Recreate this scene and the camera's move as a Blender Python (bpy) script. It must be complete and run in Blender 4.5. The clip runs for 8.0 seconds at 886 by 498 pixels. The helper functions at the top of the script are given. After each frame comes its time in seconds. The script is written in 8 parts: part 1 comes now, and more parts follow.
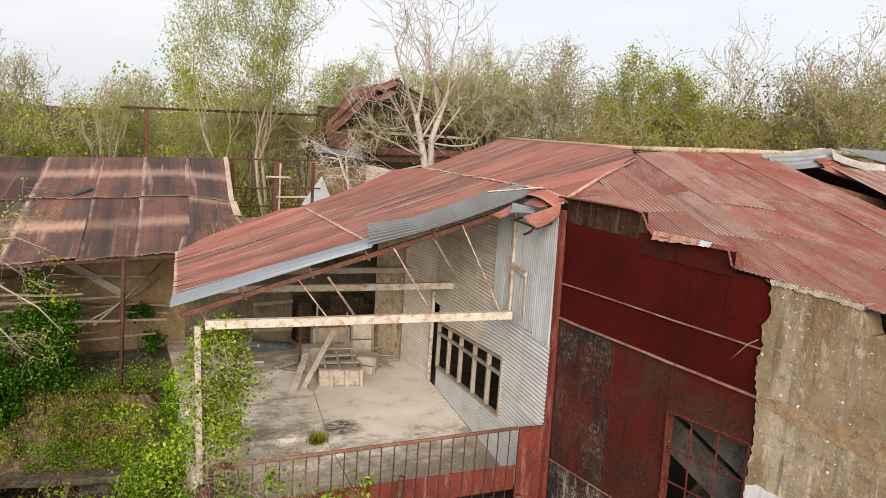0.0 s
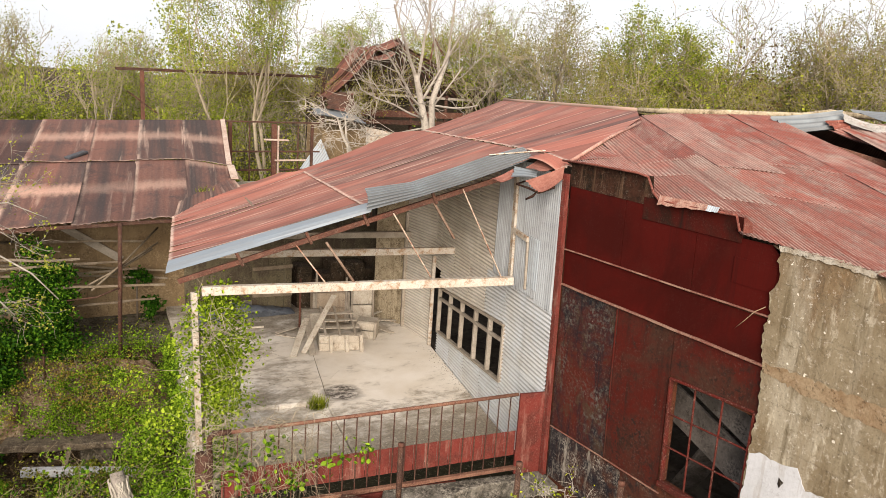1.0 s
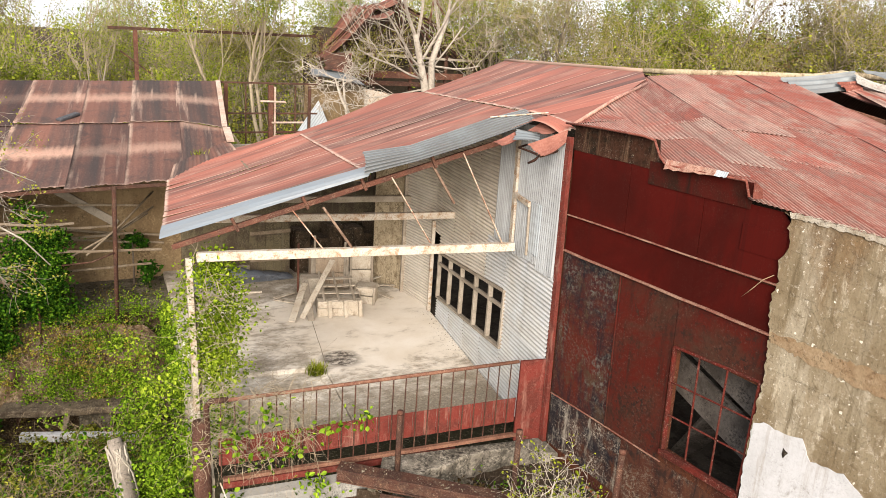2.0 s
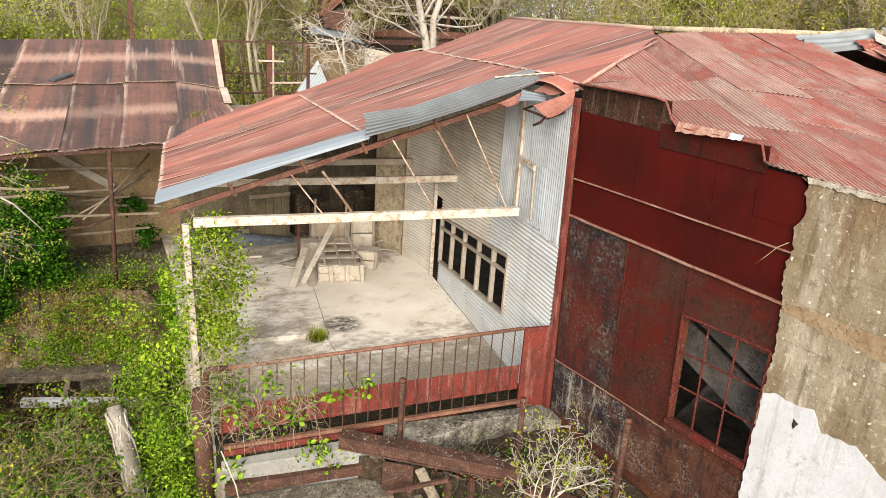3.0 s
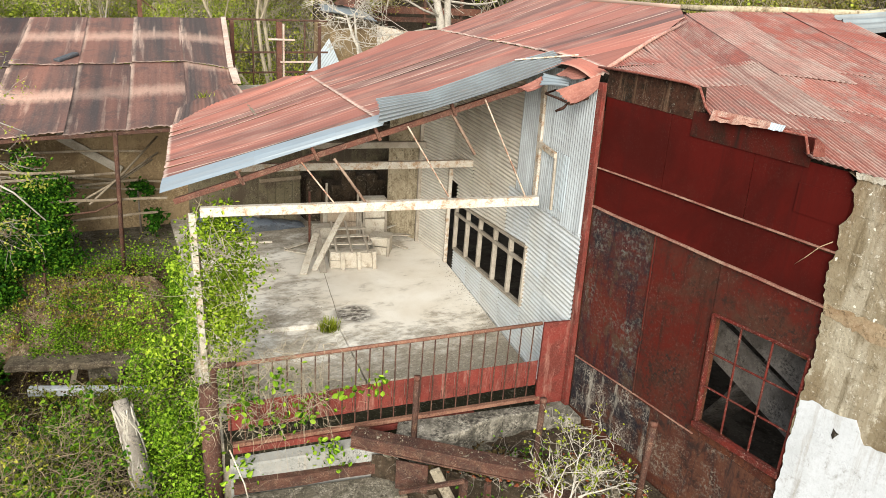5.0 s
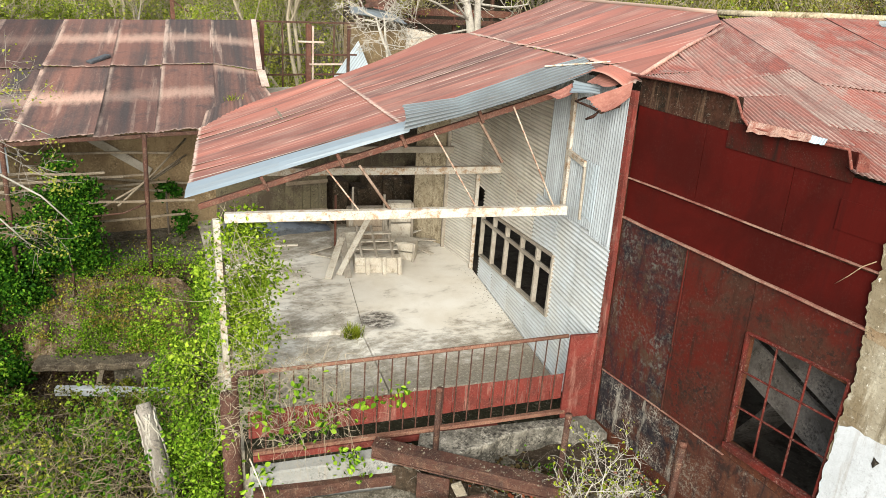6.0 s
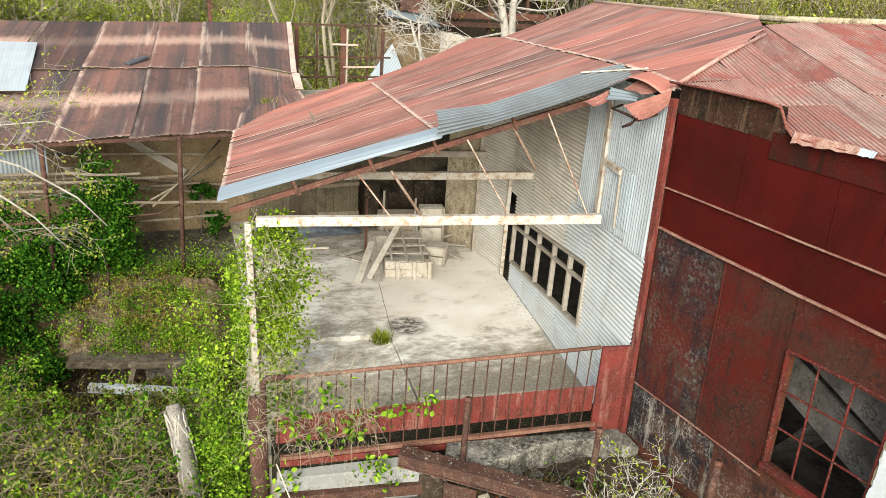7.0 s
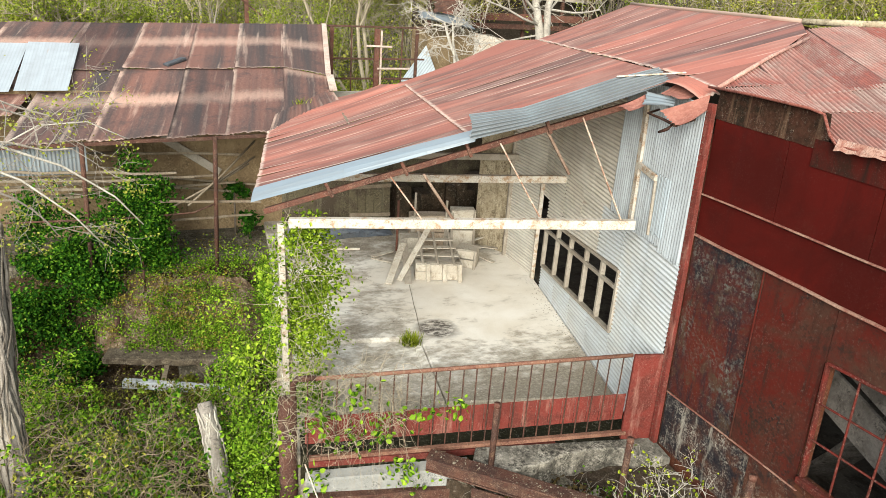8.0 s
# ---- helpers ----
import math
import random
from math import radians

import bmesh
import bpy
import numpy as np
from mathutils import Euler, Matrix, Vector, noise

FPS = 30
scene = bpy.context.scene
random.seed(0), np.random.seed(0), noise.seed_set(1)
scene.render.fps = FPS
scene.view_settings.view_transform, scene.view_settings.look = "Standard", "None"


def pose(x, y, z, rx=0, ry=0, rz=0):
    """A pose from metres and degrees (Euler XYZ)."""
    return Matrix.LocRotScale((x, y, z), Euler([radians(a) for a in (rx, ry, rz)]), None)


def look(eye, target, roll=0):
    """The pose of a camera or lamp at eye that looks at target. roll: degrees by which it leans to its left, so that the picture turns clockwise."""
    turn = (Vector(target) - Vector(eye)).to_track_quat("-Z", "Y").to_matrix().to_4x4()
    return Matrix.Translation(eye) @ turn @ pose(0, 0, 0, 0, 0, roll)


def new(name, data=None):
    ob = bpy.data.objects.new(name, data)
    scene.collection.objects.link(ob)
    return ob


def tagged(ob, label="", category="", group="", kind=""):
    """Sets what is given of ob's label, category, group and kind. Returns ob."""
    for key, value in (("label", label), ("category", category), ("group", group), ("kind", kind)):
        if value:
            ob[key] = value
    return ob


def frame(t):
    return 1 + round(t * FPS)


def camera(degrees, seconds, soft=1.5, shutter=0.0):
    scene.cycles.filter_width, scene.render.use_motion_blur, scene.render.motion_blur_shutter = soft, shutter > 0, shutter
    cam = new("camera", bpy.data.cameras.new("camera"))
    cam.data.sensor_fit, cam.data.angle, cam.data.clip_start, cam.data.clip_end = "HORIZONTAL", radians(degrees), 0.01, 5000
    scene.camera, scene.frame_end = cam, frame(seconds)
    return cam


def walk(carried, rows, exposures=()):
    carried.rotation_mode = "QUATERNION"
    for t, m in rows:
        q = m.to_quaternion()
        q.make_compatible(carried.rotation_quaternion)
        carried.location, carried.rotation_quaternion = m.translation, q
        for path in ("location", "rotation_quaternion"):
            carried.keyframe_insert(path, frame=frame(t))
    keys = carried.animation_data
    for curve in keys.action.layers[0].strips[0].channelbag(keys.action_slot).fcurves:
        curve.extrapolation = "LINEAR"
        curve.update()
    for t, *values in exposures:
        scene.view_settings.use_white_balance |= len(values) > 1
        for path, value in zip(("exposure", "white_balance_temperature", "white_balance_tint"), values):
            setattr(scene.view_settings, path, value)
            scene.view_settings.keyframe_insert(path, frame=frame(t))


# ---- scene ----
cam = camera(63.8, 8.0, soft=0.6)

PATH = [
    (0, (-7.587, -8.981, 6.357), (-6.59, -7.278, 6.031), 3.8),
    (0.5, (-7.524, -8.888, 6.337), (-6.531, -7.193, 5.962), 3.8),
    (1, (-7.461, -8.788, 6.345), (-6.471, -7.104, 5.918), 3.8),
    (1.5, (-7.401, -8.684, 6.337), (-6.413, -7.012, 5.859), 3.9),
    (3, (-7.207, -8.318, 6.307), (-6.237, -6.687, 5.676), 3.9),
    (3.5, (-7.168, -8.19, 6.302), (-6.205, -6.574, 5.623), 4.0),
    (4, (-7.111, -8.059, 6.308), (-6.151, -6.446, 5.617), 3.9),
    (4.5, (-7.081, -7.936, 6.323), (-6.126, -6.32, 5.632), 3.9),
    (6, (-6.905, -7.649, 6.408), (-6.036, -5.987, 5.713), 4.0),
    (6.5, (-6.876, -7.569, 6.422), (-6.045, -5.888, 5.727), 4.1),
    (7, (-6.858, -7.514, 6.444), (-6.065, -5.815, 5.748), 4.1),
    (7.5, (-6.855, -7.49, 6.46), (-6.101, -5.774, 5.763), 4.1),
    (8, (-6.856, -7.462, 6.467), (-6.141, -5.73, 5.768), 4.1),
]
walk(cam, [(t, look(eye, target, roll)) for t, eye, target, roll in PATH], [(0, 0.48, 7150, 16), (1.5, 0.86, 7150, 16), (3, 1.0, 6900, 12), (8, 1.06, 6450, 5)])

# ---- world, sun, exposure ----
SUN_AZ, SUN_EL = 210.0, 21.0   # compass direction the light comes from (0 = +y, clockwise), height
world = bpy.data.worlds.new("overcast_sky")
scene.world = world
world.use_nodes = True
wn, wl = world.node_tree.nodes, world.node_tree.links
wn.clear()
sky = wn.new("ShaderNodeTexSky")
sky.sky_type, sky.sun_disc = "NISHITA", False
sky.sun_elevation, sky.sun_rotation = radians(SUN_EL), radians(SUN_AZ)
sky.dust_density, sky.air_density = 3.0, 1.0
cloud_at = wn.new("ShaderNodeTexCoord")
cloud = wn.new("ShaderNodeTexNoise")
cloud.inputs["Scale"].default_value, cloud.inputs["Detail"].default_value = 2.2, 6
cloud_map = wn.new("ShaderNodeMapping")
cloud_map.inputs["Scale"].default_value = (1, 1, 3.5)
cloud_ramp = wn.new("ShaderNodeValToRGB")
cloud_ramp.color_ramp.elements[0].position, cloud_ramp.color_ramp.elements[0].color = 0.35, (6.7, 7.55, 8.6, 1)
cloud_ramp.color_ramp.elements[1].position, cloud_ramp.color_ramp.elements[1].color = 0.62, (7.9, 8.45, 9.1, 1)
cloud_mix = wn.new("ShaderNodeMix")
cloud_mix.data_type = "RGBA"
cloud_mix.inputs[0].default_value = 0.8
back = wn.new("ShaderNodeBackground")
back.inputs["Strength"].default_value = 0.1
out = wn.new("ShaderNodeOutputWorld")
wl.new(cloud_at.outputs["Generated"], cloud_map.inputs[0])
wl.new(cloud_map.outputs[0], cloud.inputs["Vector"])
wl.new(cloud.outputs["Fac"], cloud_ramp.inputs[0])
wl.new(sky.outputs[0], cloud_mix.inputs[6])
wl.new(cloud_ramp.outputs[0], cloud_mix.inputs[7])
# an overcast sky is brighter overhead than at the horizon
height = wn.new("ShaderNodeSeparateXYZ")
climb = wn.new("ShaderNodeMapRange")
climb.inputs["From Min"].default_value, climb.inputs["From Max"].default_value = 0.0, 1.0
climb.inputs["To Min"].default_value, climb.inputs["To Max"].default_value = 0.90, 1.25
lift = wn.new("ShaderNodeMix")
lift.data_type, lift.blend_type = "RGBA", "MULTIPLY"
lift.inputs[0].default_value = 1.0
wl.new(cloud_at.outputs["Generated"], height.inputs[0])
wl.new(height.outputs[2], climb.inputs[0])
wl.new(cloud_mix.outputs[2], lift.inputs[6])
wl.new(climb.outputs[0], lift.inputs[7])
wl.new(lift.outputs[2], back.inputs["Color"])
wl.new(back.outputs[0], out.inputs["Surface"])

sun_data = bpy.data.lights.new("sun", "SUN")
sun_data.energy, sun_data.angle, sun_data.color = 4.6, radians(45), (1.0, 0.96, 0.90)
sun = new("sun", sun_data)
_az, _el = radians(SUN_AZ), radians(SUN_EL)
sun.matrix_world = look((40 * math.sin(_az) * math.cos(_el), 40 * math.cos(_az) * math.cos(_el), 40 * math.sin(_el)), (0, 0, 0))

# ---- materials ----


class Nodes:
    """A small builder for procedural materials."""

    def __init__(self, name, rough=0.8, metal=0.0):
        self.mat = bpy.data.materials.new(name)
        self.mat.use_nodes = True
        self.n, self.l = self.mat.node_tree.nodes, self.mat.node_tree.links
        self.bsdf = self.n["Principled BSDF"]
        self.bsdf.inputs["Roughness"].default_value = rough
        self.bsdf.inputs["Metallic"].default_value = metal
        self.bsdf.inputs["Specular IOR Level"].default_value = 0.05 if rough > 0.6 else 0.3
        self.coord = self.n.new("ShaderNodeTexCoord")

    def at(self, space="Object", scale=(1, 1, 1), shift=False):
        m = self.n.new("ShaderNodeMapping")
        m.inputs["Scale"].default_value = scale
        self.l.new(self.coord.outputs[space], m.inputs[0])
        if shift:
            info = self.n.new("ShaderNodeObjectInfo")
            mul = self.n.new("ShaderNodeMath")
            mul.operation, mul.inputs[1].default_value = "MULTIPLY", 57.0
            self.l.new(info.outputs["Random"], mul.inputs[0])
            comb = self.n.new("ShaderNodeCombineXYZ")
            for i in range(3):
                self.l.new(mul.outputs[0], comb.inputs[i])
            self.l.new(comb.outputs[0], m.inputs["Location"])
        return m.outputs[0]

    def noise(self, where, scale=1.0, detail=5.0, rough=0.6, warp=0.0):
        t = self.n.new("ShaderNodeTexNoise")
        t.inputs["Scale"].default_value, t.inputs["Detail"].default_value = scale, detail
        t.inputs["Roughness"].default_value, t.inputs["Distortion"].default_value = rough, warp
        self.l.new(where, t.inputs["Vector"])
        return t.outputs["Fac"]

    def ramp(self, fac, *stops):
        r = self.n.new("ShaderNodeValToRGB")
        e = r.color_ramp.elements
        while len(e) < len(stops):
            e.new(0.5)
        for k, (p, c) in zip(e, stops):
            k.position = p
            k.color = (*c, 1) if isinstance(c, tuple) else (c, c, c, 1)
        self.l.new(fac, r.inputs[0])
        return r.outputs[0]

    def mix(self, fac, a, b, how="MIX"):
        m = self.n.new("ShaderNodeMix")
        m.data_type, m.blend_type = "RGBA", how
        for v, i in ((fac, 0), (a, 6), (b, 7)):
            if isinstance(v, (int, float)):
                m.inputs[i].default_value = v
            elif isinstance(v, tuple):
                m.inputs[i].default_value = (*v, 1)
            else:
                self.l.new(v, m.inputs[i])
        return m.outputs[2]

    def math(self, how, a, b=0.5):
        m = self.n.new("ShaderNodeMath")
        m.operation = how
        for v, i in ((a, 0), (b, 1)):
            if isinstance(v, (int, float)):
                m.inputs[i].default_value = v
            else:
                self.l.new(v, m.inputs[i])
        return m.outputs[0]

    def random(self):
        return self.n.new("ShaderNodeObjectInfo").outputs["Random"]

    def island(self):
        return self.n.new("ShaderNodeNewGeometry").outputs["Random Per Island"]

    def axis(self, where, i):
        s = self.n.new("ShaderNodeSeparateXYZ")
        self.l.new(where, s.inputs[0])
        return s.outputs[i]

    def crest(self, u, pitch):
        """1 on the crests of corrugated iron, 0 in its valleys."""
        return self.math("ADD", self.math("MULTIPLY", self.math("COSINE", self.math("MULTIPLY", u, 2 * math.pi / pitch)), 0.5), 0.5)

    def colour(self, c):
        self.l.new(c, self.bsdf.inputs["Base Color"])
        return self

    def roughness(self, v):
        self.l.new(v, self.bsdf.inputs["Roughness"])
        return self

    def bump(self, h, strength=0.3, dist=0.02):
        b = self.n.new("ShaderNodeBump")
        b.inputs["Strength"].default_value, b.inputs["Distance"].default_value = strength, dist
        self.l.new(h, b.inputs["Height"])
        self.l.new(b.outputs[0], self.bsdf.inputs["Normal"])
        return self


def rusty_sheet(name, base, dark, pale, band=None, dark_at=0.55, pale_at=0.6, lap=0.05, stripe=1.0, cloudy=0.6, vary=0.15):
    """Old painted or rusted sheet iron; UV is (across, along) each sheet in metres."""
    k = Nodes(name, 0.75, 0.1)
    long_ = k.noise(k.at("UV", (4.5 * stripe, 0.10, 1), True), 1.0, 5, 0.6)
    thin = k.noise(k.at("UV", (11.0 * stripe, 0.12 + 0.2 * (1 - stripe), 1), True), 1.0, 4, 0.6)
    blot = k.noise(k.at("UV", (1.0, 1.0, 1), True), 1.7, 10, 0.7, 0.5)
    patch = k.noise(k.at("UV", (1.0, 1.0, 1), True), 7.0, 9, 0.75)
    fine = k.noise(k.at("UV", (1, 0.5, 1), True), 32, 6, 0.8)
    c = k.mix(k.ramp(long_, (dark_at - 0.10, 0.0), (dark_at + 0.12, 1.0)), base, dark)
    c = k.mix(k.ramp(thin, (pale_at - 0.02, 0.0), (pale_at + 0.12, 0.75)), c, pale)
    c = k.mix(k.ramp(blot, (0.50, 0.0), (0.62, cloudy)), c, k.mix(cloudy, base, pale) if band is None else dark)
    c = k.mix(k.ramp(patch, (0.60, 0.0), (0.70, 0.55)), c, k.mix(0.5, dark, (0.03, 0.025, 0.022)))
    uv = k.at("UV")
    u, v = k.axis(uv, 0), k.axis(uv, 1)
    worn = k.ramp(k.noise(k.at("UV", (2, 0.7, 1), True), 1.5, 7, 0.7), (0.42, 0.15), (0.6, 1.0))
    side = k.ramp(k.math("ADD", u, k.math("MULTIPLY", patch, 0.04)), (lap * 0.6, 1.0), (lap * 1.3, 0.0))
    foot = k.ramp(k.math("ADD", v, k.math("MULTIPLY", patch, 0.06)), (0.05, 0.9), (0.11, 0.0))
    if band is not None:
        wob = k.math("ADD", v, k.math("MULTIPLY", k.noise(k.at("UV", (4, 1, 1), True), 1.5, 7, 0.7), 0.7))
        strip = k.ramp(k.math("MULTIPLY", wob, 0.2), (0.40, 0.0), (0.47, 0.7), (0.51, 0.6), (0.58, 0.0))
        c = k.mix(k.math("MULTIPLY", strip, k.ramp(k.random(), (0.0, 0.2), (1.0, 1.0))), c, band)
    c = k.mix(k.math("MULTIPLY", side, worn), c, pale)
    c = k.mix(k.math("MULTIPLY", foot, worn), c, pale)
    tint = k.ramp(k.random(), (0.0, (1 - 1.4 * vary, 1 - 1.45 * vary, 1 - 1.4 * vary)), (0.5, (1.0, 1.0, 1.0)), (1.0, (1 + 1.2 * vary, 1 + 0.8 * vary, 1 + 0.6 * vary)))
    c = k.mix(1.0, c, tint, "MULTIPLY")
    c = k.mix(k.ramp(fine, (0.38, 0.55), (0.5, 0.0)), c, k.mix(0.6, c, (0.03, 0.02, 0.018)))
    c = k.mix(k.ramp(fine, (0.56, 0.0), (0.66, 0.4)), c, k.mix(0.5, c, pale))
    return k.colour(c).bump(k.math("ADD", k.math("MULTIPLY", fine, 0.5), patch), 0.25, 0.012).mat



def streaked_roof(name, base, dark, pale):
    """Flat-profile rusted sheets: soft long streaks up the slope, a chalky line at each side lap and at the foot."""
    k = Nodes(name, 0.68, 0.05)
    broad = k.noise(k.at("UV", (1.5, 0.15, 1), True), 1.0, 4, 0.5)
    band = k.noise(k.at("UV", (4.2, 0.09, 1), True), 1.0, 3, 0.5)
    thin = k.noise(k.at("UV", (13, 0.16, 1), True), 1.0, 4, 0.55)
    cloud = k.noise(k.at("UV", (0.9, 0.5, 1), True), 1.0, 7, 0.65)
    fine = k.noise(k.at("UV", (1, 0.35, 1), True), 36, 4, 0.7)
    c = k.mix(k.ramp(broad, (0.43, 0.0), (0.62, 0.85)), base, dark)
    c = k.mix(k.ramp(band, (0.53, 0.0), (0.68, 0.40)), c, dark)
    c = k.mix(k.ramp(cloud, (0.50, 0.0), (0.66, 0.35)), c, k.mix(0.45, base, pale))
    c = k.mix(k.ramp(thin, (0.58, 0.0), (0.74, 0.32)), c, pale)
    uv = k.at("UV")
    u, v = k.axis(uv, 0), k.axis(uv, 1)
    sway = k.math("MULTIPLY", k.math("SUBTRACT", k.noise(k.at("UV", (0.01, 0.9, 1), True), 1.0, 3, 0.6), 0.5), 0.05)
    fade = k.ramp(k.noise(k.at("UV", (0.2, 0.55, 1), True), 1.0, 4, 0.6), (0.36, 0.10), (0.58, 0.95))
    side = k.ramp(k.math("ADD", u, sway), (0.028, 1.0), (0.062, 0.0))
    mid = k.ramp(k.math("ABSOLUTE", k.math("ADD", k.math("SUBTRACT", u, k.math("ADD", k.math("MULTIPLY", k.random(), 0.2), 0.22)), sway)), (0.008, 0.7), (0.03, 0.0))
    fade2 = k.ramp(k.noise(k.at("UV", (0.2, 0.7, 1), True), 1.3, 4, 0.6), (0.48, 0.0), (0.62, 0.9))
    foot = k.ramp(k.math("ADD", v, k.math("MULTIPLY", cloud, 0.05)), (0.055, 0.9), (0.10, 0.0))
    c = k.mix(k.math("MULTIPLY", side, fade), c, pale)
    c = k.mix(k.math("MULTIPLY", mid, fade2), c, pale)
    c = k.mix(k.math("MULTIPLY", foot, k.ramp(thin, (0.40, 0.35), (0.55, 1.0))), c, pale)
    tint = k.ramp(k.random(), (0.0, (0.80, 0.82, 0.84)), (0.5, (1.0, 1.0, 1.0)), (1.0, (1.14, 1.06, 1.03)))
    c = k.mix(1.0, c, tint, "MULTIPLY")
    c = k.mix(k.ramp(fine, (0.34, 0.2), (0.46, 0.0)), c, k.mix(0.5, c, (0.04, 0.022, 0.018)))
    return k.colour(c).bump(k.math("ADD", k.math("MULTIPLY", fine, 0.5), thin), 0.05, 0.006).mat


def chalked_roof(name, pitch=0.062):
    """Old red corrugated sheets, each of its own tone, chalked and lichened in patches, the corrugation's light and
    shade put in the colour, dark rust at the laps.
    """
    k = Nodes(name, 0.75, 0.05)
    uv = k.at("UV")
    u, v = k.axis(uv, 0), k.axis(uv, 1)
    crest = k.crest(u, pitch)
    cloud = k.noise(k.at("UV", (0.9, 0.5, 1), True), 1.6, 9, 0.68, 0.4)
    patch = k.noise(k.at("UV", (1, 0.8, 1), True), 4.0, 8, 0.7)
    runs = k.noise(k.at("UV", (9, 0.35, 1), True), 1.0, 5, 0.6)
    fine = k.noise(k.at("UV", (1, 0.5, 1), True), 34, 5, 0.75)
    c = k.ramp(k.random(), (0.0, (0.150, 0.058, 0.050)), (0.25, (0.260, 0.078, 0.057)), (0.5, (0.225, 0.080, 0.062)), (0.75, (0.28, 0.135, 0.108)), (1.0, (0.235, 0.155, 0.128)))
    # weathered grey-brown in broad blots, fresh red left between
    blot = k.noise(k.at("UV", (1.0, 0.8, 1), True), 2.6, 10, 0.75, 0.6)
    c = k.mix(k.ramp(blot, (0.49, 0.0), (0.60, 0.75)), c, (0.195, 0.128, 0.106))
    c = k.mix(k.ramp(blot, (0.36, 0.65), (0.45, 0.0)), c, (0.285, 0.082, 0.058))
    worn = k.ramp(cloud, (0.45, 0.05), (0.63, 0.58))
    # chalk patches, paler on the crests as painted corrugation highlights
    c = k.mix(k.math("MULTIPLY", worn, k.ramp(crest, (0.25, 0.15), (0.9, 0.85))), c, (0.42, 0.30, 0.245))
    c = k.mix(k.math("MULTIPLY", k.ramp(patch, (0.47, 0.0), (0.62, 0.85)), worn), c, (0.32, 0.27, 0.225))
    c = k.mix(k.ramp(runs, (0.55, 0.0), (0.68, 0.6)), c, (0.125, 0.050, 0.042))
    # dark valleys: the corrugation's shade is in the colour
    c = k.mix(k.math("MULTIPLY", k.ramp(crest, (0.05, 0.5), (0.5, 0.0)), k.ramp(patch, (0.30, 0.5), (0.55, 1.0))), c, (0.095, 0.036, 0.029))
    # dark rust lines at the laps, with the raised overlaps' shade painted in
    lap = k.math("MULTIPLY", k.ramp(k.math("ADD", u, k.math("MULTIPLY", patch, 0.02)), (0.040, 1.0), (0.064, 0.0)), k.ramp(cloud, (0.36, 0.5), (0.48, 1.0)))
    c = k.mix(lap, c, (0.040, 0.020, 0.018))
    foot = k.ramp(k.math("ADD", v, k.math("MULTIPLY", patch, 0.05)), (0.040, 0.35), (0.075, 0.0))
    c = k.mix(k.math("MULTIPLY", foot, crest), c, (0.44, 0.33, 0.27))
    c = k.mix(k.ramp(fine, (0.38, 0.45), (0.49, 0.0)), c, k.mix(0.55, c, (0.03, 0.018, 0.015)))
    return k.colour(c).bump(k.math("ADD", k.math("MULTIPLY", fine, 0.5), patch), 0.2, 0.01).mat


roof_red = streaked_roof("roof_red", (0.268, 0.103, 0.076), (0.110, 0.062, 0.052), (0.47, 0.350, 0.280))
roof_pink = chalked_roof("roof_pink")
roof_dark = rusty_sheet("roof_dark", (0.128, 0.066, 0.052), (0.050, 0.040, 0.038), (0.33, 0.24, 0.19), band=(0.42, 0.28, 0.215), dark_at=0.49, pale_at=0.60, lap=0.12, stripe=0.35, vary=0.3)


def galvanised(name, base, dust, rust=(0.30, 0.15, 0.07), dusty=0.5, metal=0.2, darkening=0.55, pitch=0.076):
    """Galvanised corrugated iron: dust clouds, rust runs, and the valleys' shade put in the colour."""
    k = Nodes(name, 0.5, metal)
    blot = k.noise(k.at("UV", (1, 1, 1), True), 1.3, 6, 0.6)
    streak = k.noise(k.at("UV", (7, 0.6, 1), True), 1.0, 5, 0.6)
    wash = k.noise(k.at("UV", (3, 0.4, 1), True), 1.0, 6, 0.65)
    fine = k.noise(k.at("UV", (1, 1, 1), True), 60, 3, 0.6)
    c = k.mix(k.ramp(blot, (dusty - 0.15, 0.0), (dusty + 0.2, 1.0)), base, dust)
    c = k.mix(k.ramp(wash, (0.46, 0.0), (0.62, 0.35)), c, k.mix(0.6, dust, (0.16, 0.15, 0.14)))
    c = k.mix(k.ramp(streak, (0.66, 0.0), (0.8, 0.6)), c, rust)
    # corrugation shade painted into the valleys, broken up by the dust clouds
    valley = k.ramp(k.crest(k.axis(k.at("UV"), 0), pitch), (0.05, darkening), (0.5, 0.0))
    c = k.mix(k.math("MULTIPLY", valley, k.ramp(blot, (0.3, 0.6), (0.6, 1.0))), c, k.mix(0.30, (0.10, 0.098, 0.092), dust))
    c = k.mix(k.ramp(fine, (0.3, 0.25), (0.6, 0.0)), c, (0.2, 0.19, 0.18))
    return k.colour(c).roughness(k.ramp(blot, (0.3, 0.42), (0.7, 0.65))).bump(fine, 0.15, 0.004).mat


zinc_wall = galvanised("zinc_wall", (0.61, 0.65, 0.675), (0.58, 0.57, 0.53), darkening=0.5)
zinc_dusty = galvanised("zinc_dusty", (0.74, 0.70, 0.62), (0.64, 0.585, 0.49), dusty=0.45, darkening=0.6)
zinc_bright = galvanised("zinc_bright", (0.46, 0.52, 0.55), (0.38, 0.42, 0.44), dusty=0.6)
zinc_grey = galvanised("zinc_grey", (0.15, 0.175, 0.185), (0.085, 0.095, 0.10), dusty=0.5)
zinc_old = galvanised("zinc_old", (0.47, 0.505, 0.52), (0.34, 0.355, 0.355), dusty=0.55, darkening=0.7)
zinc_flash = galvanised("zinc_flash", (0.155, 0.187, 0.212), (0.125, 0.15, 0.168), dusty=0.6, darkening=0.0)
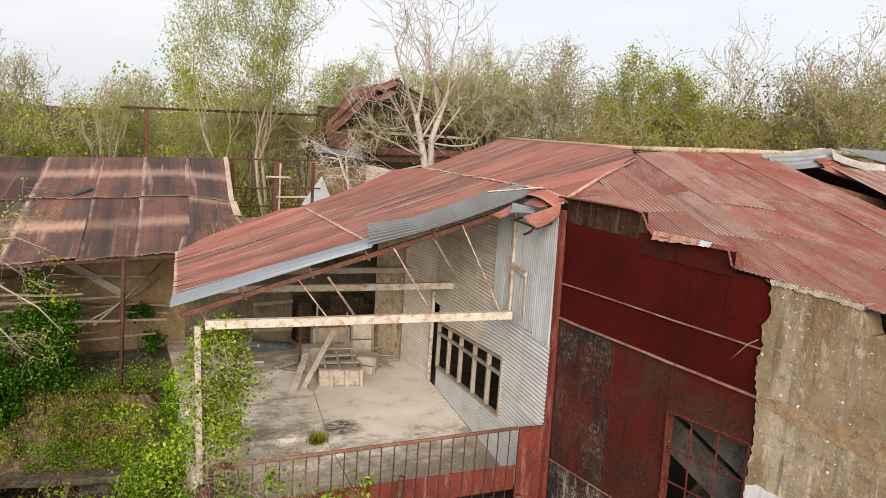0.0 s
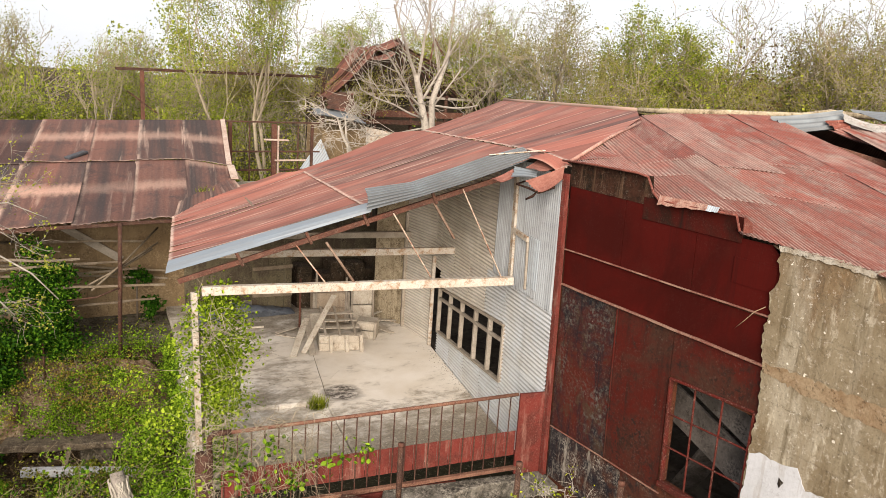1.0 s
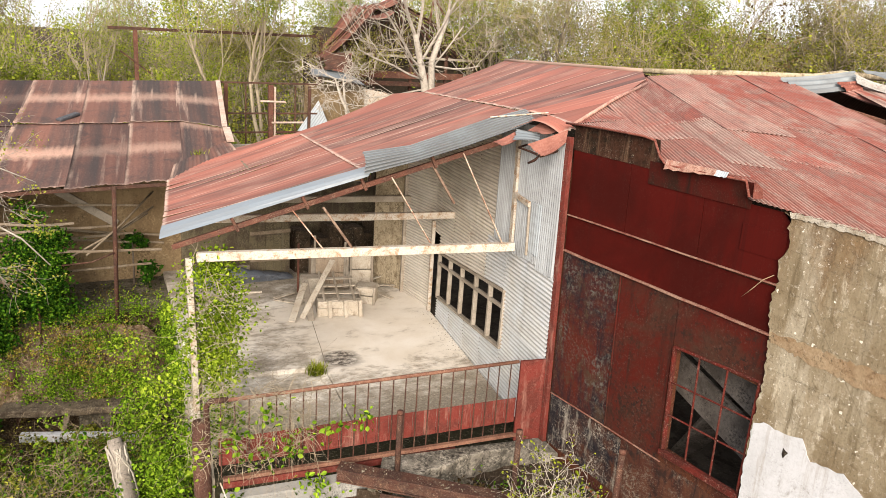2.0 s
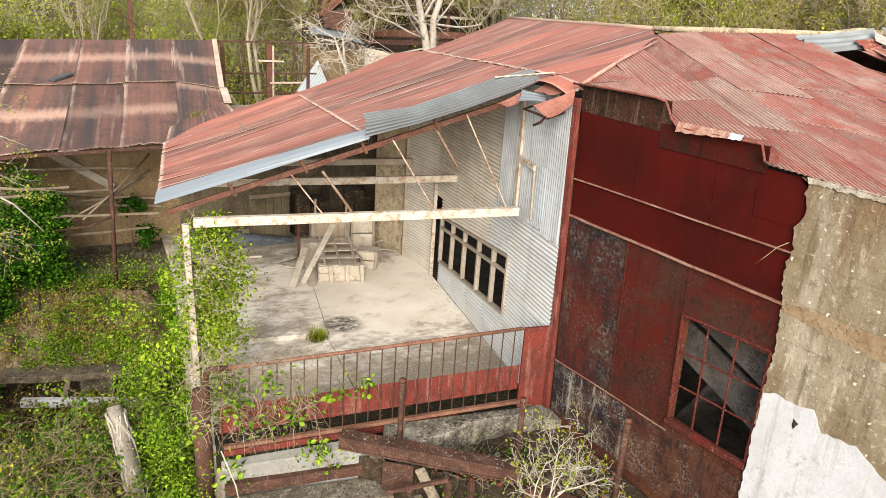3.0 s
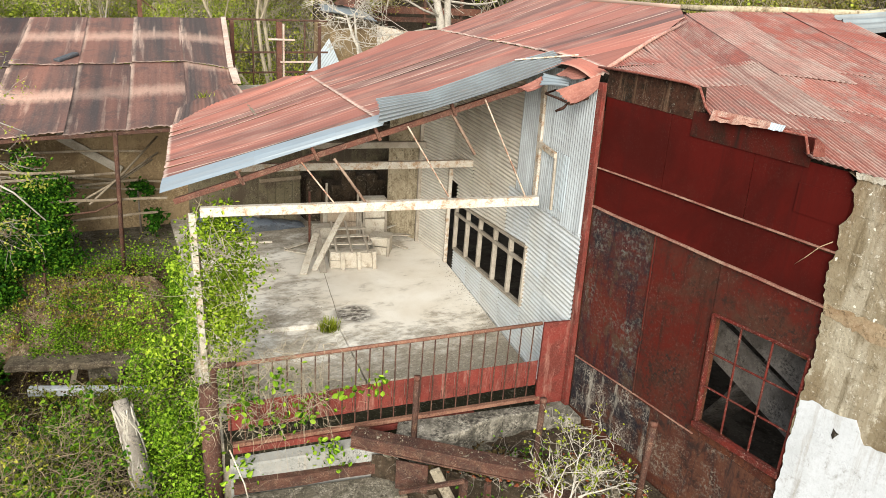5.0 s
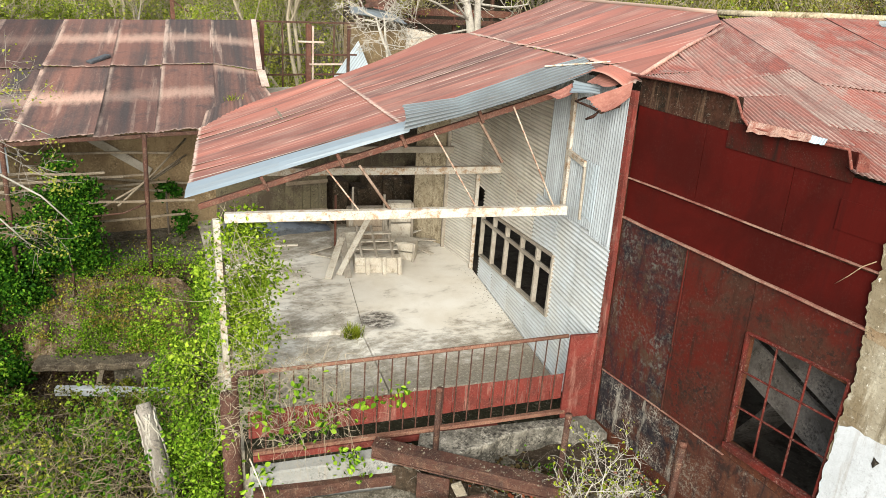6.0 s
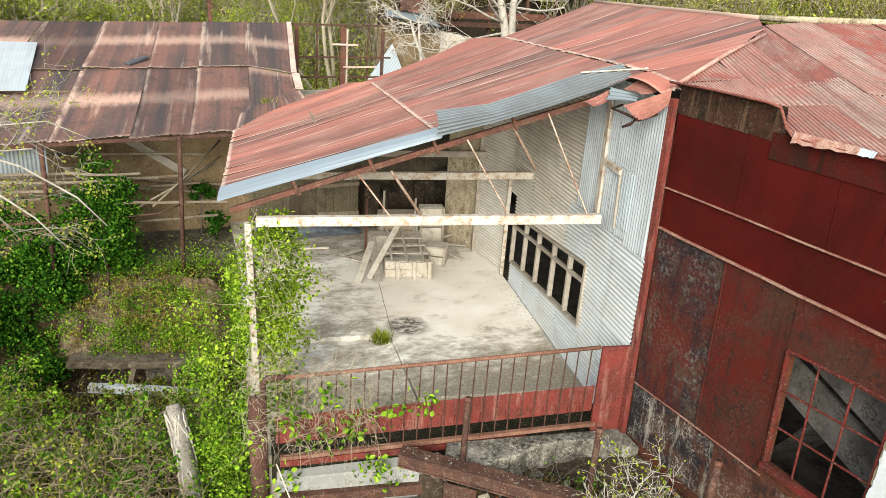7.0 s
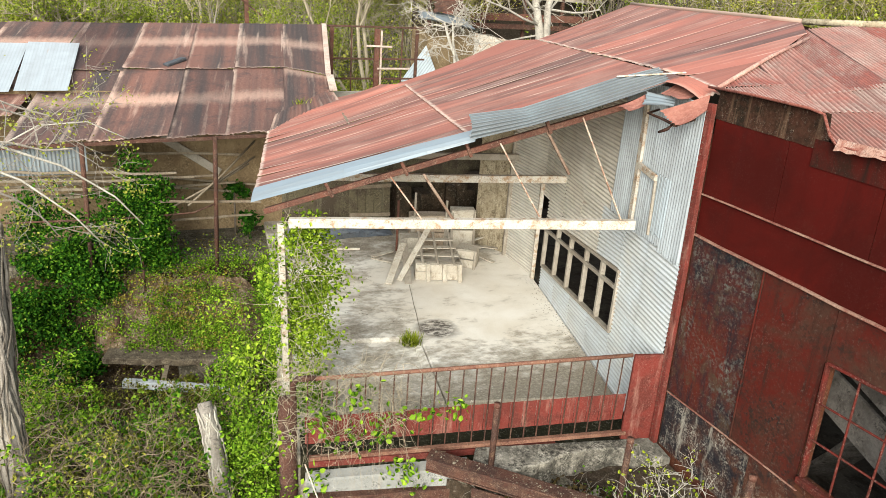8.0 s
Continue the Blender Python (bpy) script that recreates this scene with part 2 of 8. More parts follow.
zinc_loose = galvanised("zinc_loose", (0.142, 0.170, 0.186), (0.085, 0.097, 0.105), dusty=0.52, darkening=0.9, pitch=0.065)
new_zinc = galvanised("new_zinc", (0.30, 0.32, 0.33), (0.25, 0.265, 0.275), dusty=0.6, darkening=0.2)


def weathered(name, a, b, c_, scale=1.0, fine=30.0, rough=0.85, metal=0.0, bump=0.3, streak=None, spots=None, at_b=0.5, at_c=0.62, flakes=None, run=0.45, speck=1.0, mottle=1.0):
    """Three colours broken over one another at several scales, with runs downwards, flakes and fine spots if wanted."""
    k = Nodes(name, rough, metal)
    w = k.at("Object")
    big = k.noise(w, 0.9 * scale, 10, 0.7, 0.5)
    mid = k.noise(w, 3.7 * scale, 10, 0.75, 0.4)
    small = k.noise(w, 13.0 * scale, 8, 0.75, 0.2)
    grain = k.noise(w, fine * 0.9, 6, 0.8)
    c = k.mix(k.ramp(big, (at_b - 0.07, 0.0), (at_b + 0.07, 1.0)), a, b)
    c = k.mix(k.ramp(mid, (at_c - 0.04, 0.0), (at_c + 0.06, 0.9)), c, c_)
    c = k.mix(k.ramp(small, (0.42, 0.35 * mottle), (0.52, 0.0), (0.62, 0.0), (0.72, 0.3 * mottle)), c, k.mix(0.5, a, c_))
    if streak is not None:
        runs = k.noise(k.at("Object", (6, 6, run)), 1.0, 9, 0.7)
        c = k.mix(k.ramp(runs, (0.54, 0.0), (0.66, 0.85)), c, streak)
    if flakes is not None:
        fl = k.math("MULTIPLY", k.ramp(k.noise(w, 1.6 * scale, 6, 0.7), (0.48, 0.0), (0.62, 1.0)), k.ramp(k.noise(w, 22.0 * scale, 6, 0.8), (0.5, 0.0), (0.56, 1.0)))
        c = k.mix(fl, c, flakes)
    if spots is not None:
        c = k.mix(k.ramp(k.noise(w, 20.0 * scale, 4, 0.8), (0.685, 0.0), (0.72, 1.0)), c, spots)
    near = k.ramp(k.noise(w, 2.6 * scale, 6, 0.7), (0.44, 0.12), (0.60, 1.0))
    c = k.mix(k.math("MULTIPLY", near, k.ramp(grain, (0.40, 0.95 * speck), (0.49, 0.0))), c, k.mix(0.75, c, (0.010, 0.008, 0.007)))
    c = k.mix(k.math("MULTIPLY", near, k.ramp(grain, (0.555, 0.0), (0.62, 0.8 * speck))), c, k.mix(0.30, c, (0.6, 0.52, 0.42)))
    return k.colour(c).bump(k.math("ADD", k.math("MULTIPLY", mid, 1.2), k.math("ADD", k.math("MULTIPLY", small, 0.5), k.math("MULTIPLY", grain, 0.35))), bump, 0.02).mat


red_paint = weathered("red_paint", (0.054, 0.0046, 0.0032), (0.034, 0.0038, 0.0026), (0.046, 0.0070, 0.0046), 0.55, 45, 0.70, 0.0, 0.05, streak=(0.036, 0.0046, 0.0034), run=0.16, speck=0.08, mottle=0.35)
flange_dust = weathered("flange_dust", (0.17, 0.066, 0.048), (0.26, 0.155, 0.11), (0.075, 0.020, 0.015), 3.0, 50, 0.85, 0.0, 0.2, speck=0.8)
red_worn = weathered("red_worn", (0.062, 0.0094, 0.0064), (0.046, 0.0210, 0.0138), (0.024, 0.0130, 0.0095), 0.62, 26, 0.78, 0.0, 0.35, at_b=0.55, at_c=0.56, flakes=(0.018, 0.012, 0.010), streak=(0.028, 0.011, 0.008), run=0.6, speck=0.22, mottle=1.0)
red_black = weathered("red_black", (0.064, 0.012, 0.008), (0.013, 0.012, 0.014), (0.048, 0.030, 0.019), 0.70, 30, 0.80, 0.0, 0.45, spots=(0.32, 0.28, 0.24), at_b=0.485, at_c=0.55, flakes=(0.085, 0.078, 0.066), streak=(0.012, 0.011, 0.013), run=0.7, speck=0.35)
peeling = weathered("peeling", (0.020, 0.017, 0.018), (0.060, 0.024, 0.014), (0.010, 0.009, 0.012), 1.6, 30, 0.85, 0.0, 0.4, streak=(0.26, 0.235, 0.19), at_b=0.53, at_c=0.56, flakes=(0.26, 0.235, 0.195), run=1.1, spots=(0.42, 0.38, 0.32))
rust_low = weathered("rust_low", (0.050, 0.016, 0.010), (0.085, 0.030, 0.015), (0.022, 0.013, 0.011), 1.4, 34, 0.88, 0.0, 0.3, spots=(0.26, 0.22, 0.17), streak=(0.016, 0.011, 0.010), flakes=(0.022, 0.014, 0.012), run=0.8, speck=0.7)
rust_iron = weathered("rust_iron", (0.110, 0.044, 0.030), (0.072, 0.033, 0.024), (0.175, 0.092, 0.062), 3.0, 60, 0.85, 0.1, 0.3, spots=(0.36, 0.28, 0.22), flakes=(0.17, 0.105, 0.072))
rust_dark = weathered("rust_dark", (0.068, 0.030, 0.021), (0.042, 0.023, 0.018), (0.115, 0.070, 0.050), 3.5, 60, 0.85, 0.1, 0.4, spots=(0.46, 0.40, 0.33), flakes=(0.16, 0.10, 0.065))
gate_red = weathered("gate_red", (0.125, 0.024, 0.018), (0.080, 0.020, 0.015), (0.17, 0.075, 0.058), 2.4, 60, 0.82, 0.0, 0.25, streak=(0.20, 0.095, 0.072), spots=(0.36, 0.28, 0.22), run=1.0, speck=0.5)
white_beam = weathered("white_beam", (0.40, 0.355, 0.29), (0.45, 0.415, 0.355), (0.25, 0.15, 0.08), 1.8, 50, 0.8, 0.0, 0.2, spots=(0.18, 0.075, 0.035), at_c=0.54, speck=0.9)
grey_wood = weathered("grey_wood", (0.24, 0.205, 0.16), (0.31, 0.275, 0.225), (0.14, 0.115, 0.088), 3.0, 70, 0.9, 0.0, 0.3, speck=0.5)
crate_wood = weathered("crate_wood", (0.41, 0.362, 0.29), (0.48, 0.435, 0.36), (0.25, 0.205, 0.152), 3.5, 50, 0.9, 0.0, 0.3, speck=0.7, streak=(0.22, 0.175, 0.125), run=3.0)
dark_wood = weathered("dark_wood", (0.15, 0.115, 0.08), (0.20, 0.165, 0.12), (0.08, 0.06, 0.045), 2.5, 60, 0.9, 0.0, 0.3)
plaster_tan = weathered("plaster_tan", (0.27, 0.22, 0.145), (0.34, 0.285, 0.195), (0.105, 0.075, 0.042), 1.5, 26, 0.92, 0.0, 0.9, streak=(0.145, 0.112, 0.070), spots=(0.68, 0.62, 0.50), at_c=0.56, flakes=(0.48, 0.41, 0.29), run=0.3)
plaster_brown = weathered("plaster_brown", (0.185, 0.132, 0.074), (0.135, 0.092, 0.050), (0.060, 0.040, 0.022), 0.9, 25, 0.92, 0.0, 0.5, streak=(0.090, 0.060, 0.034), run=0.35, flakes=(0.24, 0.18, 0.105), speck=0.7)
white_wash = weathered("white_wash", (0.46, 0.465, 0.47), (0.40, 0.405, 0.405), (0.27, 0.262, 0.245), 1.3, 40, 0.85, 0.0, 0.4, streak=(0.31, 0.29, 0.26), at_c=0.60, speck=0.3, run=0.5, spots=(0.16, 0.135, 0.105))
concrete_grey = weathered("concrete_grey", (0.25, 0.245, 0.225), (0.19, 0.186, 0.168), (0.095, 0.09, 0.076), 1.2, 40, 0.9, 0.0, 0.3, streak=(0.24, 0.21, 0.17))

def cast_wall():
    """Old cast concrete with lime runs, stains, fine cracks and pale stones showing."""
    k = Nodes("cast_wall", 0.93)
    w = k.at("Object")
    band = k.noise(k.at("Object", (1.6, 1.6, 0.28)), 1.0, 8, 0.65)
    run = k.noise(k.at("Object", (6, 6, 0.6)), 1.0, 8, 0.7)
    big, mid = k.noise(w, 1.1, 10, 0.7, 0.4), k.noise(w, 4.5, 10, 0.75, 0.3)
    small, grain = k.noise(w, 16, 7, 0.8), k.noise(w, 34, 5, 0.8)
    c = k.mix(k.ramp(big, (0.40, 0.0), (0.60, 1.0)), (0.185, 0.140, 0.084), (0.265, 0.218, 0.144))
    c = k.mix(k.ramp(band, (0.50, 0.0), (0.60, 0.85)), c, (0.34, 0.295, 0.215))
    c = k.mix(k.ramp(run, (0.53, 0.0), (0.66, 0.80)), c, (0.112, 0.084, 0.048))
    c = k.mix(k.ramp(mid, (0.57, 0.0), (0.66, 0.75)), c, (0.125, 0.092, 0.052))
    c = k.mix(k.ramp(mid, (0.34, 0.6), (0.42, 0.0)), c, (0.46, 0.41, 0.32))
    # rust-brown runs, denser towards the broken top, uneven in length
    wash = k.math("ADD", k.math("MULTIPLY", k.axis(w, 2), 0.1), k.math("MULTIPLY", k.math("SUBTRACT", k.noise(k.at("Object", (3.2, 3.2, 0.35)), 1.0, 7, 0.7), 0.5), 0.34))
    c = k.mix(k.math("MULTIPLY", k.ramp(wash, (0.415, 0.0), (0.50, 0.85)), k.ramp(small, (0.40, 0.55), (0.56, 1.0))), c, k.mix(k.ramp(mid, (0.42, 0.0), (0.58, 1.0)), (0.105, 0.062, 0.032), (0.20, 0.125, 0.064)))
    c = k.mix(k.math("MULTIPLY", k.ramp(k.noise(k.at("Object", (4.5, 4.5, 0.9)), 1.0, 8, 0.75), (0.57, 0.0), (0.64, 0.9)), k.ramp(small, (0.42, 0.3), (0.52, 1.0))), c, (0.44, 0.385, 0.285))
    course = k.math("ABSOLUTE", k.math("SUBTRACT", k.math("FRACT", k.math("MULTIPLY", k.math("ADD", k.axis(w, 2), k.math("MULTIPLY", mid, 0.12)), 2.1)), 0.5))
    c = k.mix(k.math("MULTIPLY", k.ramp(course, (0.0, 0.6), (0.04, 0.0)), k.ramp(small, (0.46, 0.0), (0.56, 1.0))), c, (0.085, 0.062, 0.036))
    crack = k.n.new("ShaderNodeTexVoronoi")
    crack.feature = "DISTANCE_TO_EDGE"
    crack.inputs["Scale"].default_value = 1.3
    bent = k.n.new("ShaderNodeVectorMath")
    bent.operation = "ADD"
    k.l.new(w, bent.inputs[0])
    k.l.new(k.mix(1.0, k.math("MULTIPLY", mid, 0.9), (0.5, 0.5, 0.5), "MULTIPLY"), bent.inputs[1])
    k.l.new(bent.outputs[0], crack.inputs["Vector"])
    c = k.mix(k.math("MULTIPLY", k.ramp(crack.outputs["Distance"], (0.0, 0.5), (0.012, 0.0)), k.ramp(big, (0.40, 0.0), (0.55, 1.0))), c, (0.06, 0.045, 0.028))
    c = k.mix(k.math("MULTIPLY", k.ramp(band, (0.40, 0.2), (0.60, 1.0)), k.ramp(small, (0.575, 0.0), (0.625, 0.9))), c, (0.52, 0.47, 0.38))
    c = k.mix(k.ramp(k.noise(w, 13.0, 2, 0.5), (0.715, 0.0), (0.73, 1.0)), c, (0.66, 0.60, 0.50))
    c = k.mix(k.ramp(grain, (0.36, 0.6), (0.46, 0.0)), c, k.mix(0.6, c, (0.03, 0.022, 0.014)))
    return k.colour(c).bump(k.math("ADD", k.math("MULTIPLY", mid, 1.2), k.math("ADD", small, k.math("MULTIPLY", grain, 0.4))), 0.9, 0.02).mat


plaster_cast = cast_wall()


def terrace_concrete():
    k = Nodes("terrace_concrete", 0.92)
    w = k.at("Object")
    big, mid = k.noise(w, 0.5, 8, 0.6, 0.4), k.noise(k.at("Object", (1.0, 1.5, 1)), 1.2, 9, 0.6, 0.15)
    small, tiny = k.noise(k.at("Object", (1.0, 1.6, 1)), 5.0, 8, 0.68), k.noise(w, 21.0, 7, 0.8)
    grain = k.noise(w, 42, 5, 0.8)
    c = k.mix(k.ramp(big, (0.40, 0.0), (0.62, 1.0)), (0.70, 0.66, 0.59), (0.61, 0.55, 0.46))
    c = k.mix(k.ramp(mid, (0.47, 0.0), (0.68, 0.32)), c, (0.45, 0.39, 0.31))
    # turns darker, dirt-brown towards the open front, left side, far end and the wall's foot
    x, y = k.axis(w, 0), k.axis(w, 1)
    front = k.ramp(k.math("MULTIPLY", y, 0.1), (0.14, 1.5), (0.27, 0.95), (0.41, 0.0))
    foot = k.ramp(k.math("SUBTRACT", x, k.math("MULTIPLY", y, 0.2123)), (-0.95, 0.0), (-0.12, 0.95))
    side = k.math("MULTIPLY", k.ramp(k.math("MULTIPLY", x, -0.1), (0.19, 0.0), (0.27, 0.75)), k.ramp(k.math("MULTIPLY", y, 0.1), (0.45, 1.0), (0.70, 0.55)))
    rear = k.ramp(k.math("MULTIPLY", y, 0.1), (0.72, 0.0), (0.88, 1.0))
    edge_mask = k.math("MAXIMUM", k.math("MAXIMUM", front, k.math("MULTIPLY", foot, 0.85)), k.math("MAXIMUM", side, rear))
    darkening = k.ramp(k.math("ADD", k.math("ADD", k.math("MULTIPLY", mid, 0.55), k.math("MULTIPLY", small, 0.45)), k.math("MULTIPLY", edge_mask, 0.22)), (0.56, 0.0), (0.66, 0.6), (0.76, 0.92))
    c = k.mix(darkening, c, k.mix(k.ramp(tiny, (0.40, 0.0), (0.58, 1.0)), (0.135, 0.112, 0.080), (0.26, 0.22, 0.165)))
    # an old spill
    far = k.n.new("ShaderNodeVectorMath")
    far.operation = "DISTANCE"
    k.l.new(w, far.inputs[0])
    far.inputs[1].default_value = (-1.98, 4.33, 0.0)
    spill = k.ramp(k.math("ADD", far.outputs["Value"], k.math("MULTIPLY", k.math("ADD", mid, small), 0.5)), (0.82, 0.95), (1.16, 0.0))
    c = k.mix(k.math("MULTIPLY", spill, k.ramp(small, (0.40, 0.25), (0.56, 1.0))), c, (0.06, 0.05, 0.042))
    c = k.mix(k.math("MULTIPLY", k.ramp(tiny, (0.60, 0.0), (0.64, 0.8)), edge_mask), c, (0.66, 0.62, 0.54))
    c = k.mix(k.ramp(grain, (0.34, 0.35), (0.46, 0.0)), c, k.mix(0.5, c, (0.06, 0.05, 0.035)))
    return k.colour(c).bump(k.math("ADD", mid, k.math("MULTIPLY", grain, 0.4)), 0.25, 0.012).mat


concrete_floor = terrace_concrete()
fascia_brown = weathered("fascia_brown", (0.040, 0.016, 0.010), (0.014, 0.009, 0.006), (0.082, 0.044, 0.026), 1.2, 40, 0.9, 0.0, 0.3, spots=(0.40, 0.35, 0.27), streak=(0.105, 0.060, 0.036), run=0.35, speck=0.6)
fascia_red = weathered("fascia_red", (0.052, 0.0062, 0.0042), (0.022, 0.009, 0.006), (0.040, 0.0100, 0.0070), 1.1, 50, 0.85, 0.0, 0.25, streak=(0.014, 0.008, 0.006), at_b=0.50, run=0.3, speck=0.25, spots=(0.16, 0.13, 0.10))
concrete_old = weathered("concrete_old", (0.20, 0.168, 0.122), (0.135, 0.112, 0.080), (0.075, 0.060, 0.042), 2.0, 25, 0.95, 0.0, 0.6, spots=(0.50, 0.44, 0.35), at_c=0.57, flakes=(0.30, 0.26, 0.195))
apron_concrete = weathered("apron_concrete", (0.165, 0.148, 0.120), (0.055, 0.050, 0.040), (0.30, 0.268, 0.215), 1.5, 16, 0.95, 0.0, 1.0, spots=(0.58, 0.53, 0.45), at_b=0.48, at_c=0.57, flakes=(0.34, 0.31, 0.255), speck=1.6)
concrete_dark = weathered("concrete_dark", (0.085, 0.072, 0.052), (0.045, 0.040, 0.026), (0.19, 0.165, 0.13), 2.2, 25, 0.95, 0.0, 0.8, spots=(0.50, 0.45, 0.36), at_c=0.57, flakes=(0.26, 0.23, 0.18))
earth = weathered("earth", (0.034, 0.022, 0.012), (0.016, 0.012, 0.007), (0.085, 0.058, 0.033), 1.6, 14, 0.97, 0.0, 0.9, at_c=0.55, flakes=(0.15, 0.105, 0.058))
# the darkness of unlit interiors is put into these two colours
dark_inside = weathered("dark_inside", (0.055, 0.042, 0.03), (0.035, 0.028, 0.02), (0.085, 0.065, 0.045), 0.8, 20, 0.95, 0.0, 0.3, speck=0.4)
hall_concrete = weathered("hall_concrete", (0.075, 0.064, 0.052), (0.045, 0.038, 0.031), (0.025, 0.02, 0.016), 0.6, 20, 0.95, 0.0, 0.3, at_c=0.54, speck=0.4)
bark_pale = weathered("bark_pale", (0.42, 0.38, 0.32), (0.30, 0.27, 0.22), (0.18, 0.15, 0.12), 2.5, 40, 0.95, 0.0, 0.5, speck=0.5)
bark_dark = weathered("bark_dark", (0.11, 0.09, 0.07), (0.15, 0.125, 0.10), (0.07, 0.055, 0.045), 2.0, 30, 0.95, 0.0, 0.4)
bark_grey = weathered("bark_grey", (0.23, 0.20, 0.165), (0.17, 0.145, 0.12), (0.30, 0.27, 0.22), 2.0, 30, 0.95, 0.0, 0.4)
rubber_black = weathered("rubber_black", (0.02, 0.021, 0.023), (0.035, 0.036, 0.04), (0.06, 0.06, 0.062), 3.0, 50, 0.6)
tarp_black = weathered("tarp_black", (0.080, 0.094, 0.115), (0.125, 0.135, 0.15), (0.03, 0.032, 0.038), 2.4, 50, 0.5, 0.0, 0.35, speck=0.4, at_c=0.56)


def leafy(name, a, b, c_):
    k = Nodes(name, 0.65)
    big = k.noise(k.at("Object"), 1.1, 4, 0.6)
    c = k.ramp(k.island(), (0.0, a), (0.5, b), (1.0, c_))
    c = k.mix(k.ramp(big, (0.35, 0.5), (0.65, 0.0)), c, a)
    k.colour(c)
    trans = k.n.new("ShaderNodeBsdfTranslucent")
    k.l.new(c, trans.inputs["Color"])
    both = k.n.new("ShaderNodeMixShader")
    both.inputs[0].default_value = 0.28
    k.l.new(k.bsdf.outputs[0], both.inputs[1])
    k.l.new(trans.outputs[0], both.inputs[2])
    k.l.new(both.outputs[0], k.n["Material Output"].inputs["Surface"])
    return k.mat


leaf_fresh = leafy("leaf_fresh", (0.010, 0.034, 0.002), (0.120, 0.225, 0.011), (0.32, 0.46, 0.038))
# brighter copy of the fresh leaf, coloured as if lit, for the high vine
leaf_fresh_lit = leafy("leaf_fresh_lit", (0.030, 0.062, 0.004), (0.190, 0.285, 0.016), (0.40, 0.50, 0.048))
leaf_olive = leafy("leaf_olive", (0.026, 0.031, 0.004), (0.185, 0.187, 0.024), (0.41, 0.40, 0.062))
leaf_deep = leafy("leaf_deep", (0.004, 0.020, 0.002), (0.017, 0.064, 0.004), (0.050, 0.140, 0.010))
leaf_dry = leafy("leaf_dry", (0.045, 0.028, 0.012), (0.105, 0.070, 0.028), (0.19, 0.145, 0.055))
leaf_pale = leafy("leaf_pale", (0.12, 0.13, 0.018), (0.24, 0.25, 0.035), (0.36, 0.36, 0.075))
leaf_spring = leafy("leaf_spring", (0.030, 0.046, 0.003), (0.200, 0.240, 0.016), (0.42, 0.46, 0.048))
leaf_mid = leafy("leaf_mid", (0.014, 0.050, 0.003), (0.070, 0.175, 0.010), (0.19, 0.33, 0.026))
leaf_spring_dry = leafy("leaf_spring_dry", (0.080, 0.050, 0.014), (0.23, 0.19, 0.035), (0.38, 0.34, 0.055))
leaf_ivy = leafy("leaf_ivy", (0.010, 0.020, 0.002), (0.085, 0.125, 0.008), (0.29, 0.35, 0.030))
leaf_wood = leafy("leaf_wood", (0.072, 0.100, 0.012), (0.225, 0.265, 0.026), (0.42, 0.46, 0.066))
leaf_wood_olive = leafy("leaf_wood_olive", (0.090, 0.086, 0.018), (0.225, 0.212, 0.038), (0.36, 0.345, 0.070))
bark_twig = weathered("bark_twig", (0.27, 0.225, 0.155), (0.19, 0.155, 0.105), (0.35, 0.30, 0.225), 2.0, 30, 0.95, 0.0, 0.3, speck=0.3)

# ---- building helpers ----


def mesh_of(name, verts, faces, material, uvs=None, smooth=False):
    me = bpy.data.meshes.new(name)
    me.from_pydata([tuple(v) for v in verts], [], [tuple(f) for f in faces])
    me.materials.append(material)
    if uvs is not None:
        layer = me.uv_layers.new(name="UVMap")
        idx = np.empty(len(me.loops), dtype=np.int32)
        me.loops.foreach_get("vertex_index", idx)
        layer.data.foreach_set("uv", np.asarray(uvs, dtype=np.float32)[idx].ravel())
    if smooth:
        me.polygons.foreach_set("use_smooth", [True] * len(me.polygons))
    me.update()
    return me


def thing(name, base, label, category, group="", kind=""):
    """An empty at the base of a thing, to which its parts are added."""
    ob = new(name)
    ob.location = base
    ob.empty_display_size = 0.2
    return tagged(ob, label, category, group, kind)


def under(ob, parent):
    if parent is not None:
        ob.parent = parent
        if parent.type == "EMPTY":
            ob.matrix_parent_inverse = Matrix.Translation(-parent.location)
    return ob


def part(name, me, parent, label=""):
    """One mesh object, in world coordinates, under a thing or a part."""
    return under(tagged(new(name, me), label), parent)


def solid(name, me, label, category, group="", kind=""):
    return tagged(new(name, me), label, category, group, kind)


def box_data(lo, hi):
    x0, y0, z0 = lo
    x1, y1, z1 = hi
    v = [(x0, y0, z0), (x1, y0, z0), (x1, y1, z0), (x0, y1, z0), (x0, y0, z1), (x1, y0, z1), (x1, y1, z1), (x0, y1, z1)]
    return v, [(0, 3, 2, 1), (4, 5, 6, 7), (0, 1, 5, 4), (1, 2, 6, 5), (2, 3, 7, 6), (3, 0, 4, 7)]


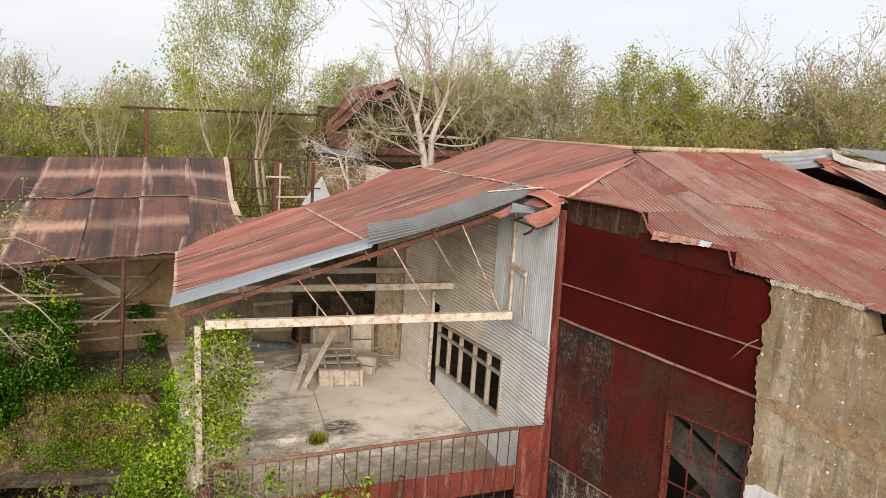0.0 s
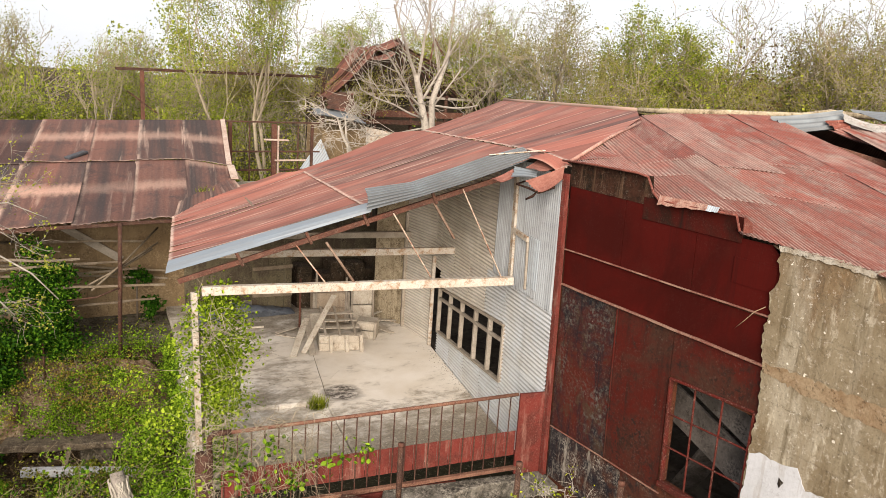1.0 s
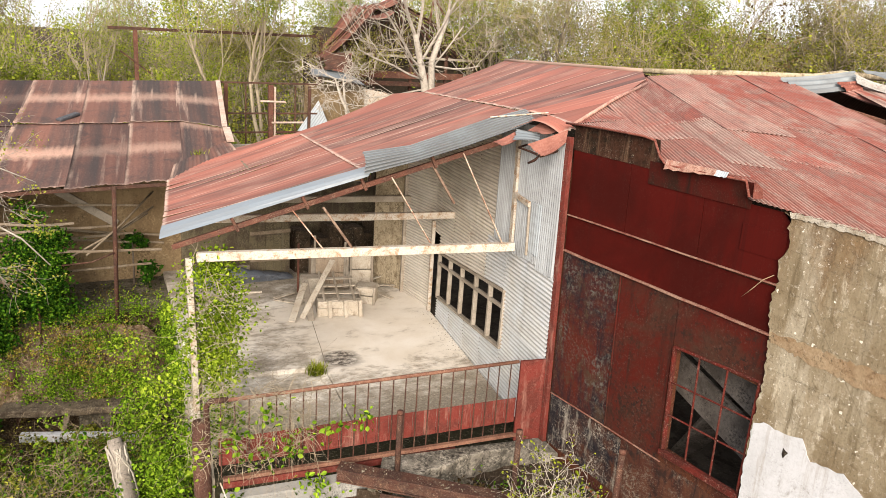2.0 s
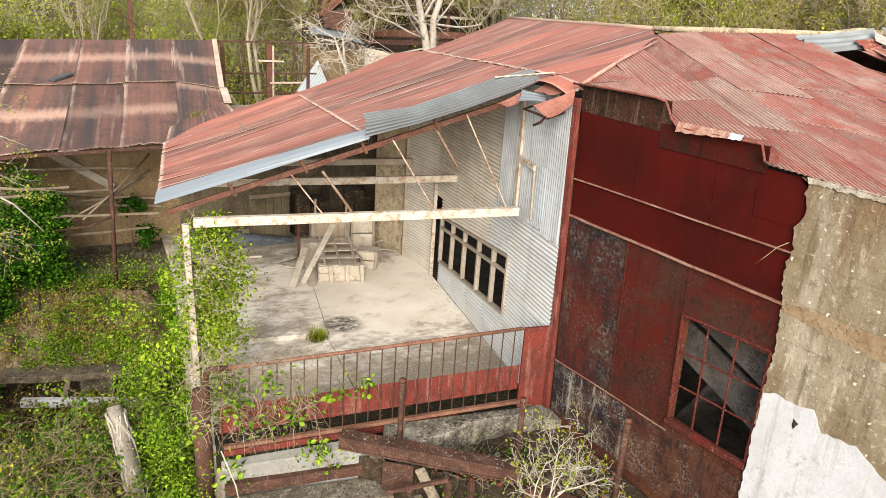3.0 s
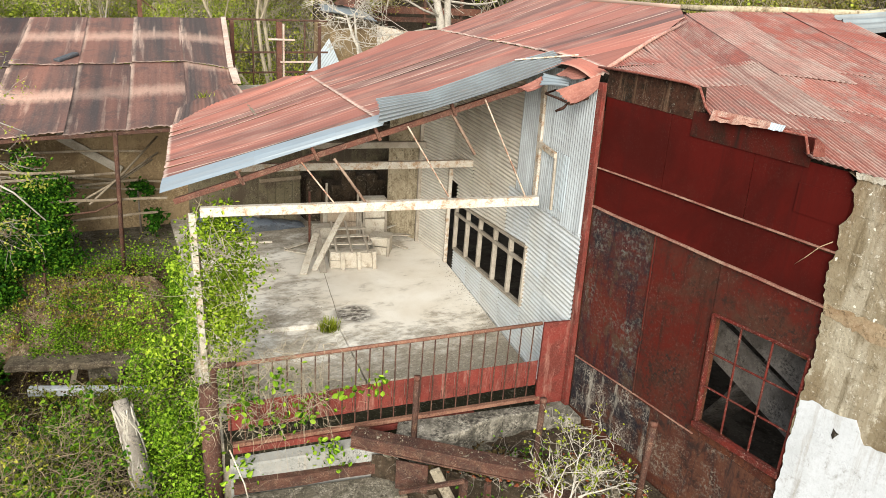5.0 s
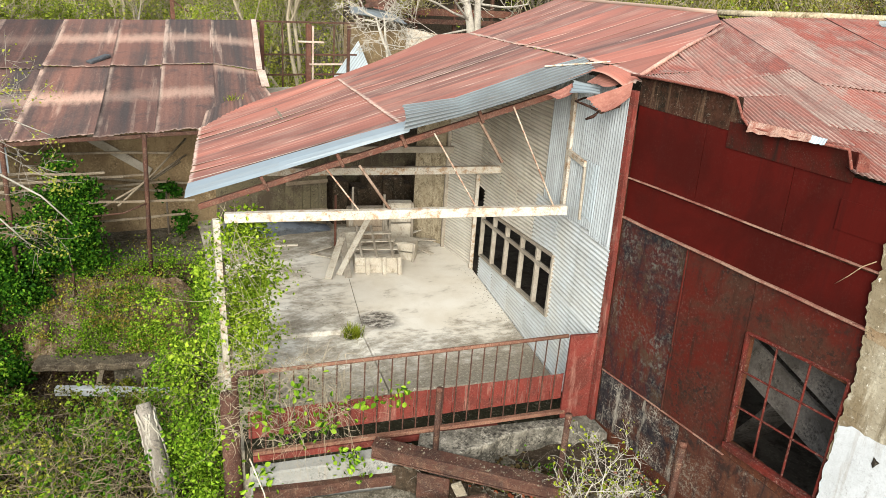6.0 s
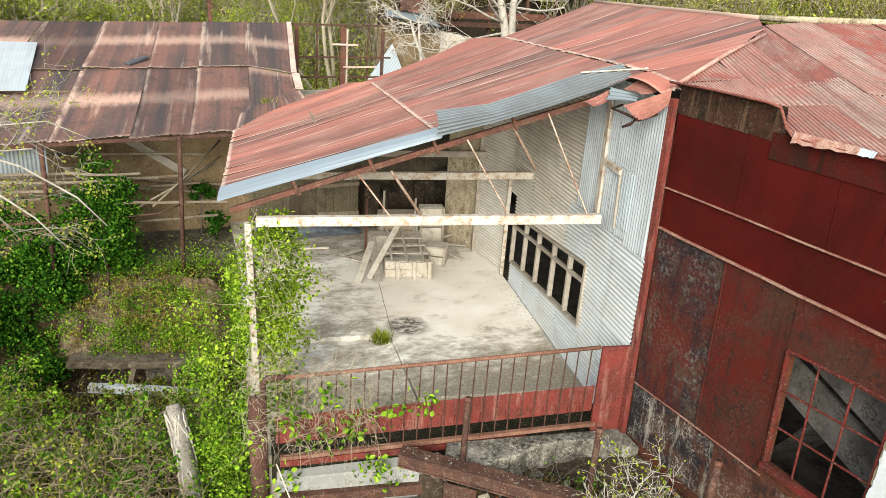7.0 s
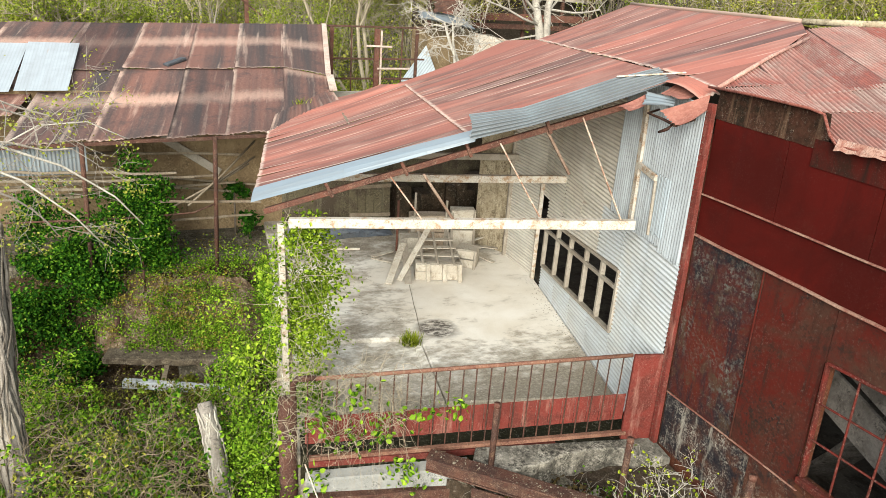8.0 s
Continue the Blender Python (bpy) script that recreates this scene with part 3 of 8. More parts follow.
def bar(name, p, q, w, h, material, up=(0, 0, 1), bevel=0.006, wear=0.0):
    """A bevelled bar from p to q, w wide and h high about its axis."""
    p, q = Vector(p), Vector(q)
    d = q - p
    n = max(1, int(d.length / 0.45)) if wear else 1
    y = d.normalized()
    x = y.cross(Vector(up)).normalized()
    z = x.cross(y)
    bm = bmesh.new()
    rings = []
    for i in range(n + 1):
        c = p + d * (i / n)
        if wear:
            c = c + x * random.uniform(-wear, wear) + z * random.uniform(-wear, wear)
        rings.append([bm.verts.new(c + x * sx * w / 2 + z * sz * h / 2) for sx, sz in ((-1, -1), (1, -1), (1, 1), (-1, 1))])
    for a, b in zip(rings, rings[1:]):
        for j in range(4):
            bm.faces.new((a[j], a[(j + 1) % 4], b[(j + 1) % 4], b[j]))
    bm.faces.new(rings[0][::-1])
    bm.faces.new(rings[-1])
    bmesh.ops.recalc_face_normals(bm, faces=bm.faces)
    if bevel:
        sharp = [e for e in bm.edges if e.calc_face_angle(0) > 0.8]
        bmesh.ops.bevel(bm, geom=sharp, offset=bevel, segments=1, affect="EDGES")
    me = bpy.data.meshes.new(name)
    bm.to_mesh(me)
    bm.free()
    me.materials.append(material)
    return me


def slab(name, ring, z0, z1, material, bevel=0.015):
    """A slab over a ring of plan points; z1 may be one height or one for each point."""
    bm = bmesh.new()
    tops = z1 if isinstance(z1, (list, tuple)) else [z1] * len(ring)
    lows = z0 if isinstance(z0, (list, tuple)) else [z0] * len(ring)
    lo = [bm.verts.new((x, y, z)) for (x, y), z in zip(ring, lows)]
    hi = [bm.verts.new((x, y, z)) for (x, y), z in zip(ring, tops)]
    n = len(ring)
    bm.faces.new(lo[::-1])
    bm.faces.new(hi)
    for i in range(n):
        bm.faces.new((lo[i], lo[(i + 1) % n], hi[(i + 1) % n], hi[i]))
    bmesh.ops.recalc_face_normals(bm, faces=bm.faces)
    if bevel:
        bmesh.ops.bevel(bm, geom=list(bm.edges), offset=bevel, segments=1, affect="EDGES")
    bmesh.ops.triangulate(bm, faces=[f for f in bm.faces if len(f.verts) > 4])
    me = bpy.data.meshes.new(name)
    bm.to_mesh(me)
    bm.free()
    me.materials.append(material)
    return me


def tube(name, pts, radii, material, sides=8, cap=True):
    """A tube along points, with a radius for each."""
    pts = [Vector(p) for p in pts]
    radii = radii if isinstance(radii, (list, tuple)) else [radii] * len(pts)
    verts, faces = [], []
    for i, (p, r) in enumerate(zip(pts, radii)):
        d = (pts[min(i + 1, len(pts) - 1)] - pts[max(i - 1, 0)]).normalized()
        x = d.orthogonal().normalized() if i == 0 else (x - d * x.dot(d)).normalized()
        y = d.cross(x)
        verts += [p + (x * math.cos(a) + y * math.sin(a)) * r for a in (2 * math.pi * k / sides for k in range(sides))]
    for i in range(len(pts) - 1):
        for k in range(sides):
            a, b = i * sides + k, i * sides + (k + 1) % sides
            faces.append((a, b, b + sides, a + sides))
    if cap:
        faces.append(tuple(range(sides))[::-1])
        faces.append(tuple(len(verts) - sides + k for k in range(sides)))
    return mesh_of(name, verts, faces, material, smooth=True)


def sheet(name, p00, p10, p01, p11, material, pitch=0.076, amp=0.009, nv=6, sag=0.0, ragged=0.0, lift=0.0, thick=0.003, per=5, curl=0.0, seed=0):
    """A corrugated sheet: p00 to p10 runs across the waves, p00 to p01 along them. Its UV is in metres."""
    rng = random.Random(seed)
    p00, p10, p01, p11 = (Vector(p) for p in (p00, p10, p01, p11))
    width = ((p10 - p00).length + (p11 - p01).length) / 2
    length = ((p01 - p00).length + (p11 - p10).length) / 2
    waves = max(1, round(width / pitch))
    nu = waves * per if amp else 6
    normal = (p10 - p00).cross(p01 - p00).normalized()
    if normal.z < -0.05:
        normal = -normal
    verts, uvs, faces = [], [], []
    bite = [rng.uniform(-ragged, ragged) for _ in range(nu + 1)] if ragged else None
    for layer in (0, 1):
        for j in range(nv + 1):
            v = j / nv
            for i in range(nu + 1):
                u = i / nu
                vv = v
                if bite and j == 0:
                    vv = v + bite[i] / length
                p = (p00 * (1 - u) + p10 * u) * (1 - vv) + (p01 * (1 - u) + p11 * u) * vv
                h = amp * math.cos(2 * math.pi * waves * u) + lift - layer * thick
                h -= sag * math.sin(math.pi * v) * (0.6 + 0.4 * math.sin(3 * u + seed))
                h += curl * (1 - v) ** 3 * (0.5 + 0.5 * math.sin(5 * u + seed))
                verts.append(p + normal * h)
                uvs.append((u * waves * pitch if amp else u * width, v * length))
    row, size = nu + 1, (nu + 1) * (nv + 1)
    for layer in (0, 1):
        for j in range(nv):
            for i in range(nu):
                a = layer * size + j * row + i
                f = (a, a + 1, a + row + 1, a + row)
                faces.append(f if layer == 0 else f[::-1])
    rim = [i for i in range(nu + 1)] + [j * row + nu for j in range(1, nv + 1)] + [nv * row + i for i in range(nu - 1, -1, -1)] + [j * row for j in range(nv - 1, 0, -1)]
    faces += [(a, a + size, b + size, b) for a, b in zip(rim, rim[1:] + rim[:1])]
    me = mesh_of(name, verts, faces, material, uvs, smooth=True)
    # a sharp rim, so that the thin edge doesn't round off the face
    ends = np.empty(2 * len(me.edges), dtype=np.int64)
    me.edges.foreach_get("vertices", ends)
    ends = np.sort(ends.reshape(-1, 2), axis=1)
    ring = np.sort(np.stack([np.array(rim), np.roll(np.array(rim), -1)], 1), axis=1)
    ring = np.concatenate([ring, ring + size])
    big = 2 * size + 1
    sharp = np.isin(ends[:, 0] * big + ends[:, 1], ring[:, 0] * big + ring[:, 1])
    me.attributes.new("sharp_edge", "BOOLEAN", "EDGE").data.foreach_set("value", sharp)
    return me


def mix2(a, b, t):
    return tuple(x + (y - x) * t for x, y in zip(a, b))


def quad_mesh(name, quads, material):
    """Many four-cornered pieces, as an array (n, 4, 3), in one mesh."""
    quads = np.asarray(quads, dtype=np.float32)
    n = len(quads)
    me = bpy.data.meshes.new(name)
    me.vertices.add(4 * n)
    me.vertices.foreach_set("co", quads.ravel())
    me.loops.add(4 * n)
    me.loops.foreach_set("vertex_index", np.arange(4 * n, dtype=np.int32))
    me.polygons.add(n)
    me.polygons.foreach_set("loop_start", np.arange(0, 4 * n, 4, dtype=np.int32))
    me.polygons.foreach_set("loop_total", np.full(n, 4, dtype=np.int32))
    me.materials.append(material)
    me.update(calc_edges=True)
    me.validate()
    return me

# ---- plan ----
# x = 0 is the face of the red wall, y runs along it away from the camera, z = 0 is the terrace floor.
W0, W1 = Vector((-0.10, 0.05, 0)), Vector((1.235, 6.34, 0))   # corrugated wall of the terrace
WD = (W1 - W0).normalized()
WN = Vector((-WD.y, WD.x, 0))                                  # towards the terrace


def on_wall(y, z, proud=0.0):
    p = W0 + (W1 - W0) * ((y - W0.y) / (W1.y - W0.y)) + WN * proud
    return Vector((p.x, p.y, z))


def shed_z(x, y):
    """Height of the red roof over the terrace."""
    return 5.484 + 0.325 * x - 0.109 * y


def on_shed(x, y, up=0.0):
    return Vector((x, y, shed_z(x, y) + up))


GATE_A, GATE_B = Vector((0, 0, 0)), Vector((-5.45, 1.12, 0))


def on_gate(t, z, out_=0.0):
    """A place in the plane of the gate: t metres from the corner, z up, out_ towards the yard."""
    d = (GATE_B - GATE_A).normalized()
    n = Vector((-0.201, -0.9796, 0))
    p = d * t + n * out_
    return Vector((p.x, p.y, z))


# ---- ground ----
def ground_z(x, y):
    """The yard: a sunken strip beside and before the terrace, a bank at its back, level woods beyond."""
    def step(a, b, v):
        t = np.clip((v - a) / (b - a), 0, 1)
        return t * t * (3 - 2 * t)
    low = step(-2.6, -4.2, x) * (1 - step(7.9, 10.0, y)) * step(-6.0, 1.0, y)
    pit = (1 - step(-0.2, 0.6, x)) * step(-4.5, -3.0, x) * step(-5.5, -3.0, y) * (1 - step(0.5, 1.4, y))
    z = -0.25 - 2.0 * low - 0.85 * pit * (1 - low)
    inside = step(-0.5, 0.3, x) * step(-14, -12, y) * (1 - step(11, 12, y))
    z = z * (1 - inside) + -0.35 * inside
    far = np.clip((np.hypot(x, y - 5) - 60) / 400, 0, 1)
    roll = 0.08 * np.sin(1.7 * x + 0.6 * y) + 0.07 * np.sin(0.9 * y - 1.3 * x) + 0.05 * np.sin(3.1 * x) * np.sin(2.7 * y)
    return z + roll * (1 - inside) + 5.0 * far * far


def axis_steps(lo, hi, fine, reach):
    mid = np.arange(lo, hi + fine / 2, fine)
    out_ = [fine]
    while sum(out_) < reach:
        out_.append(out_[-1] * 1.25)
    c = np.cumsum(out_)
    return np.concatenate([lo - c[::-1], mid, hi + c])


gx, gy = axis_steps(-13, 6, 0.22, 2500), axis_steps(-7, 16, 0.22, 2500)
GX, GY = np.meshgrid(gx, gy)
GZ = ground_z(GX, GY)
gv = np.stack([GX, GY, GZ], -1).reshape(-1, 3)
nx_ = len(gx)
ga = (np.arange(len(gy) - 1)[:, None] * nx_ + np.arange(nx_ - 1)[None]).ravel()
ground = solid("ground", mesh_of("ground", gv.tolist(), np.stack([ga, ga + 1, ga + nx_ + 1, ga + nx_], -1).tolist(), earth, smooth=True),
               "brown earth with leaf litter, sunken beside the terrace", "ground", kind="structure")

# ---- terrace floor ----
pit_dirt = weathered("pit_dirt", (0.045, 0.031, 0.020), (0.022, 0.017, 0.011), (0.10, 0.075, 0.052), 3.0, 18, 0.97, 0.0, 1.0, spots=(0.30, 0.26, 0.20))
moss_shade = weathered("moss_shade", (0.022, 0.019, 0.011), (0.013, 0.013, 0.007), (0.050, 0.044, 0.024), 3.0, 25, 0.97, 0.0, 0.9)
terrace_ring = [(0.14, 1.22), (-1.2, 1.5), (-2.76, 1.80), (-2.45, 4.08), (-4.95, 4.5), (-4.55, 9.4), (-4.4, 11.6), (2.2, 11.6), (1.22, 6.3)]
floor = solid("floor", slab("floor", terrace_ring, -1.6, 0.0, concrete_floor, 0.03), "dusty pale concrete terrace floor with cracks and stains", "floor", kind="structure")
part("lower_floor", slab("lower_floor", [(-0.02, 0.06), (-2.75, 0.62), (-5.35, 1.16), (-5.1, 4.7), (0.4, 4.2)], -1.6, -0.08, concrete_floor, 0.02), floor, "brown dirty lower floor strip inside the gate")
# mossy strip, darkened for the shade in the gap below the gate panel
part("gutter", slab("gutter", [(-0.04, 0.05), (-5.3, 1.13), (-5.2, 1.75), (0.06, 0.95)], -0.5, -0.07, moss_shade, 0.01), floor, "mossy dirt strip behind the gate, the panel's shade in its colour")
part("kerb", slab("kerb", [(-2.78, 1.85), (-2.47, 4.05), (-2.60, 4.06), (-2.92, 1.95)], -0.25, [0.0, 0.0, -0.04, -0.06], concrete_floor, 0.01), floor, "rounded pale kerb")


part("joint", bar("joint", (-1.76, 6.9, 0.002), (-2.40, 4.10, 0.014), 0.010, 0.005, concrete_old, bevel=0, wear=0.008), floor)


def broken(pts, step=0.09, amp=0.035, seed=3):
    """A plan line made ragged, as broken concrete is."""
    rng = random.Random(seed)
    out_ = []
    for (a, b), (c, d) in zip(pts, pts[1:]):
        n = max(1, int(math.hypot(c - a, d - b) / step))
        out_ += [(a + (c - a) * i / n + rng.uniform(-amp, amp), b + (d - b) * i / n + rng.uniform(-amp, amp)) for i in range(n)]
    return out_


apron_ring = [(-0.02, -0.02), (-2.82, 0.50)] + broken([(-2.92, 0.30), (-2.80, 0.02), (-2.63, -0.12), (-2.35, -0.15), (-1.86, -0.08), (-1.22, 0.0), (-0.82, -0.10), (-0.45, -0.34), (-0.12, -0.46)]) + [(-0.06, -0.48), (-0.02, -0.5)]
apron = solid("apron", slab("apron", apron_ring, -1.5, [0.05 if y > -0.25 else 0.0 if y > -0.6 else -0.14 for x, y in apron_ring], apron_concrete, 0.02), "mossy broken concrete apron before the gate", "pavement", kind="structure")
hole_ring = [(-3.3, 0.42), (-2.6, 0.2), (-1.0, 0.05), (-0.03, -0.1), (-0.03, -4.4), (-0.5, -2.5), (-1.35, -1.27)]
part("rubble_bed", slab("rubble_bed", hole_ring, -1.6, [-0.34, -0.42, -0.36, -0.10, -0.14, -0.42, -0.45], pit_dirt, 0.02), apron, "dark dirt fill under the broken slab")

# ---- red wall ----
def lean(y, z):
    """The red wall's uprights lean along it."""
    return y + 0.03 * (z - 3.4) * min(1.0, max(0.0, (y + 3.8) / 1.2))


wall_red = thing("wall_red", (0, -1.9, -0.3), "dark red painted sheet iron wall, worn and blackened below", "wall", kind="structure")
WY0, WY1, WZ0, WZ1 = -3.80, -2.49, 1.20, 2.75
for lo, hi in (((0.006, -3.90, -0.4), (0.12, -0.004, WZ0)), ((0.006, -3.90, WZ1), (0.12, -0.004, 4.82)), ((0.006, WY1, WZ0), (0.12, -0.004, WZ1)), ((0.006, -3.83, WZ0), (0.12, WY0, WZ1))):
    bv_, bf_ = box_data(lo, hi)
    part("backing", mesh_of("backing", [(x, lean(y, z), z) for x, y, z in bv_], bf_, rust_low), wall_red)


def plate(name, y0, y1, z0, z1, material, proud=0.006, label="", parent=None, x=0.0):
    """A flat sheet on the red wall, with slightly buckled face."""
    bm = bmesh.new()
    ny, nz = max(2, int(abs(y1 - y0) / 0.2)), max(2, int(abs(z1 - z0) / 0.2))
    grid = [[bm.verts.new((x - proud - 0.006 * noise.noise(Vector((y0 + (y1 - y0) * i / ny, z0 + (z1 - z0) * j / nz, 3.3)) * 1.3) * (0 < i < ny) * (0 < j < nz),
                           lean(y0 + (y1 - y0) * i / ny, z0 + (z1 - z0) * j / nz), z0 + (z1 - z0) * j / nz)) for i in range(ny + 1)] for j in range(nz + 1)]
    for j in range(nz):
        for i in range(ny):
            bm.faces.new((grid[j][i], grid[j][i + 1], grid[j + 1][i + 1], grid[j + 1][i]))
    ring = [grid[0][i] for i in range(ny + 1)] + [grid[j][ny] for j in range(1, nz + 1)] + [grid[nz][i] for i in range(ny - 1, -1, -1)] + [grid[j][0] for j in range(nz - 1, 0, -1)]
    back_ = [bm.verts.new((x + 0.004, v.co.y, v.co.z)) for v in ring]
    for a in range(len(ring)):
        b = (a + 1) % len(ring)
        bm.faces.new((ring[a], ring[b], back_[b], back_[a]))
    bmesh.ops.recalc_face_normals(bm, faces=bm.faces)
    me = bpy.data.meshes.new(name)
    bm.to_mesh(me)
    bm.free()
    me.materials.append(material)
    return part(name, me, parent or wall_red, label)


peeling_rust = weathered("peeling_rust", (0.052, 0.018, 0.012), (0.072, 0.030, 0.018), (0.020, 0.013, 0.011), 1.0, 30, 0.85, 0.0, 0.4, streak=(0.020, 0.014, 0.013), at_c=0.54, flakes=(0.13, 0.105, 0.082), run=0.8, speck=0.4)
plate("panel", -0.05, -1.30, 4.01, 5.03, red_paint)
plate("panel", -1.31, -2.62, 4.01, 5.04, red_paint)
plate("panel", -2.63, -3.88, 4.01, 4.86, red_paint)
plate("fascia", -1.66, -3.28, 4.80, 5.11, fascia_red, 0.022, "dark red and brown stained lower fascia")
plate("panel", -3.22, -3.80, 4.30, 4.62, red_paint, 0.016)
plate("panel", -0.05, -3.88, 3.43, 3.985, red_paint)
plate("panel", -0.05, -1.36, 0.99, 3.39, red_black, label="blackened peeling red panel")
plate("panel", -1.37, -2.44, 1.02, 3.39, red_worn, label="worn dull red panel")
plate("panel", -2.45, -3.86, 2.78, 3.39, red_worn, label="worn dull red panel")
plate("skirt", -0.05, -1.72, 0.04, 0.955, peeling, label="base strip with peeling black and white paint")
plate("skirt", -1.73, -3.84, 0.02, 1.03, peeling_rust, label="rusty brown base strip")
part("flange", bar("flange", (-0.025, lean(-0.05, 4.0), 4.008), (-0.025, -3.84, 4.02), 0.045, 0.018, flange_dust, wear=0.004), wall_red)
part("flange", bar("flange", (-0.03, -0.05, 3.425), (-0.03, -3.86, 3.42), 0.055, 0.026, flange_dust, wear=0.005), wall_red)
part("flange", bar("flange", (-0.018, lean(-0.05, 0.96), 0.945), (-0.018, lean(-2.5, 1.0), 1.03), 0.03, 0.016, flange_dust, wear=0.005), wall_red)
part("flange", bar("flange", (-0.018, lean(-1.365, 1.0), 1.0), (-0.018, -1.35, 3.39), 0.02, 0.025, red_worn), wall_red)
part("corner_angle", bar("corner_angle", (-0.08, lean(-0.01, 0.05), 0.05), (-0.08, lean(-0.01, 5.22), 5.22), 0.075, 0.115, gate_red, up=(0, 1, 0)), wall_red, "red riveted corner post")
rivet_v, rivet_f = [], []
for k in range(62):
    z, b = 0.12 + 0.082 * k, len(rivet_v)
    ring = [(-0.138, lean(-0.01, z) + 0.013 * math.cos(a), z + 0.013 * math.sin(a)) for a in (math.pi / 3 * i for i in range(6))]
    rivet_v += ring + [(-0.152, lean(-0.01, z), z)]
    rivet_f += [(b + i, b + (i + 1) % 6, b + 6) for i in range(6)]
tagged(part("rivets", mesh_of("rivets", rivet_v, rivet_f, rust_iron), wall_red), kind="stuff")
# stained sheet above the red panels
part("fascia", sheet("fascia", (-0.015, 0.02, 5.03), (-0.015, -1.80, 5.00), (-0.005, 0.02, 5.40), (-0.005, -1.72, 5.41), fascia_brown, 0.30, 0.003, 2, ragged=0.004), wall_red, "dark brown stained corrugated fascia")

window_1 = thing("window_1", (0, -3.15, WZ0), "rusty red steel factory window with missing panes", "window", kind="structure")
slab_grey = weathered("slab_grey", (0.175, 0.155, 0.138), (0.085, 0.074, 0.064), (0.035, 0.026, 0.022), 1.4, 30, 0.95, 0.0, 0.3)
FR = 0.035
frame_red = weathered("frame_red", (0.095, 0.014, 0.010), (0.055, 0.014, 0.010), (0.13, 0.05, 0.038), 3.0, 40, 0.8, 0.0, 0.2, spots=(0.5, 0.45, 0.4))
W_TL, W_BL, W_BR, W_TR = Vector((0, -2.50, 2.74)), Vector((0, -2.575, 1.235)), Vector((0, -3.81, 1.30)), Vector((0, -3.82, 2.815))
for a, b, u in ((W_BL, W_TL, (0, 1, 0)), (W_BR, W_TR, (0, 1, 0)), (W_TR, W_TL, (0, 0, 1))):
    part("window_frame", bar("window_frame", a, b, 0.07, FR, frame_red, up=u), window_1)
part("window_sill", bar("window_sill", W_BR + Vector((-0.02, -0.02, -0.045)), W_BL + Vector((-0.02, 0.03, -0.045)), 0.09, 0.08, frame_red), window_1)
for f in (0.315, 0.645):
    part("mullion", bar("mullion", W_BL.lerp(W_BR, f), W_TL.lerp(W_TR, f), 0.028, 0.022, frame_red, up=(0, 1, 0)), window_1)
for f in (0.345, 0.66):
    part("glazing_bar", bar("glazing_bar", W_BR.lerp(W_TR, f), W_BL.lerp(W_TL, f), 0.028, 0.022, frame_red), window_1)

# slabs added to give the pale slanting bands behind the panes
solid("fallen_slab", bar("fallen_slab", (0.75, -1.9, 2.70), (0.70, -4.3, 1.82), 0.06, 0.40, slab_grey, wear=0.01), "pale grey slanting slab inside the window", "slab", group="fallen slabs in the hall")
solid("fallen_slab", bar("fallen_slab", (1.0, -1.6, 1.98), (0.95, -4.5, 0.98), 0.06, 0.55, slab_grey, wear=0.01), "pale grey slanting slab inside the window", "slab", group="fallen slabs in the hall")
solid("fallen_slab", bar("fallen_slab", (1.9, -1.4, -0.02), (1.2, -3.0, 2.3), 0.5, 0.06, slab_grey, wear=0.01), "grey slab leaning inside the hall", "slab", group="fallen slabs in the hall")

# ---- concrete wall next to it ----
edge = [(-3.83, -0.4), (-3.86, 0.9), (-3.86, 1.7), (-3.84, 2.3), (-3.87, 2.85), (-3.83, 3.4), (-3.76, 3.8), (-3.82, 4.1), (-3.78, 4.3), (-3.86, 4.5), (-3.81, 4.72), (-3.82, 4.84)]
top = [(-3.75, 4.845), (-4.13, 4.86), (-4.5, 4.84), (-4.72, 4.80), (-4.92, 4.80), (-4.98, 4.55), (-5.3, 4.50), (-6.4, 4.4), (-9.0, 4.1), (-12.0, 3.8)]


def upright(name, ring, x0, x1, material, bevel=0.012):
    """A wall cut to a ring of (y, z), between x0 and x1."""
    bm = bmesh.new()
    a = [bm.verts.new((x0, y, z)) for y, z in ring]
    b = [bm.verts.new((x1, y, z)) for y, z in ring]
    bm.faces.new(a)
    bm.faces.new(b[::-1])
    for i in range(len(ring)):
        j = (i + 1) % len(ring)
        bm.faces.new((a[i], b[i], b[j], a[j]))
    bmesh.ops.recalc_face_normals(bm, faces=bm.faces)
    bmesh.ops.triangulate(bm, faces=[f for f in bm.faces if len(f.verts) > 4])
    me = bpy.data.meshes.new(name)
    bm.to_mesh(me)
    bm.free()
    me.materials.append(material)
    return me


def rough_edge(pts, step=0.05, amp=0.02, seed=1):
    rng = random.Random(seed)
    out_ = []
    for (a, b), (c, d) in zip(pts, pts[1:]):
        n = max(1, int(math.hypot(c - a, d - b) / step))
        out_ += [(a + (c - a) * i / n + rng.uniform(-amp, amp), b + (d - b) * i / n + rng.uniform(-amp, amp)) for i in range(n)]
    return out_ + [pts[-1]]


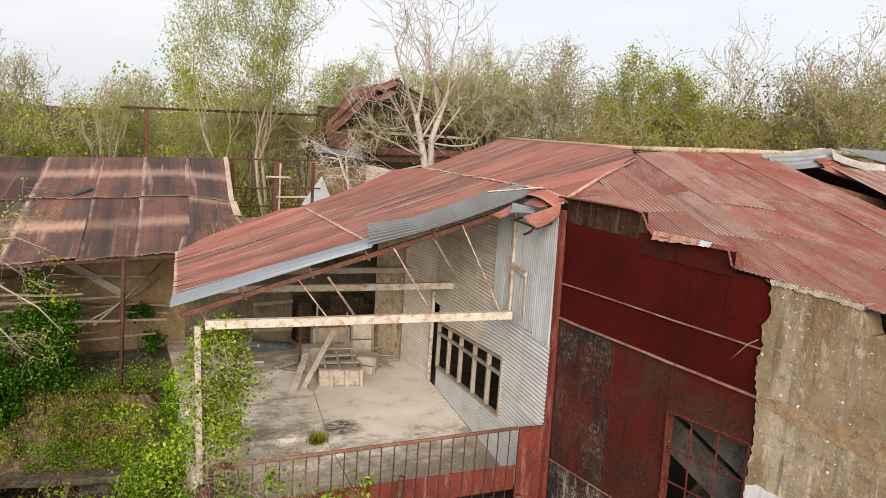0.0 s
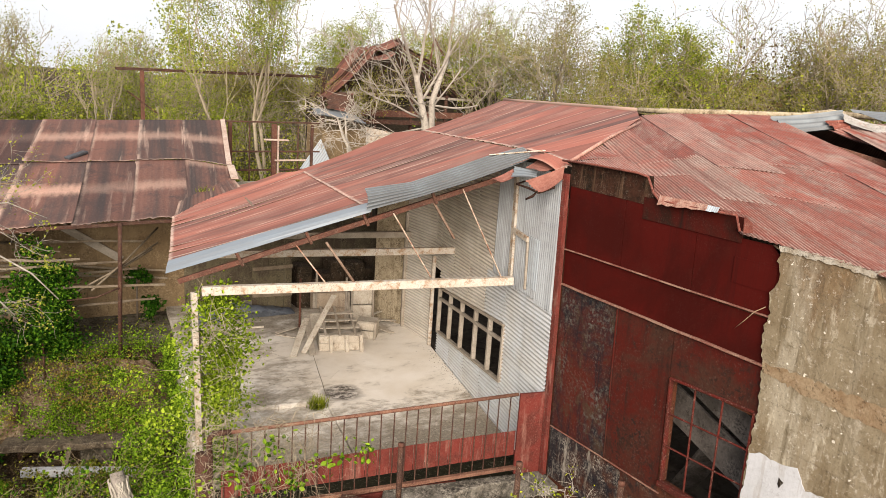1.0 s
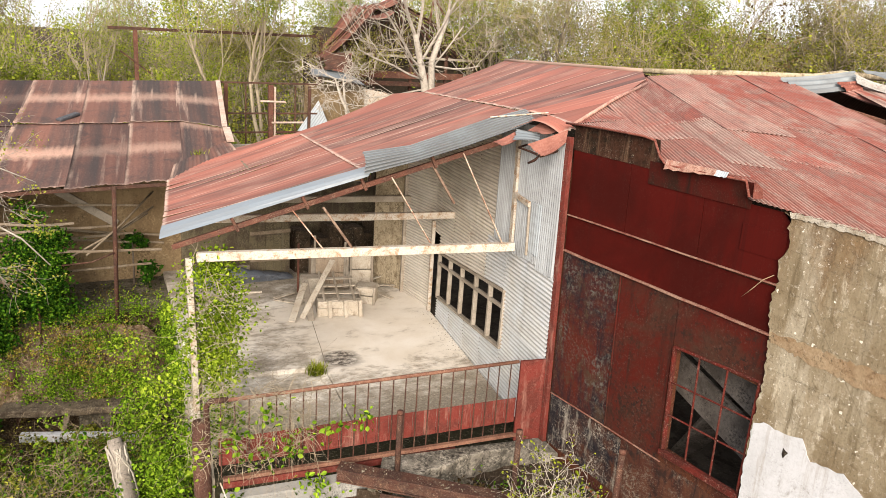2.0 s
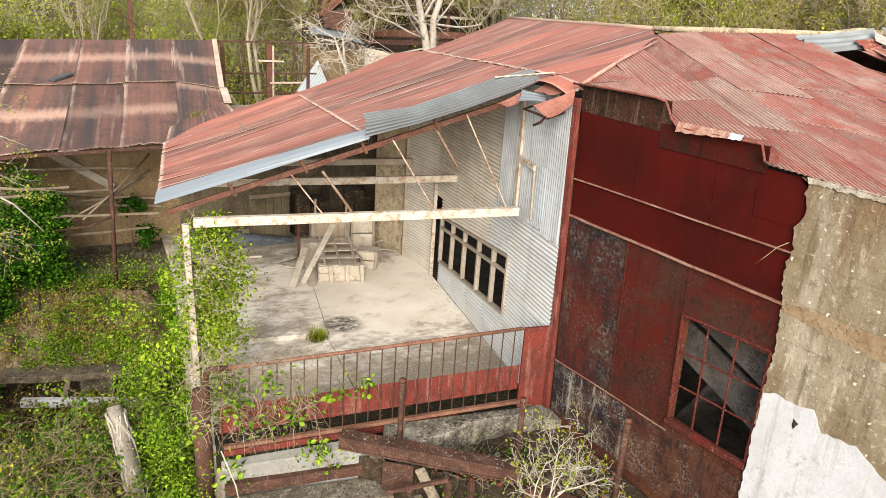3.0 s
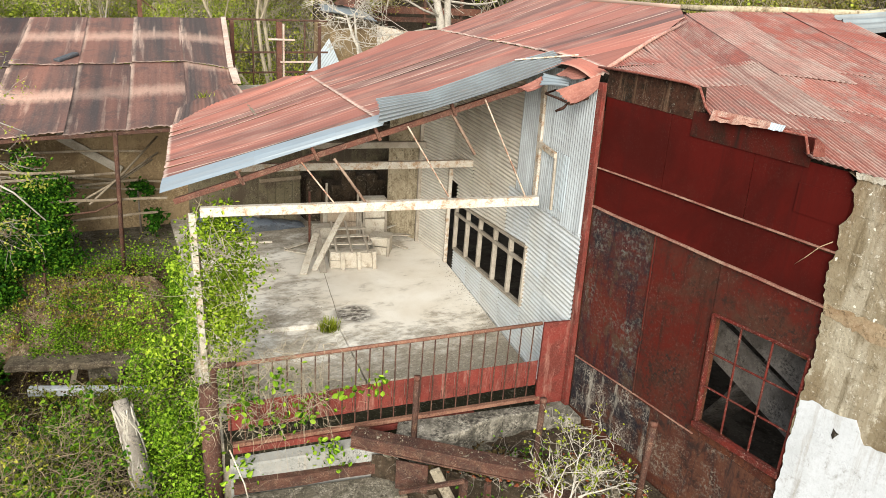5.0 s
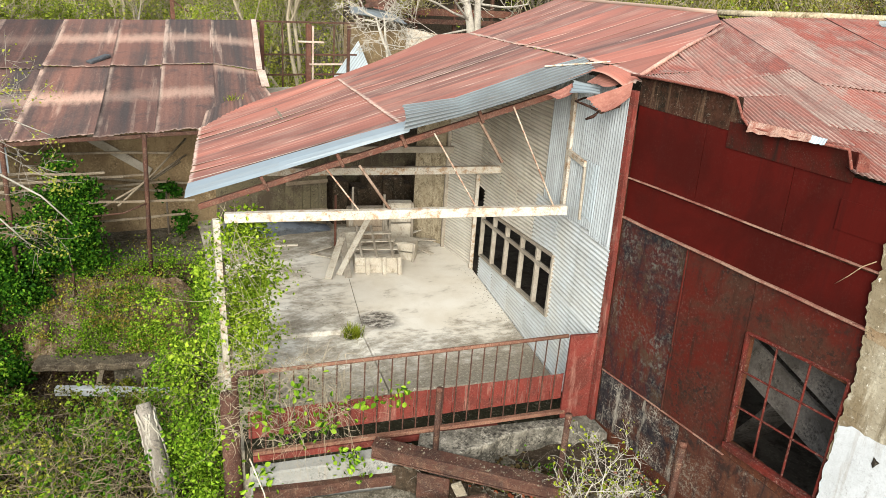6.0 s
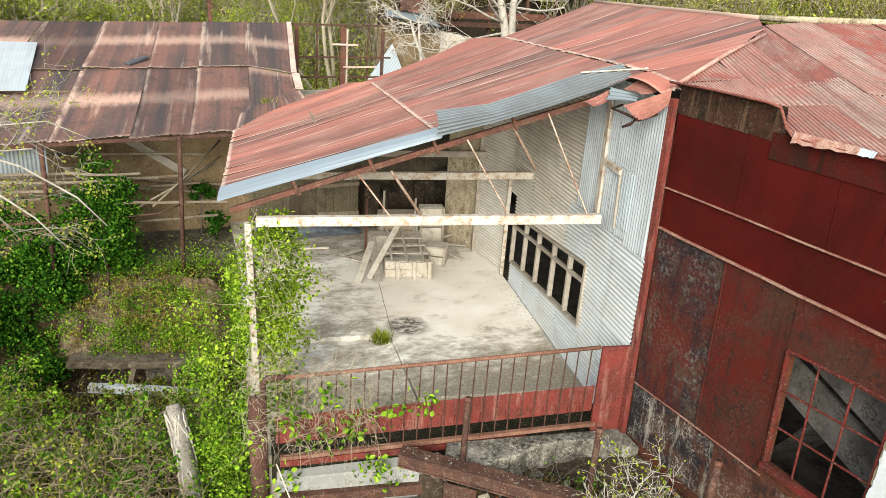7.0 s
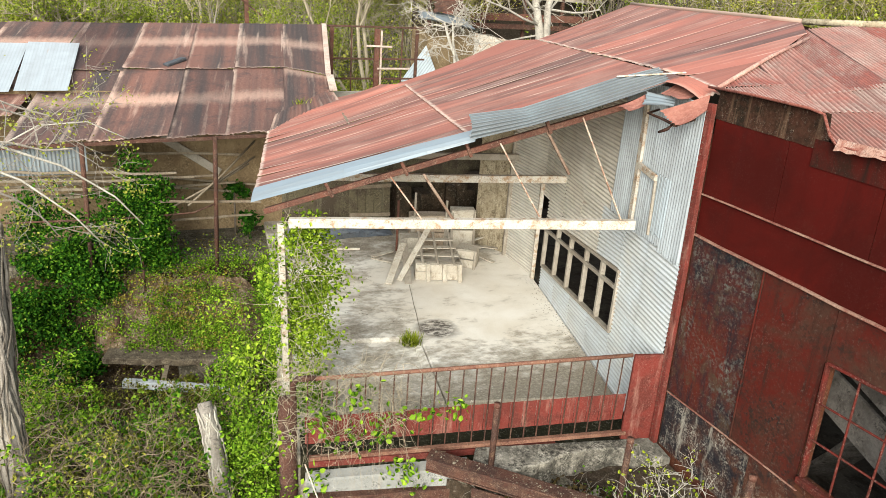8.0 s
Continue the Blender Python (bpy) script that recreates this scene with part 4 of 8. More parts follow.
stalk_dry = weathered("stalk_dry", (0.26, 0.18, 0.11), (0.18, 0.12, 0.075), (0.34, 0.26, 0.17), 6.0)
solid("dry_stalk", tube("dry_stalk", [(-0.03, -3.74, 4.13), (-0.12, -3.67, 4.06), (-0.15, -3.58, 3.93), (-0.15, -3.46, 3.79)], [0.006, 0.006, 0.005, 0.003], stalk_dry, 5), "thin dry stalk hanging at the broken concrete edge", "stalk")
scar_plaster = weathered("scar_plaster", (0.22, 0.145, 0.082), (0.30, 0.225, 0.14), (0.13, 0.085, 0.048), 2.0, 30, 0.95, 0.0, 0.8, spots=(0.5, 0.42, 0.33))
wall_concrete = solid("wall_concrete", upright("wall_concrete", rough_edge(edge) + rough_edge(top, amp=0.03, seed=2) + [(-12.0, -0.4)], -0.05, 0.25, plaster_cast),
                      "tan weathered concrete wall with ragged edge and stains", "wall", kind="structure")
patch_ring = [(-3.86, 0.0), (-3.85, 1.8), (-3.86, 2.30), (-4.0, 2.37), (-4.25, 2.36), (-4.47, 2.44), (-4.62, 2.22), (-5.0, 2.27), (-5.3, 2.1), (-6.2, 2.0), (-9, 1.9), (-11.9, 1.8), (-11.9, 0.0)]
part("whitewash", upright("whitewash", rough_edge(patch_ring, 0.06, 0.015, 5), -0.056, -0.04, white_wash), wall_concrete, "white limewash patch")
# flat patch; the hole's inner shade is only in its colour
hole_shade = weathered("hole_shade", (0.030, 0.024, 0.018), (0.018, 0.014, 0.011), (0.05, 0.04, 0.03), 4.0)
part("hole", upright("hole", rough_edge([(-4.290, 2.205), (-4.362, 2.175), (-4.330, 2.130), (-4.305, 2.085), (-4.288, 2.13), (-4.290, 2.205)], 0.03, 0.006, 17), -0.060, -0.05, hole_shade), wall_concrete, "dark flat patch standing for a broken hole in the limewash")
part("scar_band", upright("scar_band", rough_edge([(-3.85, 3.36), (-4.3, 3.31), (-4.9, 3.27), (-5.6, 3.26), (-7.0, 3.2)], 0.05, 0.022, 11) + rough_edge([(-7.0, 3.45), (-5.6, 3.52), (-4.9, 3.50), (-4.2, 3.49), (-3.83, 3.47)], 0.05, 0.022, 12), -0.056, -0.04, scar_plaster), wall_concrete, "reddish-brown eroded band")
crust_pale = weathered("crust_pale", (0.42, 0.38, 0.31), (0.30, 0.25, 0.18), (0.52, 0.48, 0.41), 5.0, 40, 0.95, 0.0, 0.8)
part("coping_crust", upright("coping_crust", rough_edge([(-3.82, 4.835), (-4.5, 4.825), (-4.9, 4.785)], 0.035, 0.016, 7) + rough_edge([(-4.95, 4.86), (-4.4, 4.885), (-3.80, 4.89)], 0.035, 0.012, 8), -0.066, 0.2, crust_pale), wall_concrete, "crumbling pale crust along the top")

# ---- corrugated wall of the terrace ----
wall_corrugated = thing("wall_corrugated", (0.5, 3.0, 0), "grey galvanised corrugated iron wall, dusty towards the back", "wall", kind="structure")


def wall_sheet(y0, y1, z00, z10, z01, z11, material, standing=False, proud=0.0, seed=0, ragged=0.0, amp=0.017):
    """From y0 to y1; bottom heights z00, z10 and top heights z01, z11 at those ends."""
    a, b, c, d = on_wall(y0, z00, proud), on_wall(y1, z10, proud), on_wall(y0, z01, proud), on_wall(y1, z11, proud)
    if standing:
        me = sheet("sheet", a, b, c, d, material, amp=amp, nv=3, seed=seed, ragged=ragged)
    else:
        me = sheet("sheet", a, c, b, d, material, amp=0.017, nv=4, seed=seed)
    return part("sheet", me, wall_corrugated)


def sill_z(y):
    return 0.93 - 0.092 * (y - 1.83)


def head_z(y):
    return 2.035 - 0.1 * (y - 1.93)


ROOF_GAP = 0.14
wy = [0.0, 1.0, 1.88, 2.9, 3.9, 4.9, 5.84]
for k, (a, b) in enumerate(zip(wy, wy[1:])):
    m = zinc_wall
    if b <= 1.9:
        wall_sheet(a, b + 0.03, -0.05, -0.05, 1.5, 1.5, m, seed=k)
        wall_sheet(a, b + 0.03, 1.48, 1.48, 2.95, 2.95, m, proud=0.008, seed=20 + k)
    else:
        wall_sheet(a, b + 0.03, -0.05, -0.05, sill_z(a), sill_z(b), m, seed=k)
        wall_sheet(a, b + 0.03, head_z(a), head_z(b), 2.95, 2.95, zinc_wall if a < 2.5 else zinc_dusty, proud=0.004 * (k % 2), seed=40 + k)
for k, (a, b) in enumerate(((2.55, 3.6), (3.6, 4.7), (4.7, 5.86), (5.86, 6.45))):
    low_ = 2.93 if b < 6 else 2.1
    p_, q_ = on_wall(a, 0), on_wall(b, 0)
    wall_sheet(a, b + 0.03, low_, low_, 3.95, 3.95, zinc_dusty, proud=0.003 * (k % 2), seed=60 + k)
    wall_sheet(a, b + 0.03, 3.93, 3.93, shed_z(p_.x, p_.y) - ROOF_GAP, shed_z(q_.x, q_.y) - ROOF_GAP, zinc_dusty, proud=0.006 + 0.003 * (k % 2), seed=80 + k)
for k, (a, b) in enumerate(((0.06, 0.72), (0.70, 1.36), (1.34, 1.98), (1.96, 2.58))):
    p_, q_ = on_wall(a, 0), on_wall(b, 0)
    wall_sheet(a, b, 2.90 + 0.05 * (k % 2), 2.88 + 0.05 * (k % 2), 5.12 if k == 0 else shed_z(p_.x, p_.y) - ROOF_GAP, 5.22 if k == 0 else shed_z(q_.x, q_.y) - ROOF_GAP, zinc_old, True, 0.012 + 0.004 * (k % 2), 100 + k, 0.02, 0.024)
wall_sheet(0.62, 1.1, 3.1, 3.1, 4.0, 4.0, zinc_bright, True, 0.03, 120, 0.02)
part("closer", bar("closer", (-0.075, -0.02, 2.9), (-0.075, 0.05, 4.98), 0.03, 0.02, gate_red, up=(0, 1, 0)), wall_corrugated)
far_a, far_b = Vector((1.235, 6.34, 0)), Vector((1.20, 7.9, 0))
for k, (z0, z1) in enumerate(((-0.05, 1.4), (1.38, 2.8), (2.78, 4.75))):
    part("sheet", sheet("sheet", far_a + Vector((0, 0, z0)), far_a + Vector((0, 0, z1)), far_b + Vector((0, 0, z0)), far_b + Vector((0, 0, z1)), zinc_dusty, nv=3, seed=140 + k), wall_corrugated)
part("post", bar("post", on_wall(6.30, -0.02, 0.05), on_wall(6.30, 2.35, 0.05), 0.10, 0.09, white_beam, up=WN), wall_corrugated, "pale timber door post")
part("post", bar("post", (1.17, 7.86, 0), (1.17, 7.86, 3.2), 0.09, 0.09, grey_wood, up=WN), wall_corrugated)
# bare boards fixed on the wall by the corner
part("board", bar("board", on_wall(1.66, 2.93, 0.06), on_wall(1.74, 4.95, 0.06), 0.13, 0.05, white_beam, up=WN, wear=0.004), wall_corrugated, "peeling white upright board")
part("board", bar("board", on_wall(1.66, 3.98, 0.075), on_wall(1.03, 3.93, 0.075), 0.05, 0.10, white_beam), wall_corrugated, "short peeling board")
part("board", bar("board", on_wall(1.06, 3.9, 0.06), on_wall(1.01, 3.03, 0.06), 0.045, 0.04, grey_wood, up=WN), wall_corrugated)

window_2 = thing("window_2", on_wall(3.8, 0.7), "long timber window frame without glass in the corrugated wall", "window", kind="structure")
for y in (1.86, 2.55, 3.35, 4.2, 5.0, 5.80):
    part("mullion", bar("mullion", on_wall(y, sill_z(y), 0.0), on_wall(y, head_z(y), 0.0), 0.08, 0.09, grey_wood, up=WN, wear=0.003), window_2)
part("transom", bar("transom", on_wall(1.86, head_z(1.86) - 0.30, 0.012), on_wall(5.8, head_z(5.8) - 0.24, 0.012), 0.06, 0.07, grey_wood), window_2)
part("window_sill", bar("window_sill", on_wall(1.84, sill_z(1.84) - 0.02, 0.0), on_wall(5.82, sill_z(5.82) - 0.02, 0.0), 0.10, 0.05, grey_wood), window_2)
part("window_head", bar("window_head", on_wall(1.84, head_z(1.84) + 0.02, 0.0), on_wall(5.82, head_z(5.82) + 0.02, 0.0), 0.10, 0.05, grey_wood), window_2)

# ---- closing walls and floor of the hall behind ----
# unseen walls added to close the hall; its darkness is in the colours
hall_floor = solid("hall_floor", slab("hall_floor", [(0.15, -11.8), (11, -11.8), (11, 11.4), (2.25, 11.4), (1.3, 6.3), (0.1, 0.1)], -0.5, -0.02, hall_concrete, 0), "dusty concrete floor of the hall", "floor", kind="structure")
wall_east = solid("wall_east", mesh_of("wall_east", *box_data((11, -12, -0.4), (11.25, 12, 4.6)), dark_inside), "end wall of the hall, coloured dark for its unlit inside", "wall", kind="structure")
wall_south = solid("wall_south", mesh_of("wall_south", *box_data((0.25, -12.25, -0.4), (11, -12, 3.6)), dark_inside), "cross wall of the hall, coloured dark for its unlit inside", "wall", kind="structure")
wall_north = solid("wall_north", mesh_of("wall_north", *box_data((1.95, 11.62, -0.4), (11, 11.85, 4.6)), dark_inside), "far wall of the hall, coloured dark for its unlit inside", "wall", kind="structure")

# ---- red roof over the terrace ----
shed_roof = thing("shed_roof", (-1, 5, 4.4), "red-brown rusted sheet iron roof with pale streaks", "roof", kind="structure")
RIDGE_J, HIP_H, HIP_0 = (3.2, 1.98, 6.24), (2.15, 0.80, 6.045), (0.12, 0.22, 5.37)
# along each slope line: shares at which the courses meet
FRONT = [(-5.62, 3.05), (-2.63, 1.86), (0.12, 0.90)]
BACK = [(-4.60, 8.95), (-1.16, 9.28), (2.43, 9.62)]
N_SHEETS = 11
for course in range(2):
    for k in range(N_SHEETS):
        a, b = k / N_SHEETS, (k + 1.10) / N_SHEETS
        lo0, lo1 = mix2(FRONT[course], BACK[course], a), mix2(FRONT[course], BACK[course], min(b, 1.0))
        hi0, hi1 = mix2(FRONT[course + 1], BACK[course + 1], a), mix2(FRONT[course + 1], BACK[course + 1], min(b, 1.0))
        up = 0.012 - 0.001 * k + 0.014 * course
        lap = 0.03 if course else 0.0
        lo0, lo1 = mix2(lo0, hi0, -lap), mix2(lo1, hi1, -lap)
        part("roof_sheet", sheet("roof_sheet", on_shed(*lo0, up), on_shed(*lo1, up), on_shed(*hi0, up), on_shed(*hi1, up), roof_red, 0.076, 0.0013, 8,
                                 sag=0.035, ragged=0.010 if course == 0 else 0.012, seed=200 + 20 * course + k, curl=0.03 if course == 0 else 0.012, per=5), shed_roof)
part("roof_sheet", sheet("roof_sheet", (-4.62, 8.75, 3.04), (-3.35, 10.9, 3.42), (-1.16, 9.2, 4.12), (-1.55, 10.35, 3.93), roof_red, 0.076, 0.004, 8, sag=0.10, seed=250), shed_roof)
part("roof_sheet", sheet("roof_sheet", (-1.2, 9.1, 4.12), (-1.3, 9.9, 4.0), (2.5, 9.5, 5.27), (2.5, 11.6, 5.05), roof_red, 0.076, 0.004, 8, sag=0.06, seed=251), shed_roof)
# the top course, between the second seam, the hip and the ridge
ridge_pts = [Vector(HIP_0), Vector((1.2, 0.52, 5.75)), Vector(HIP_H), Vector(RIDGE_J), Vector((3.6, 3.2, 6.24)), Vector((4.1, 4.7, 6.24)), Vector((4.55, 6.1, 6.24)), Vector((5.0, 7.6, 6.24)), Vector((5.5, 9.2, 6.24)), Vector((5.93, 10.73, 6.245))]


def up_to_ridge(f):
    """Where the slope line that starts at share f of the second seam meets the hip or the ridge."""
    p = Vector((*mix2(FRONT[2], BACK[2], f), 0))
    d = Vector((*mix2((2.75, -0.96), (3.50, 1.11), f), 0))
    for q, r in zip(ridge_pts, ridge_pts[1:]):
        e = r - q
        den = d.x * e.y - d.y * e.x
        if abs(den) > 1e-6:
            w = q - p
            along, share = (w.x * e.y - w.y * e.x) / den, (w.x * d.y - w.y * d.x) / den
            if along > 0 and -1e-4 <= share <= 1.0001:
                return q.lerp(r, share)
    return ridge_pts[-1].copy()


for k in range(N_SHEETS):
    a, b = k / N_SHEETS, min(1.0, (k + 1.06) / N_SHEETS)
    lo0, lo1 = mix2(FRONT[2], BACK[2], a), mix2(FRONT[2], BACK[2], b)
    up = Vector((0, 0, 0.02 - 0.001 * k))
    part("roof_sheet", sheet("roof_sheet", on_shed(*lo0, 0.034 - 0.001 * k), on_shed(*lo1, 0.034 - 0.001 * k), up_to_ridge(a) + up, up_to_ridge(b) + up, roof_red, 0.076, 0.0013, 7,
                             sag=0.02, ragged=0.02, seed=260 + k, curl=0.02, per=5), shed_roof)
part("roof_sheet", sheet("roof_sheet", Vector(HIP_0) + Vector((0, 0, 0.02)), on_shed(0.12, 0.90, 0.03), Vector((0.70, 0.39, 5.575)), up_to_ridge(0.0) + Vector((0, 0, 0.02)), roof_red, 0.076, 0.0013, 5, seed=258, per=5), shed_roof)
# far slope, out of sight from the front
part("back_slope", sheet("back_slope", (3.2, 1.98, 6.2), (5.93, 10.73, 6.2), (10.8, 0.5, 4.6), (11.0, 10.0, 4.6), roof_pink, 0.3, 0.01, 3, seed=290), shed_roof)
roof_pink_flash = weathered("roof_pink_flash", (0.36, 0.21, 0.165), (0.24, 0.115, 0.09), (0.46, 0.34, 0.28), 4.0)
hip_cap = tube("hip_cap", [Vector(HIP_0) + Vector((0, 0, 0.03)), Vector((1.2, 0.52, 5.80)), Vector(HIP_H) + Vector((0.05, 0.05, 0.02))], [0.034, 0.030, 0.026], roof_pink_flash, 6)
part("hip_cap", hip_cap, shed_roof, "pale bent flashing along the hip")
part("ridge_cap", tube("ridge_cap", [p + Vector((0, 0, 0.02)) for p in ridge_pts[3:]], 0.05, roof_dark, 6), shed_roof)

# ---- pink roof over the hall ----
hall_roof = thing("hall_roof", (3, -3, 5.4), "faded red corrugated iron roof, patched and torn", "roof", kind="structure")
low_y = [(0.2, -1.72), (-1.93, -3.24), (-3.27, -4.95), (-4.93, -6.6), (-6.58, -8.2), (-8.18, -9.8)]
low_z = [(5.40, 5.41), (5.07, 5.14), (4.90, 4.84), (4.80, 4.66), (4.64, 4.50), (4.48, 4.3)]
UPPER = [Vector(HIP_0), Vector((0.95, 0.46, 5.66)), Vector((1.75, 0.70, 5.91)), Vector((2.75, 1.45, 6.15)), Vector((3.65, 1.35, 6.245)), Vector((4.2, 0.65, 6.29)), Vector((4.7, 0.08, 6.31))]
for k in range(6):
    u0, u1 = UPPER[k], UPPER[k + 1]
    l0, l1 = Vector((-0.07, low_y[k][0], low_z[k][0] + 0.02)), Vector((-0.07, low_y[k][1], low_z[k][1] + 0.02))
    cuts = [0.0, 0.30 + 0.08 * (k % 2), 0.62 - 0.07 * (k % 2), 1.0] if k else [0.0, 0.55, 1.0]
    for j, (a, b) in enumerate(zip(cuts, cuts[1:])):
        a2 = a - (0.02 if j else 0)
        up = Vector((0, 0, 0.004 * j + 0.012 * (k % 2)))
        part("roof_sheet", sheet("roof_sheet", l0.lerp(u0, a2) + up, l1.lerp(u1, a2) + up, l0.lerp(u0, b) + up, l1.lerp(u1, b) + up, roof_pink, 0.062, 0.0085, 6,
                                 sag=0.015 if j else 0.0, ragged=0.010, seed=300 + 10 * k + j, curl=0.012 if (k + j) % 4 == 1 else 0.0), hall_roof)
lip_red = weathered("lip_red", (0.20, 0.062, 0.045), (0.12, 0.035, 0.026), (0.34, 0.20, 0.15), 5.0, 40)
part("roof_lip", tube("roof_lip", [(-0.09, 0.16, 5.42), (-0.10, -0.6, 5.44), (-0.09, -1.5, 5.43), (-0.09, -1.70, 5.40), (-0.10, -1.84, 5.20), (-0.09, -1.95, 5.11), (-0.10, -2.6, 5.12), (-0.09, -3.2, 5.13), (-0.10, -3.28, 4.95)], 0.018, lip_red, 6), hall_roof, "rolled red edge of the roof sheet")
part("roof_flap", sheet("roof_flap", (-0.12, -3.35, 4.94), (-0.12, -3.48, 4.97), (-0.09, -3.31, 5.145), (-0.10, -3.44, 5.08), lip_red, 0.3, 0.002, 4, seed=7), hall_roof, "bent red corner of a roof sheet")
fold_dust = weathered("fold_dust", (0.25, 0.10, 0.072), (0.34, 0.20, 0.15), (0.17, 0.065, 0.048), 5.0, 50, 0.8, 0.0, 0.3, at_c=0.56, flakes=(0.45, 0.36, 0.30))
part("folded_edge", sheet("folded_edge", (-0.13, -1.96, 5.06), (-0.13, -2.78, 5.115), (-0.07, -1.94, 5.185), (-0.09, -2.76, 5.19), fold_dust, 0.4, 0.006, 4, seed=8, ragged=0.01), hall_roof, "pale rusted folded edge of a roof sheet")
part("folded_edge", sheet("folded_edge", (-0.135, -2.77, 5.115), (-0.135, -2.95, 5.125), (-0.085, -2.76, 5.185), (-0.10, -2.95, 5.185), zinc_bright, 0.4, 0.004, 3, seed=9, ragged=0.008), hall_roof, "bare bright tip of the folded edge")
part("ridge_cap", tube("ridge_cap", [(3.2, 1.98, 6.27), (3.65, 1.40, 6.29), (4.2, 0.70, 6.33), (4.75, 0.1, 6.35), (5.3, -0.2, 6.38), (6.0, -0.3, 6.46), (6.6, -0.9, 6.42), (7.2, -1.5, 6.44)], [0.05, 0.06, 0.06, 0.06, 0.05, 0.07, 0.05, 0.05], plaster_tan, 7), hall_roof, "mossy crumbling ridge cap")
part("roof_sheet", sheet("roof_sheet", (3.45, -4.6, 5.25), (6.2, -6.0, 5.2), (5.1, -1.0, 6.22), (7.2, -1.4, 6.40), roof_pink, 0.085, 0.008, 6, seed=380, ragged=0.05), hall_roof)
# unseen sheets added beyond the hole to keep light out of the hall
part("roof_sheet", sheet("roof_sheet", (-0.2, -11.2, 4.25), (5.2, -11.9, 4.2), (2.3, -4.55, 5.42), (6.25, -5.9, 5.18), roof_pink, 0.076, 0.010, 4, seed=381), hall_roof)
part("roof_sheet", sheet("roof_sheet", (5.1, -12, 4.2), (11.0, -12, 4.0), (7.2, -1.4, 6.35), (11.1, 0.6, 4.7), roof_pink, 0.2, 0.010, 4, seed=382), hall_roof)
part("back_slope", sheet("back_slope", (5.0, 0.1, 6.25), (7.4, -1.5, 6.3), (6.5, 3.0, 5.6), (11.0, 0.6, 4.7), roof_pink, 0.3, 0.01, 3, seed=383), hall_roof)
strip_pale = weathered("strip_pale", (0.36, 0.345, 0.315), (0.27, 0.25, 0.22), (0.16, 0.13, 0.105), 3.0, 40, 0.7, 0.2, 0.3, flakes=(0.20, 0.10, 0.07))
torn = (((4.38, -0.20, 6.27), (5.42, -0.90, 6.49), (4.40, -0.84, 6.05), (5.30, -1.20, 6.22), zinc_grey, 0.13, 0.034, 0.02, "grey corrugated sheet rolled up from the hole in the hall roof"),
        ((5.25, -0.98, 6.44), (5.95, -1.62, 6.27), (5.12, -1.20, 6.27), (5.80, -1.78, 6.08), strip_pale, 0.4, 0.010, 0.05, "pale bent strip of sheet over the hole in the hall roof"),
        ((4.88, -1.02, 6.13), (4.88, -2.42, 5.80), (5.06, -1.24, 6.19), (5.10, -2.50, 5.90), roof_pink, 0.12, 0.008, 0.03, "loose red strip of roof sheet over a hole"),
        ((5.95, -0.72, 6.53), (6.5, -1.36, 6.53), (6.0, -0.95, 6.44), (6.3, -1.56, 6.30), zinc_loose, 0.4, 0.012, 0.03, "pale curled scrap of sheet under the ridge"),
        ((4.95, -0.90, 6.30), (5.25, -1.10, 6.34), (4.92, -1.12, 6.14), (5.15, -1.30, 6.18), lip_red, 0.09, 0.012, 0.03, "small rust-red torn end of a roof sheet"))
for k, (a, b, c, d, m, pitch_, amp_, sag_, lab) in enumerate(torn):
    solid("torn_sheet", sheet("torn_sheet", a, c, b, d, m, pitch_, amp_, 8, sag=sag_, ragged=0.03, curl=0.03, seed=390 + k), lab, "roofing sheet", group="torn sheets on the hall roof")
solid("rafter", bar("rafter", (4.2, -1.1, 5.95), (5.6, -4.0, 5.2), 0.08, 0.12, rust_iron), "rust-red rafter showing in the roof hole", "rafter")

# ---- front of the shed roof: truss, flashing, loose sheets ----
strut_rust = weathered("strut_rust", (0.13, 0.080, 0.055), (0.24, 0.17, 0.125), (0.065, 0.040, 0.030), 4.0, 60, 0.85)
strut_mix = weathered("strut_mix", (0.46, 0.38, 0.29), (0.22, 0.10, 0.06), (0.55, 0.48, 0.39), 4.0, 60, 0.8, 0.0, 0.2)
truss = thing("roof_truss", (-3, 2.0, 3.1), "rusty angle-iron roof truss on a peeling white timber tie beam", "truss")
B_L, B_R = Vector((-5.07, 2.686, 2.962)), Vector((-0.12, 1.172, 3.166))
part("tie_beam", bar("tie_beam", B_L + Vector((-0.1, 0.03, 0)), B_R, 0.12, 0.145, white_beam, wear=0.004), truss, "white painted timber beam with rust stains")
R_L, R_R = Vector((-5.52, 2.823, 3.115)), Vector((-0.32, 1.232, 5.04))


def on_rafter(f):
    return R_L.lerp(R_R, f)


part("rafter", bar("rafter", R_L, R_R, 0.025, 0.085, rust_iron, wear=0.003), truss, "rust-red angle iron")
part("rafter_flange", bar("rafter_flange", R_L + Vector((0.02, 0.045, 0.038)), R_R + Vector((0.02, 0.045, 0.038)), 0.08, 0.012, rust_dark), truss)
for a, b in (((-3.761, 2.256, 3.75), (-3.223, 2.121, 3.03)), ((-2.25, 1.793, 4.33), (-1.555, 1.62, 3.22)), ((-1.123, 1.458, 4.77), (-0.33, 1.24, 3.22))):
    part("strut", bar("strut", a, b, 0.022, 0.032, strut_mix, up=(0, 1, 0)), truss, "thin pale strut")
for a, b in (((-3.284, 2.16, 3.80), (-2.753, 1.997, 3.03)), ((-1.624, 1.652, 4.60), (-1.187, 1.52, 3.90))):
    part("strut", bar("strut", a, b, 0.040, 0.046, strut_rust, up=(0, 1, 0), wear=0.003), truss, "dark rusty strut")
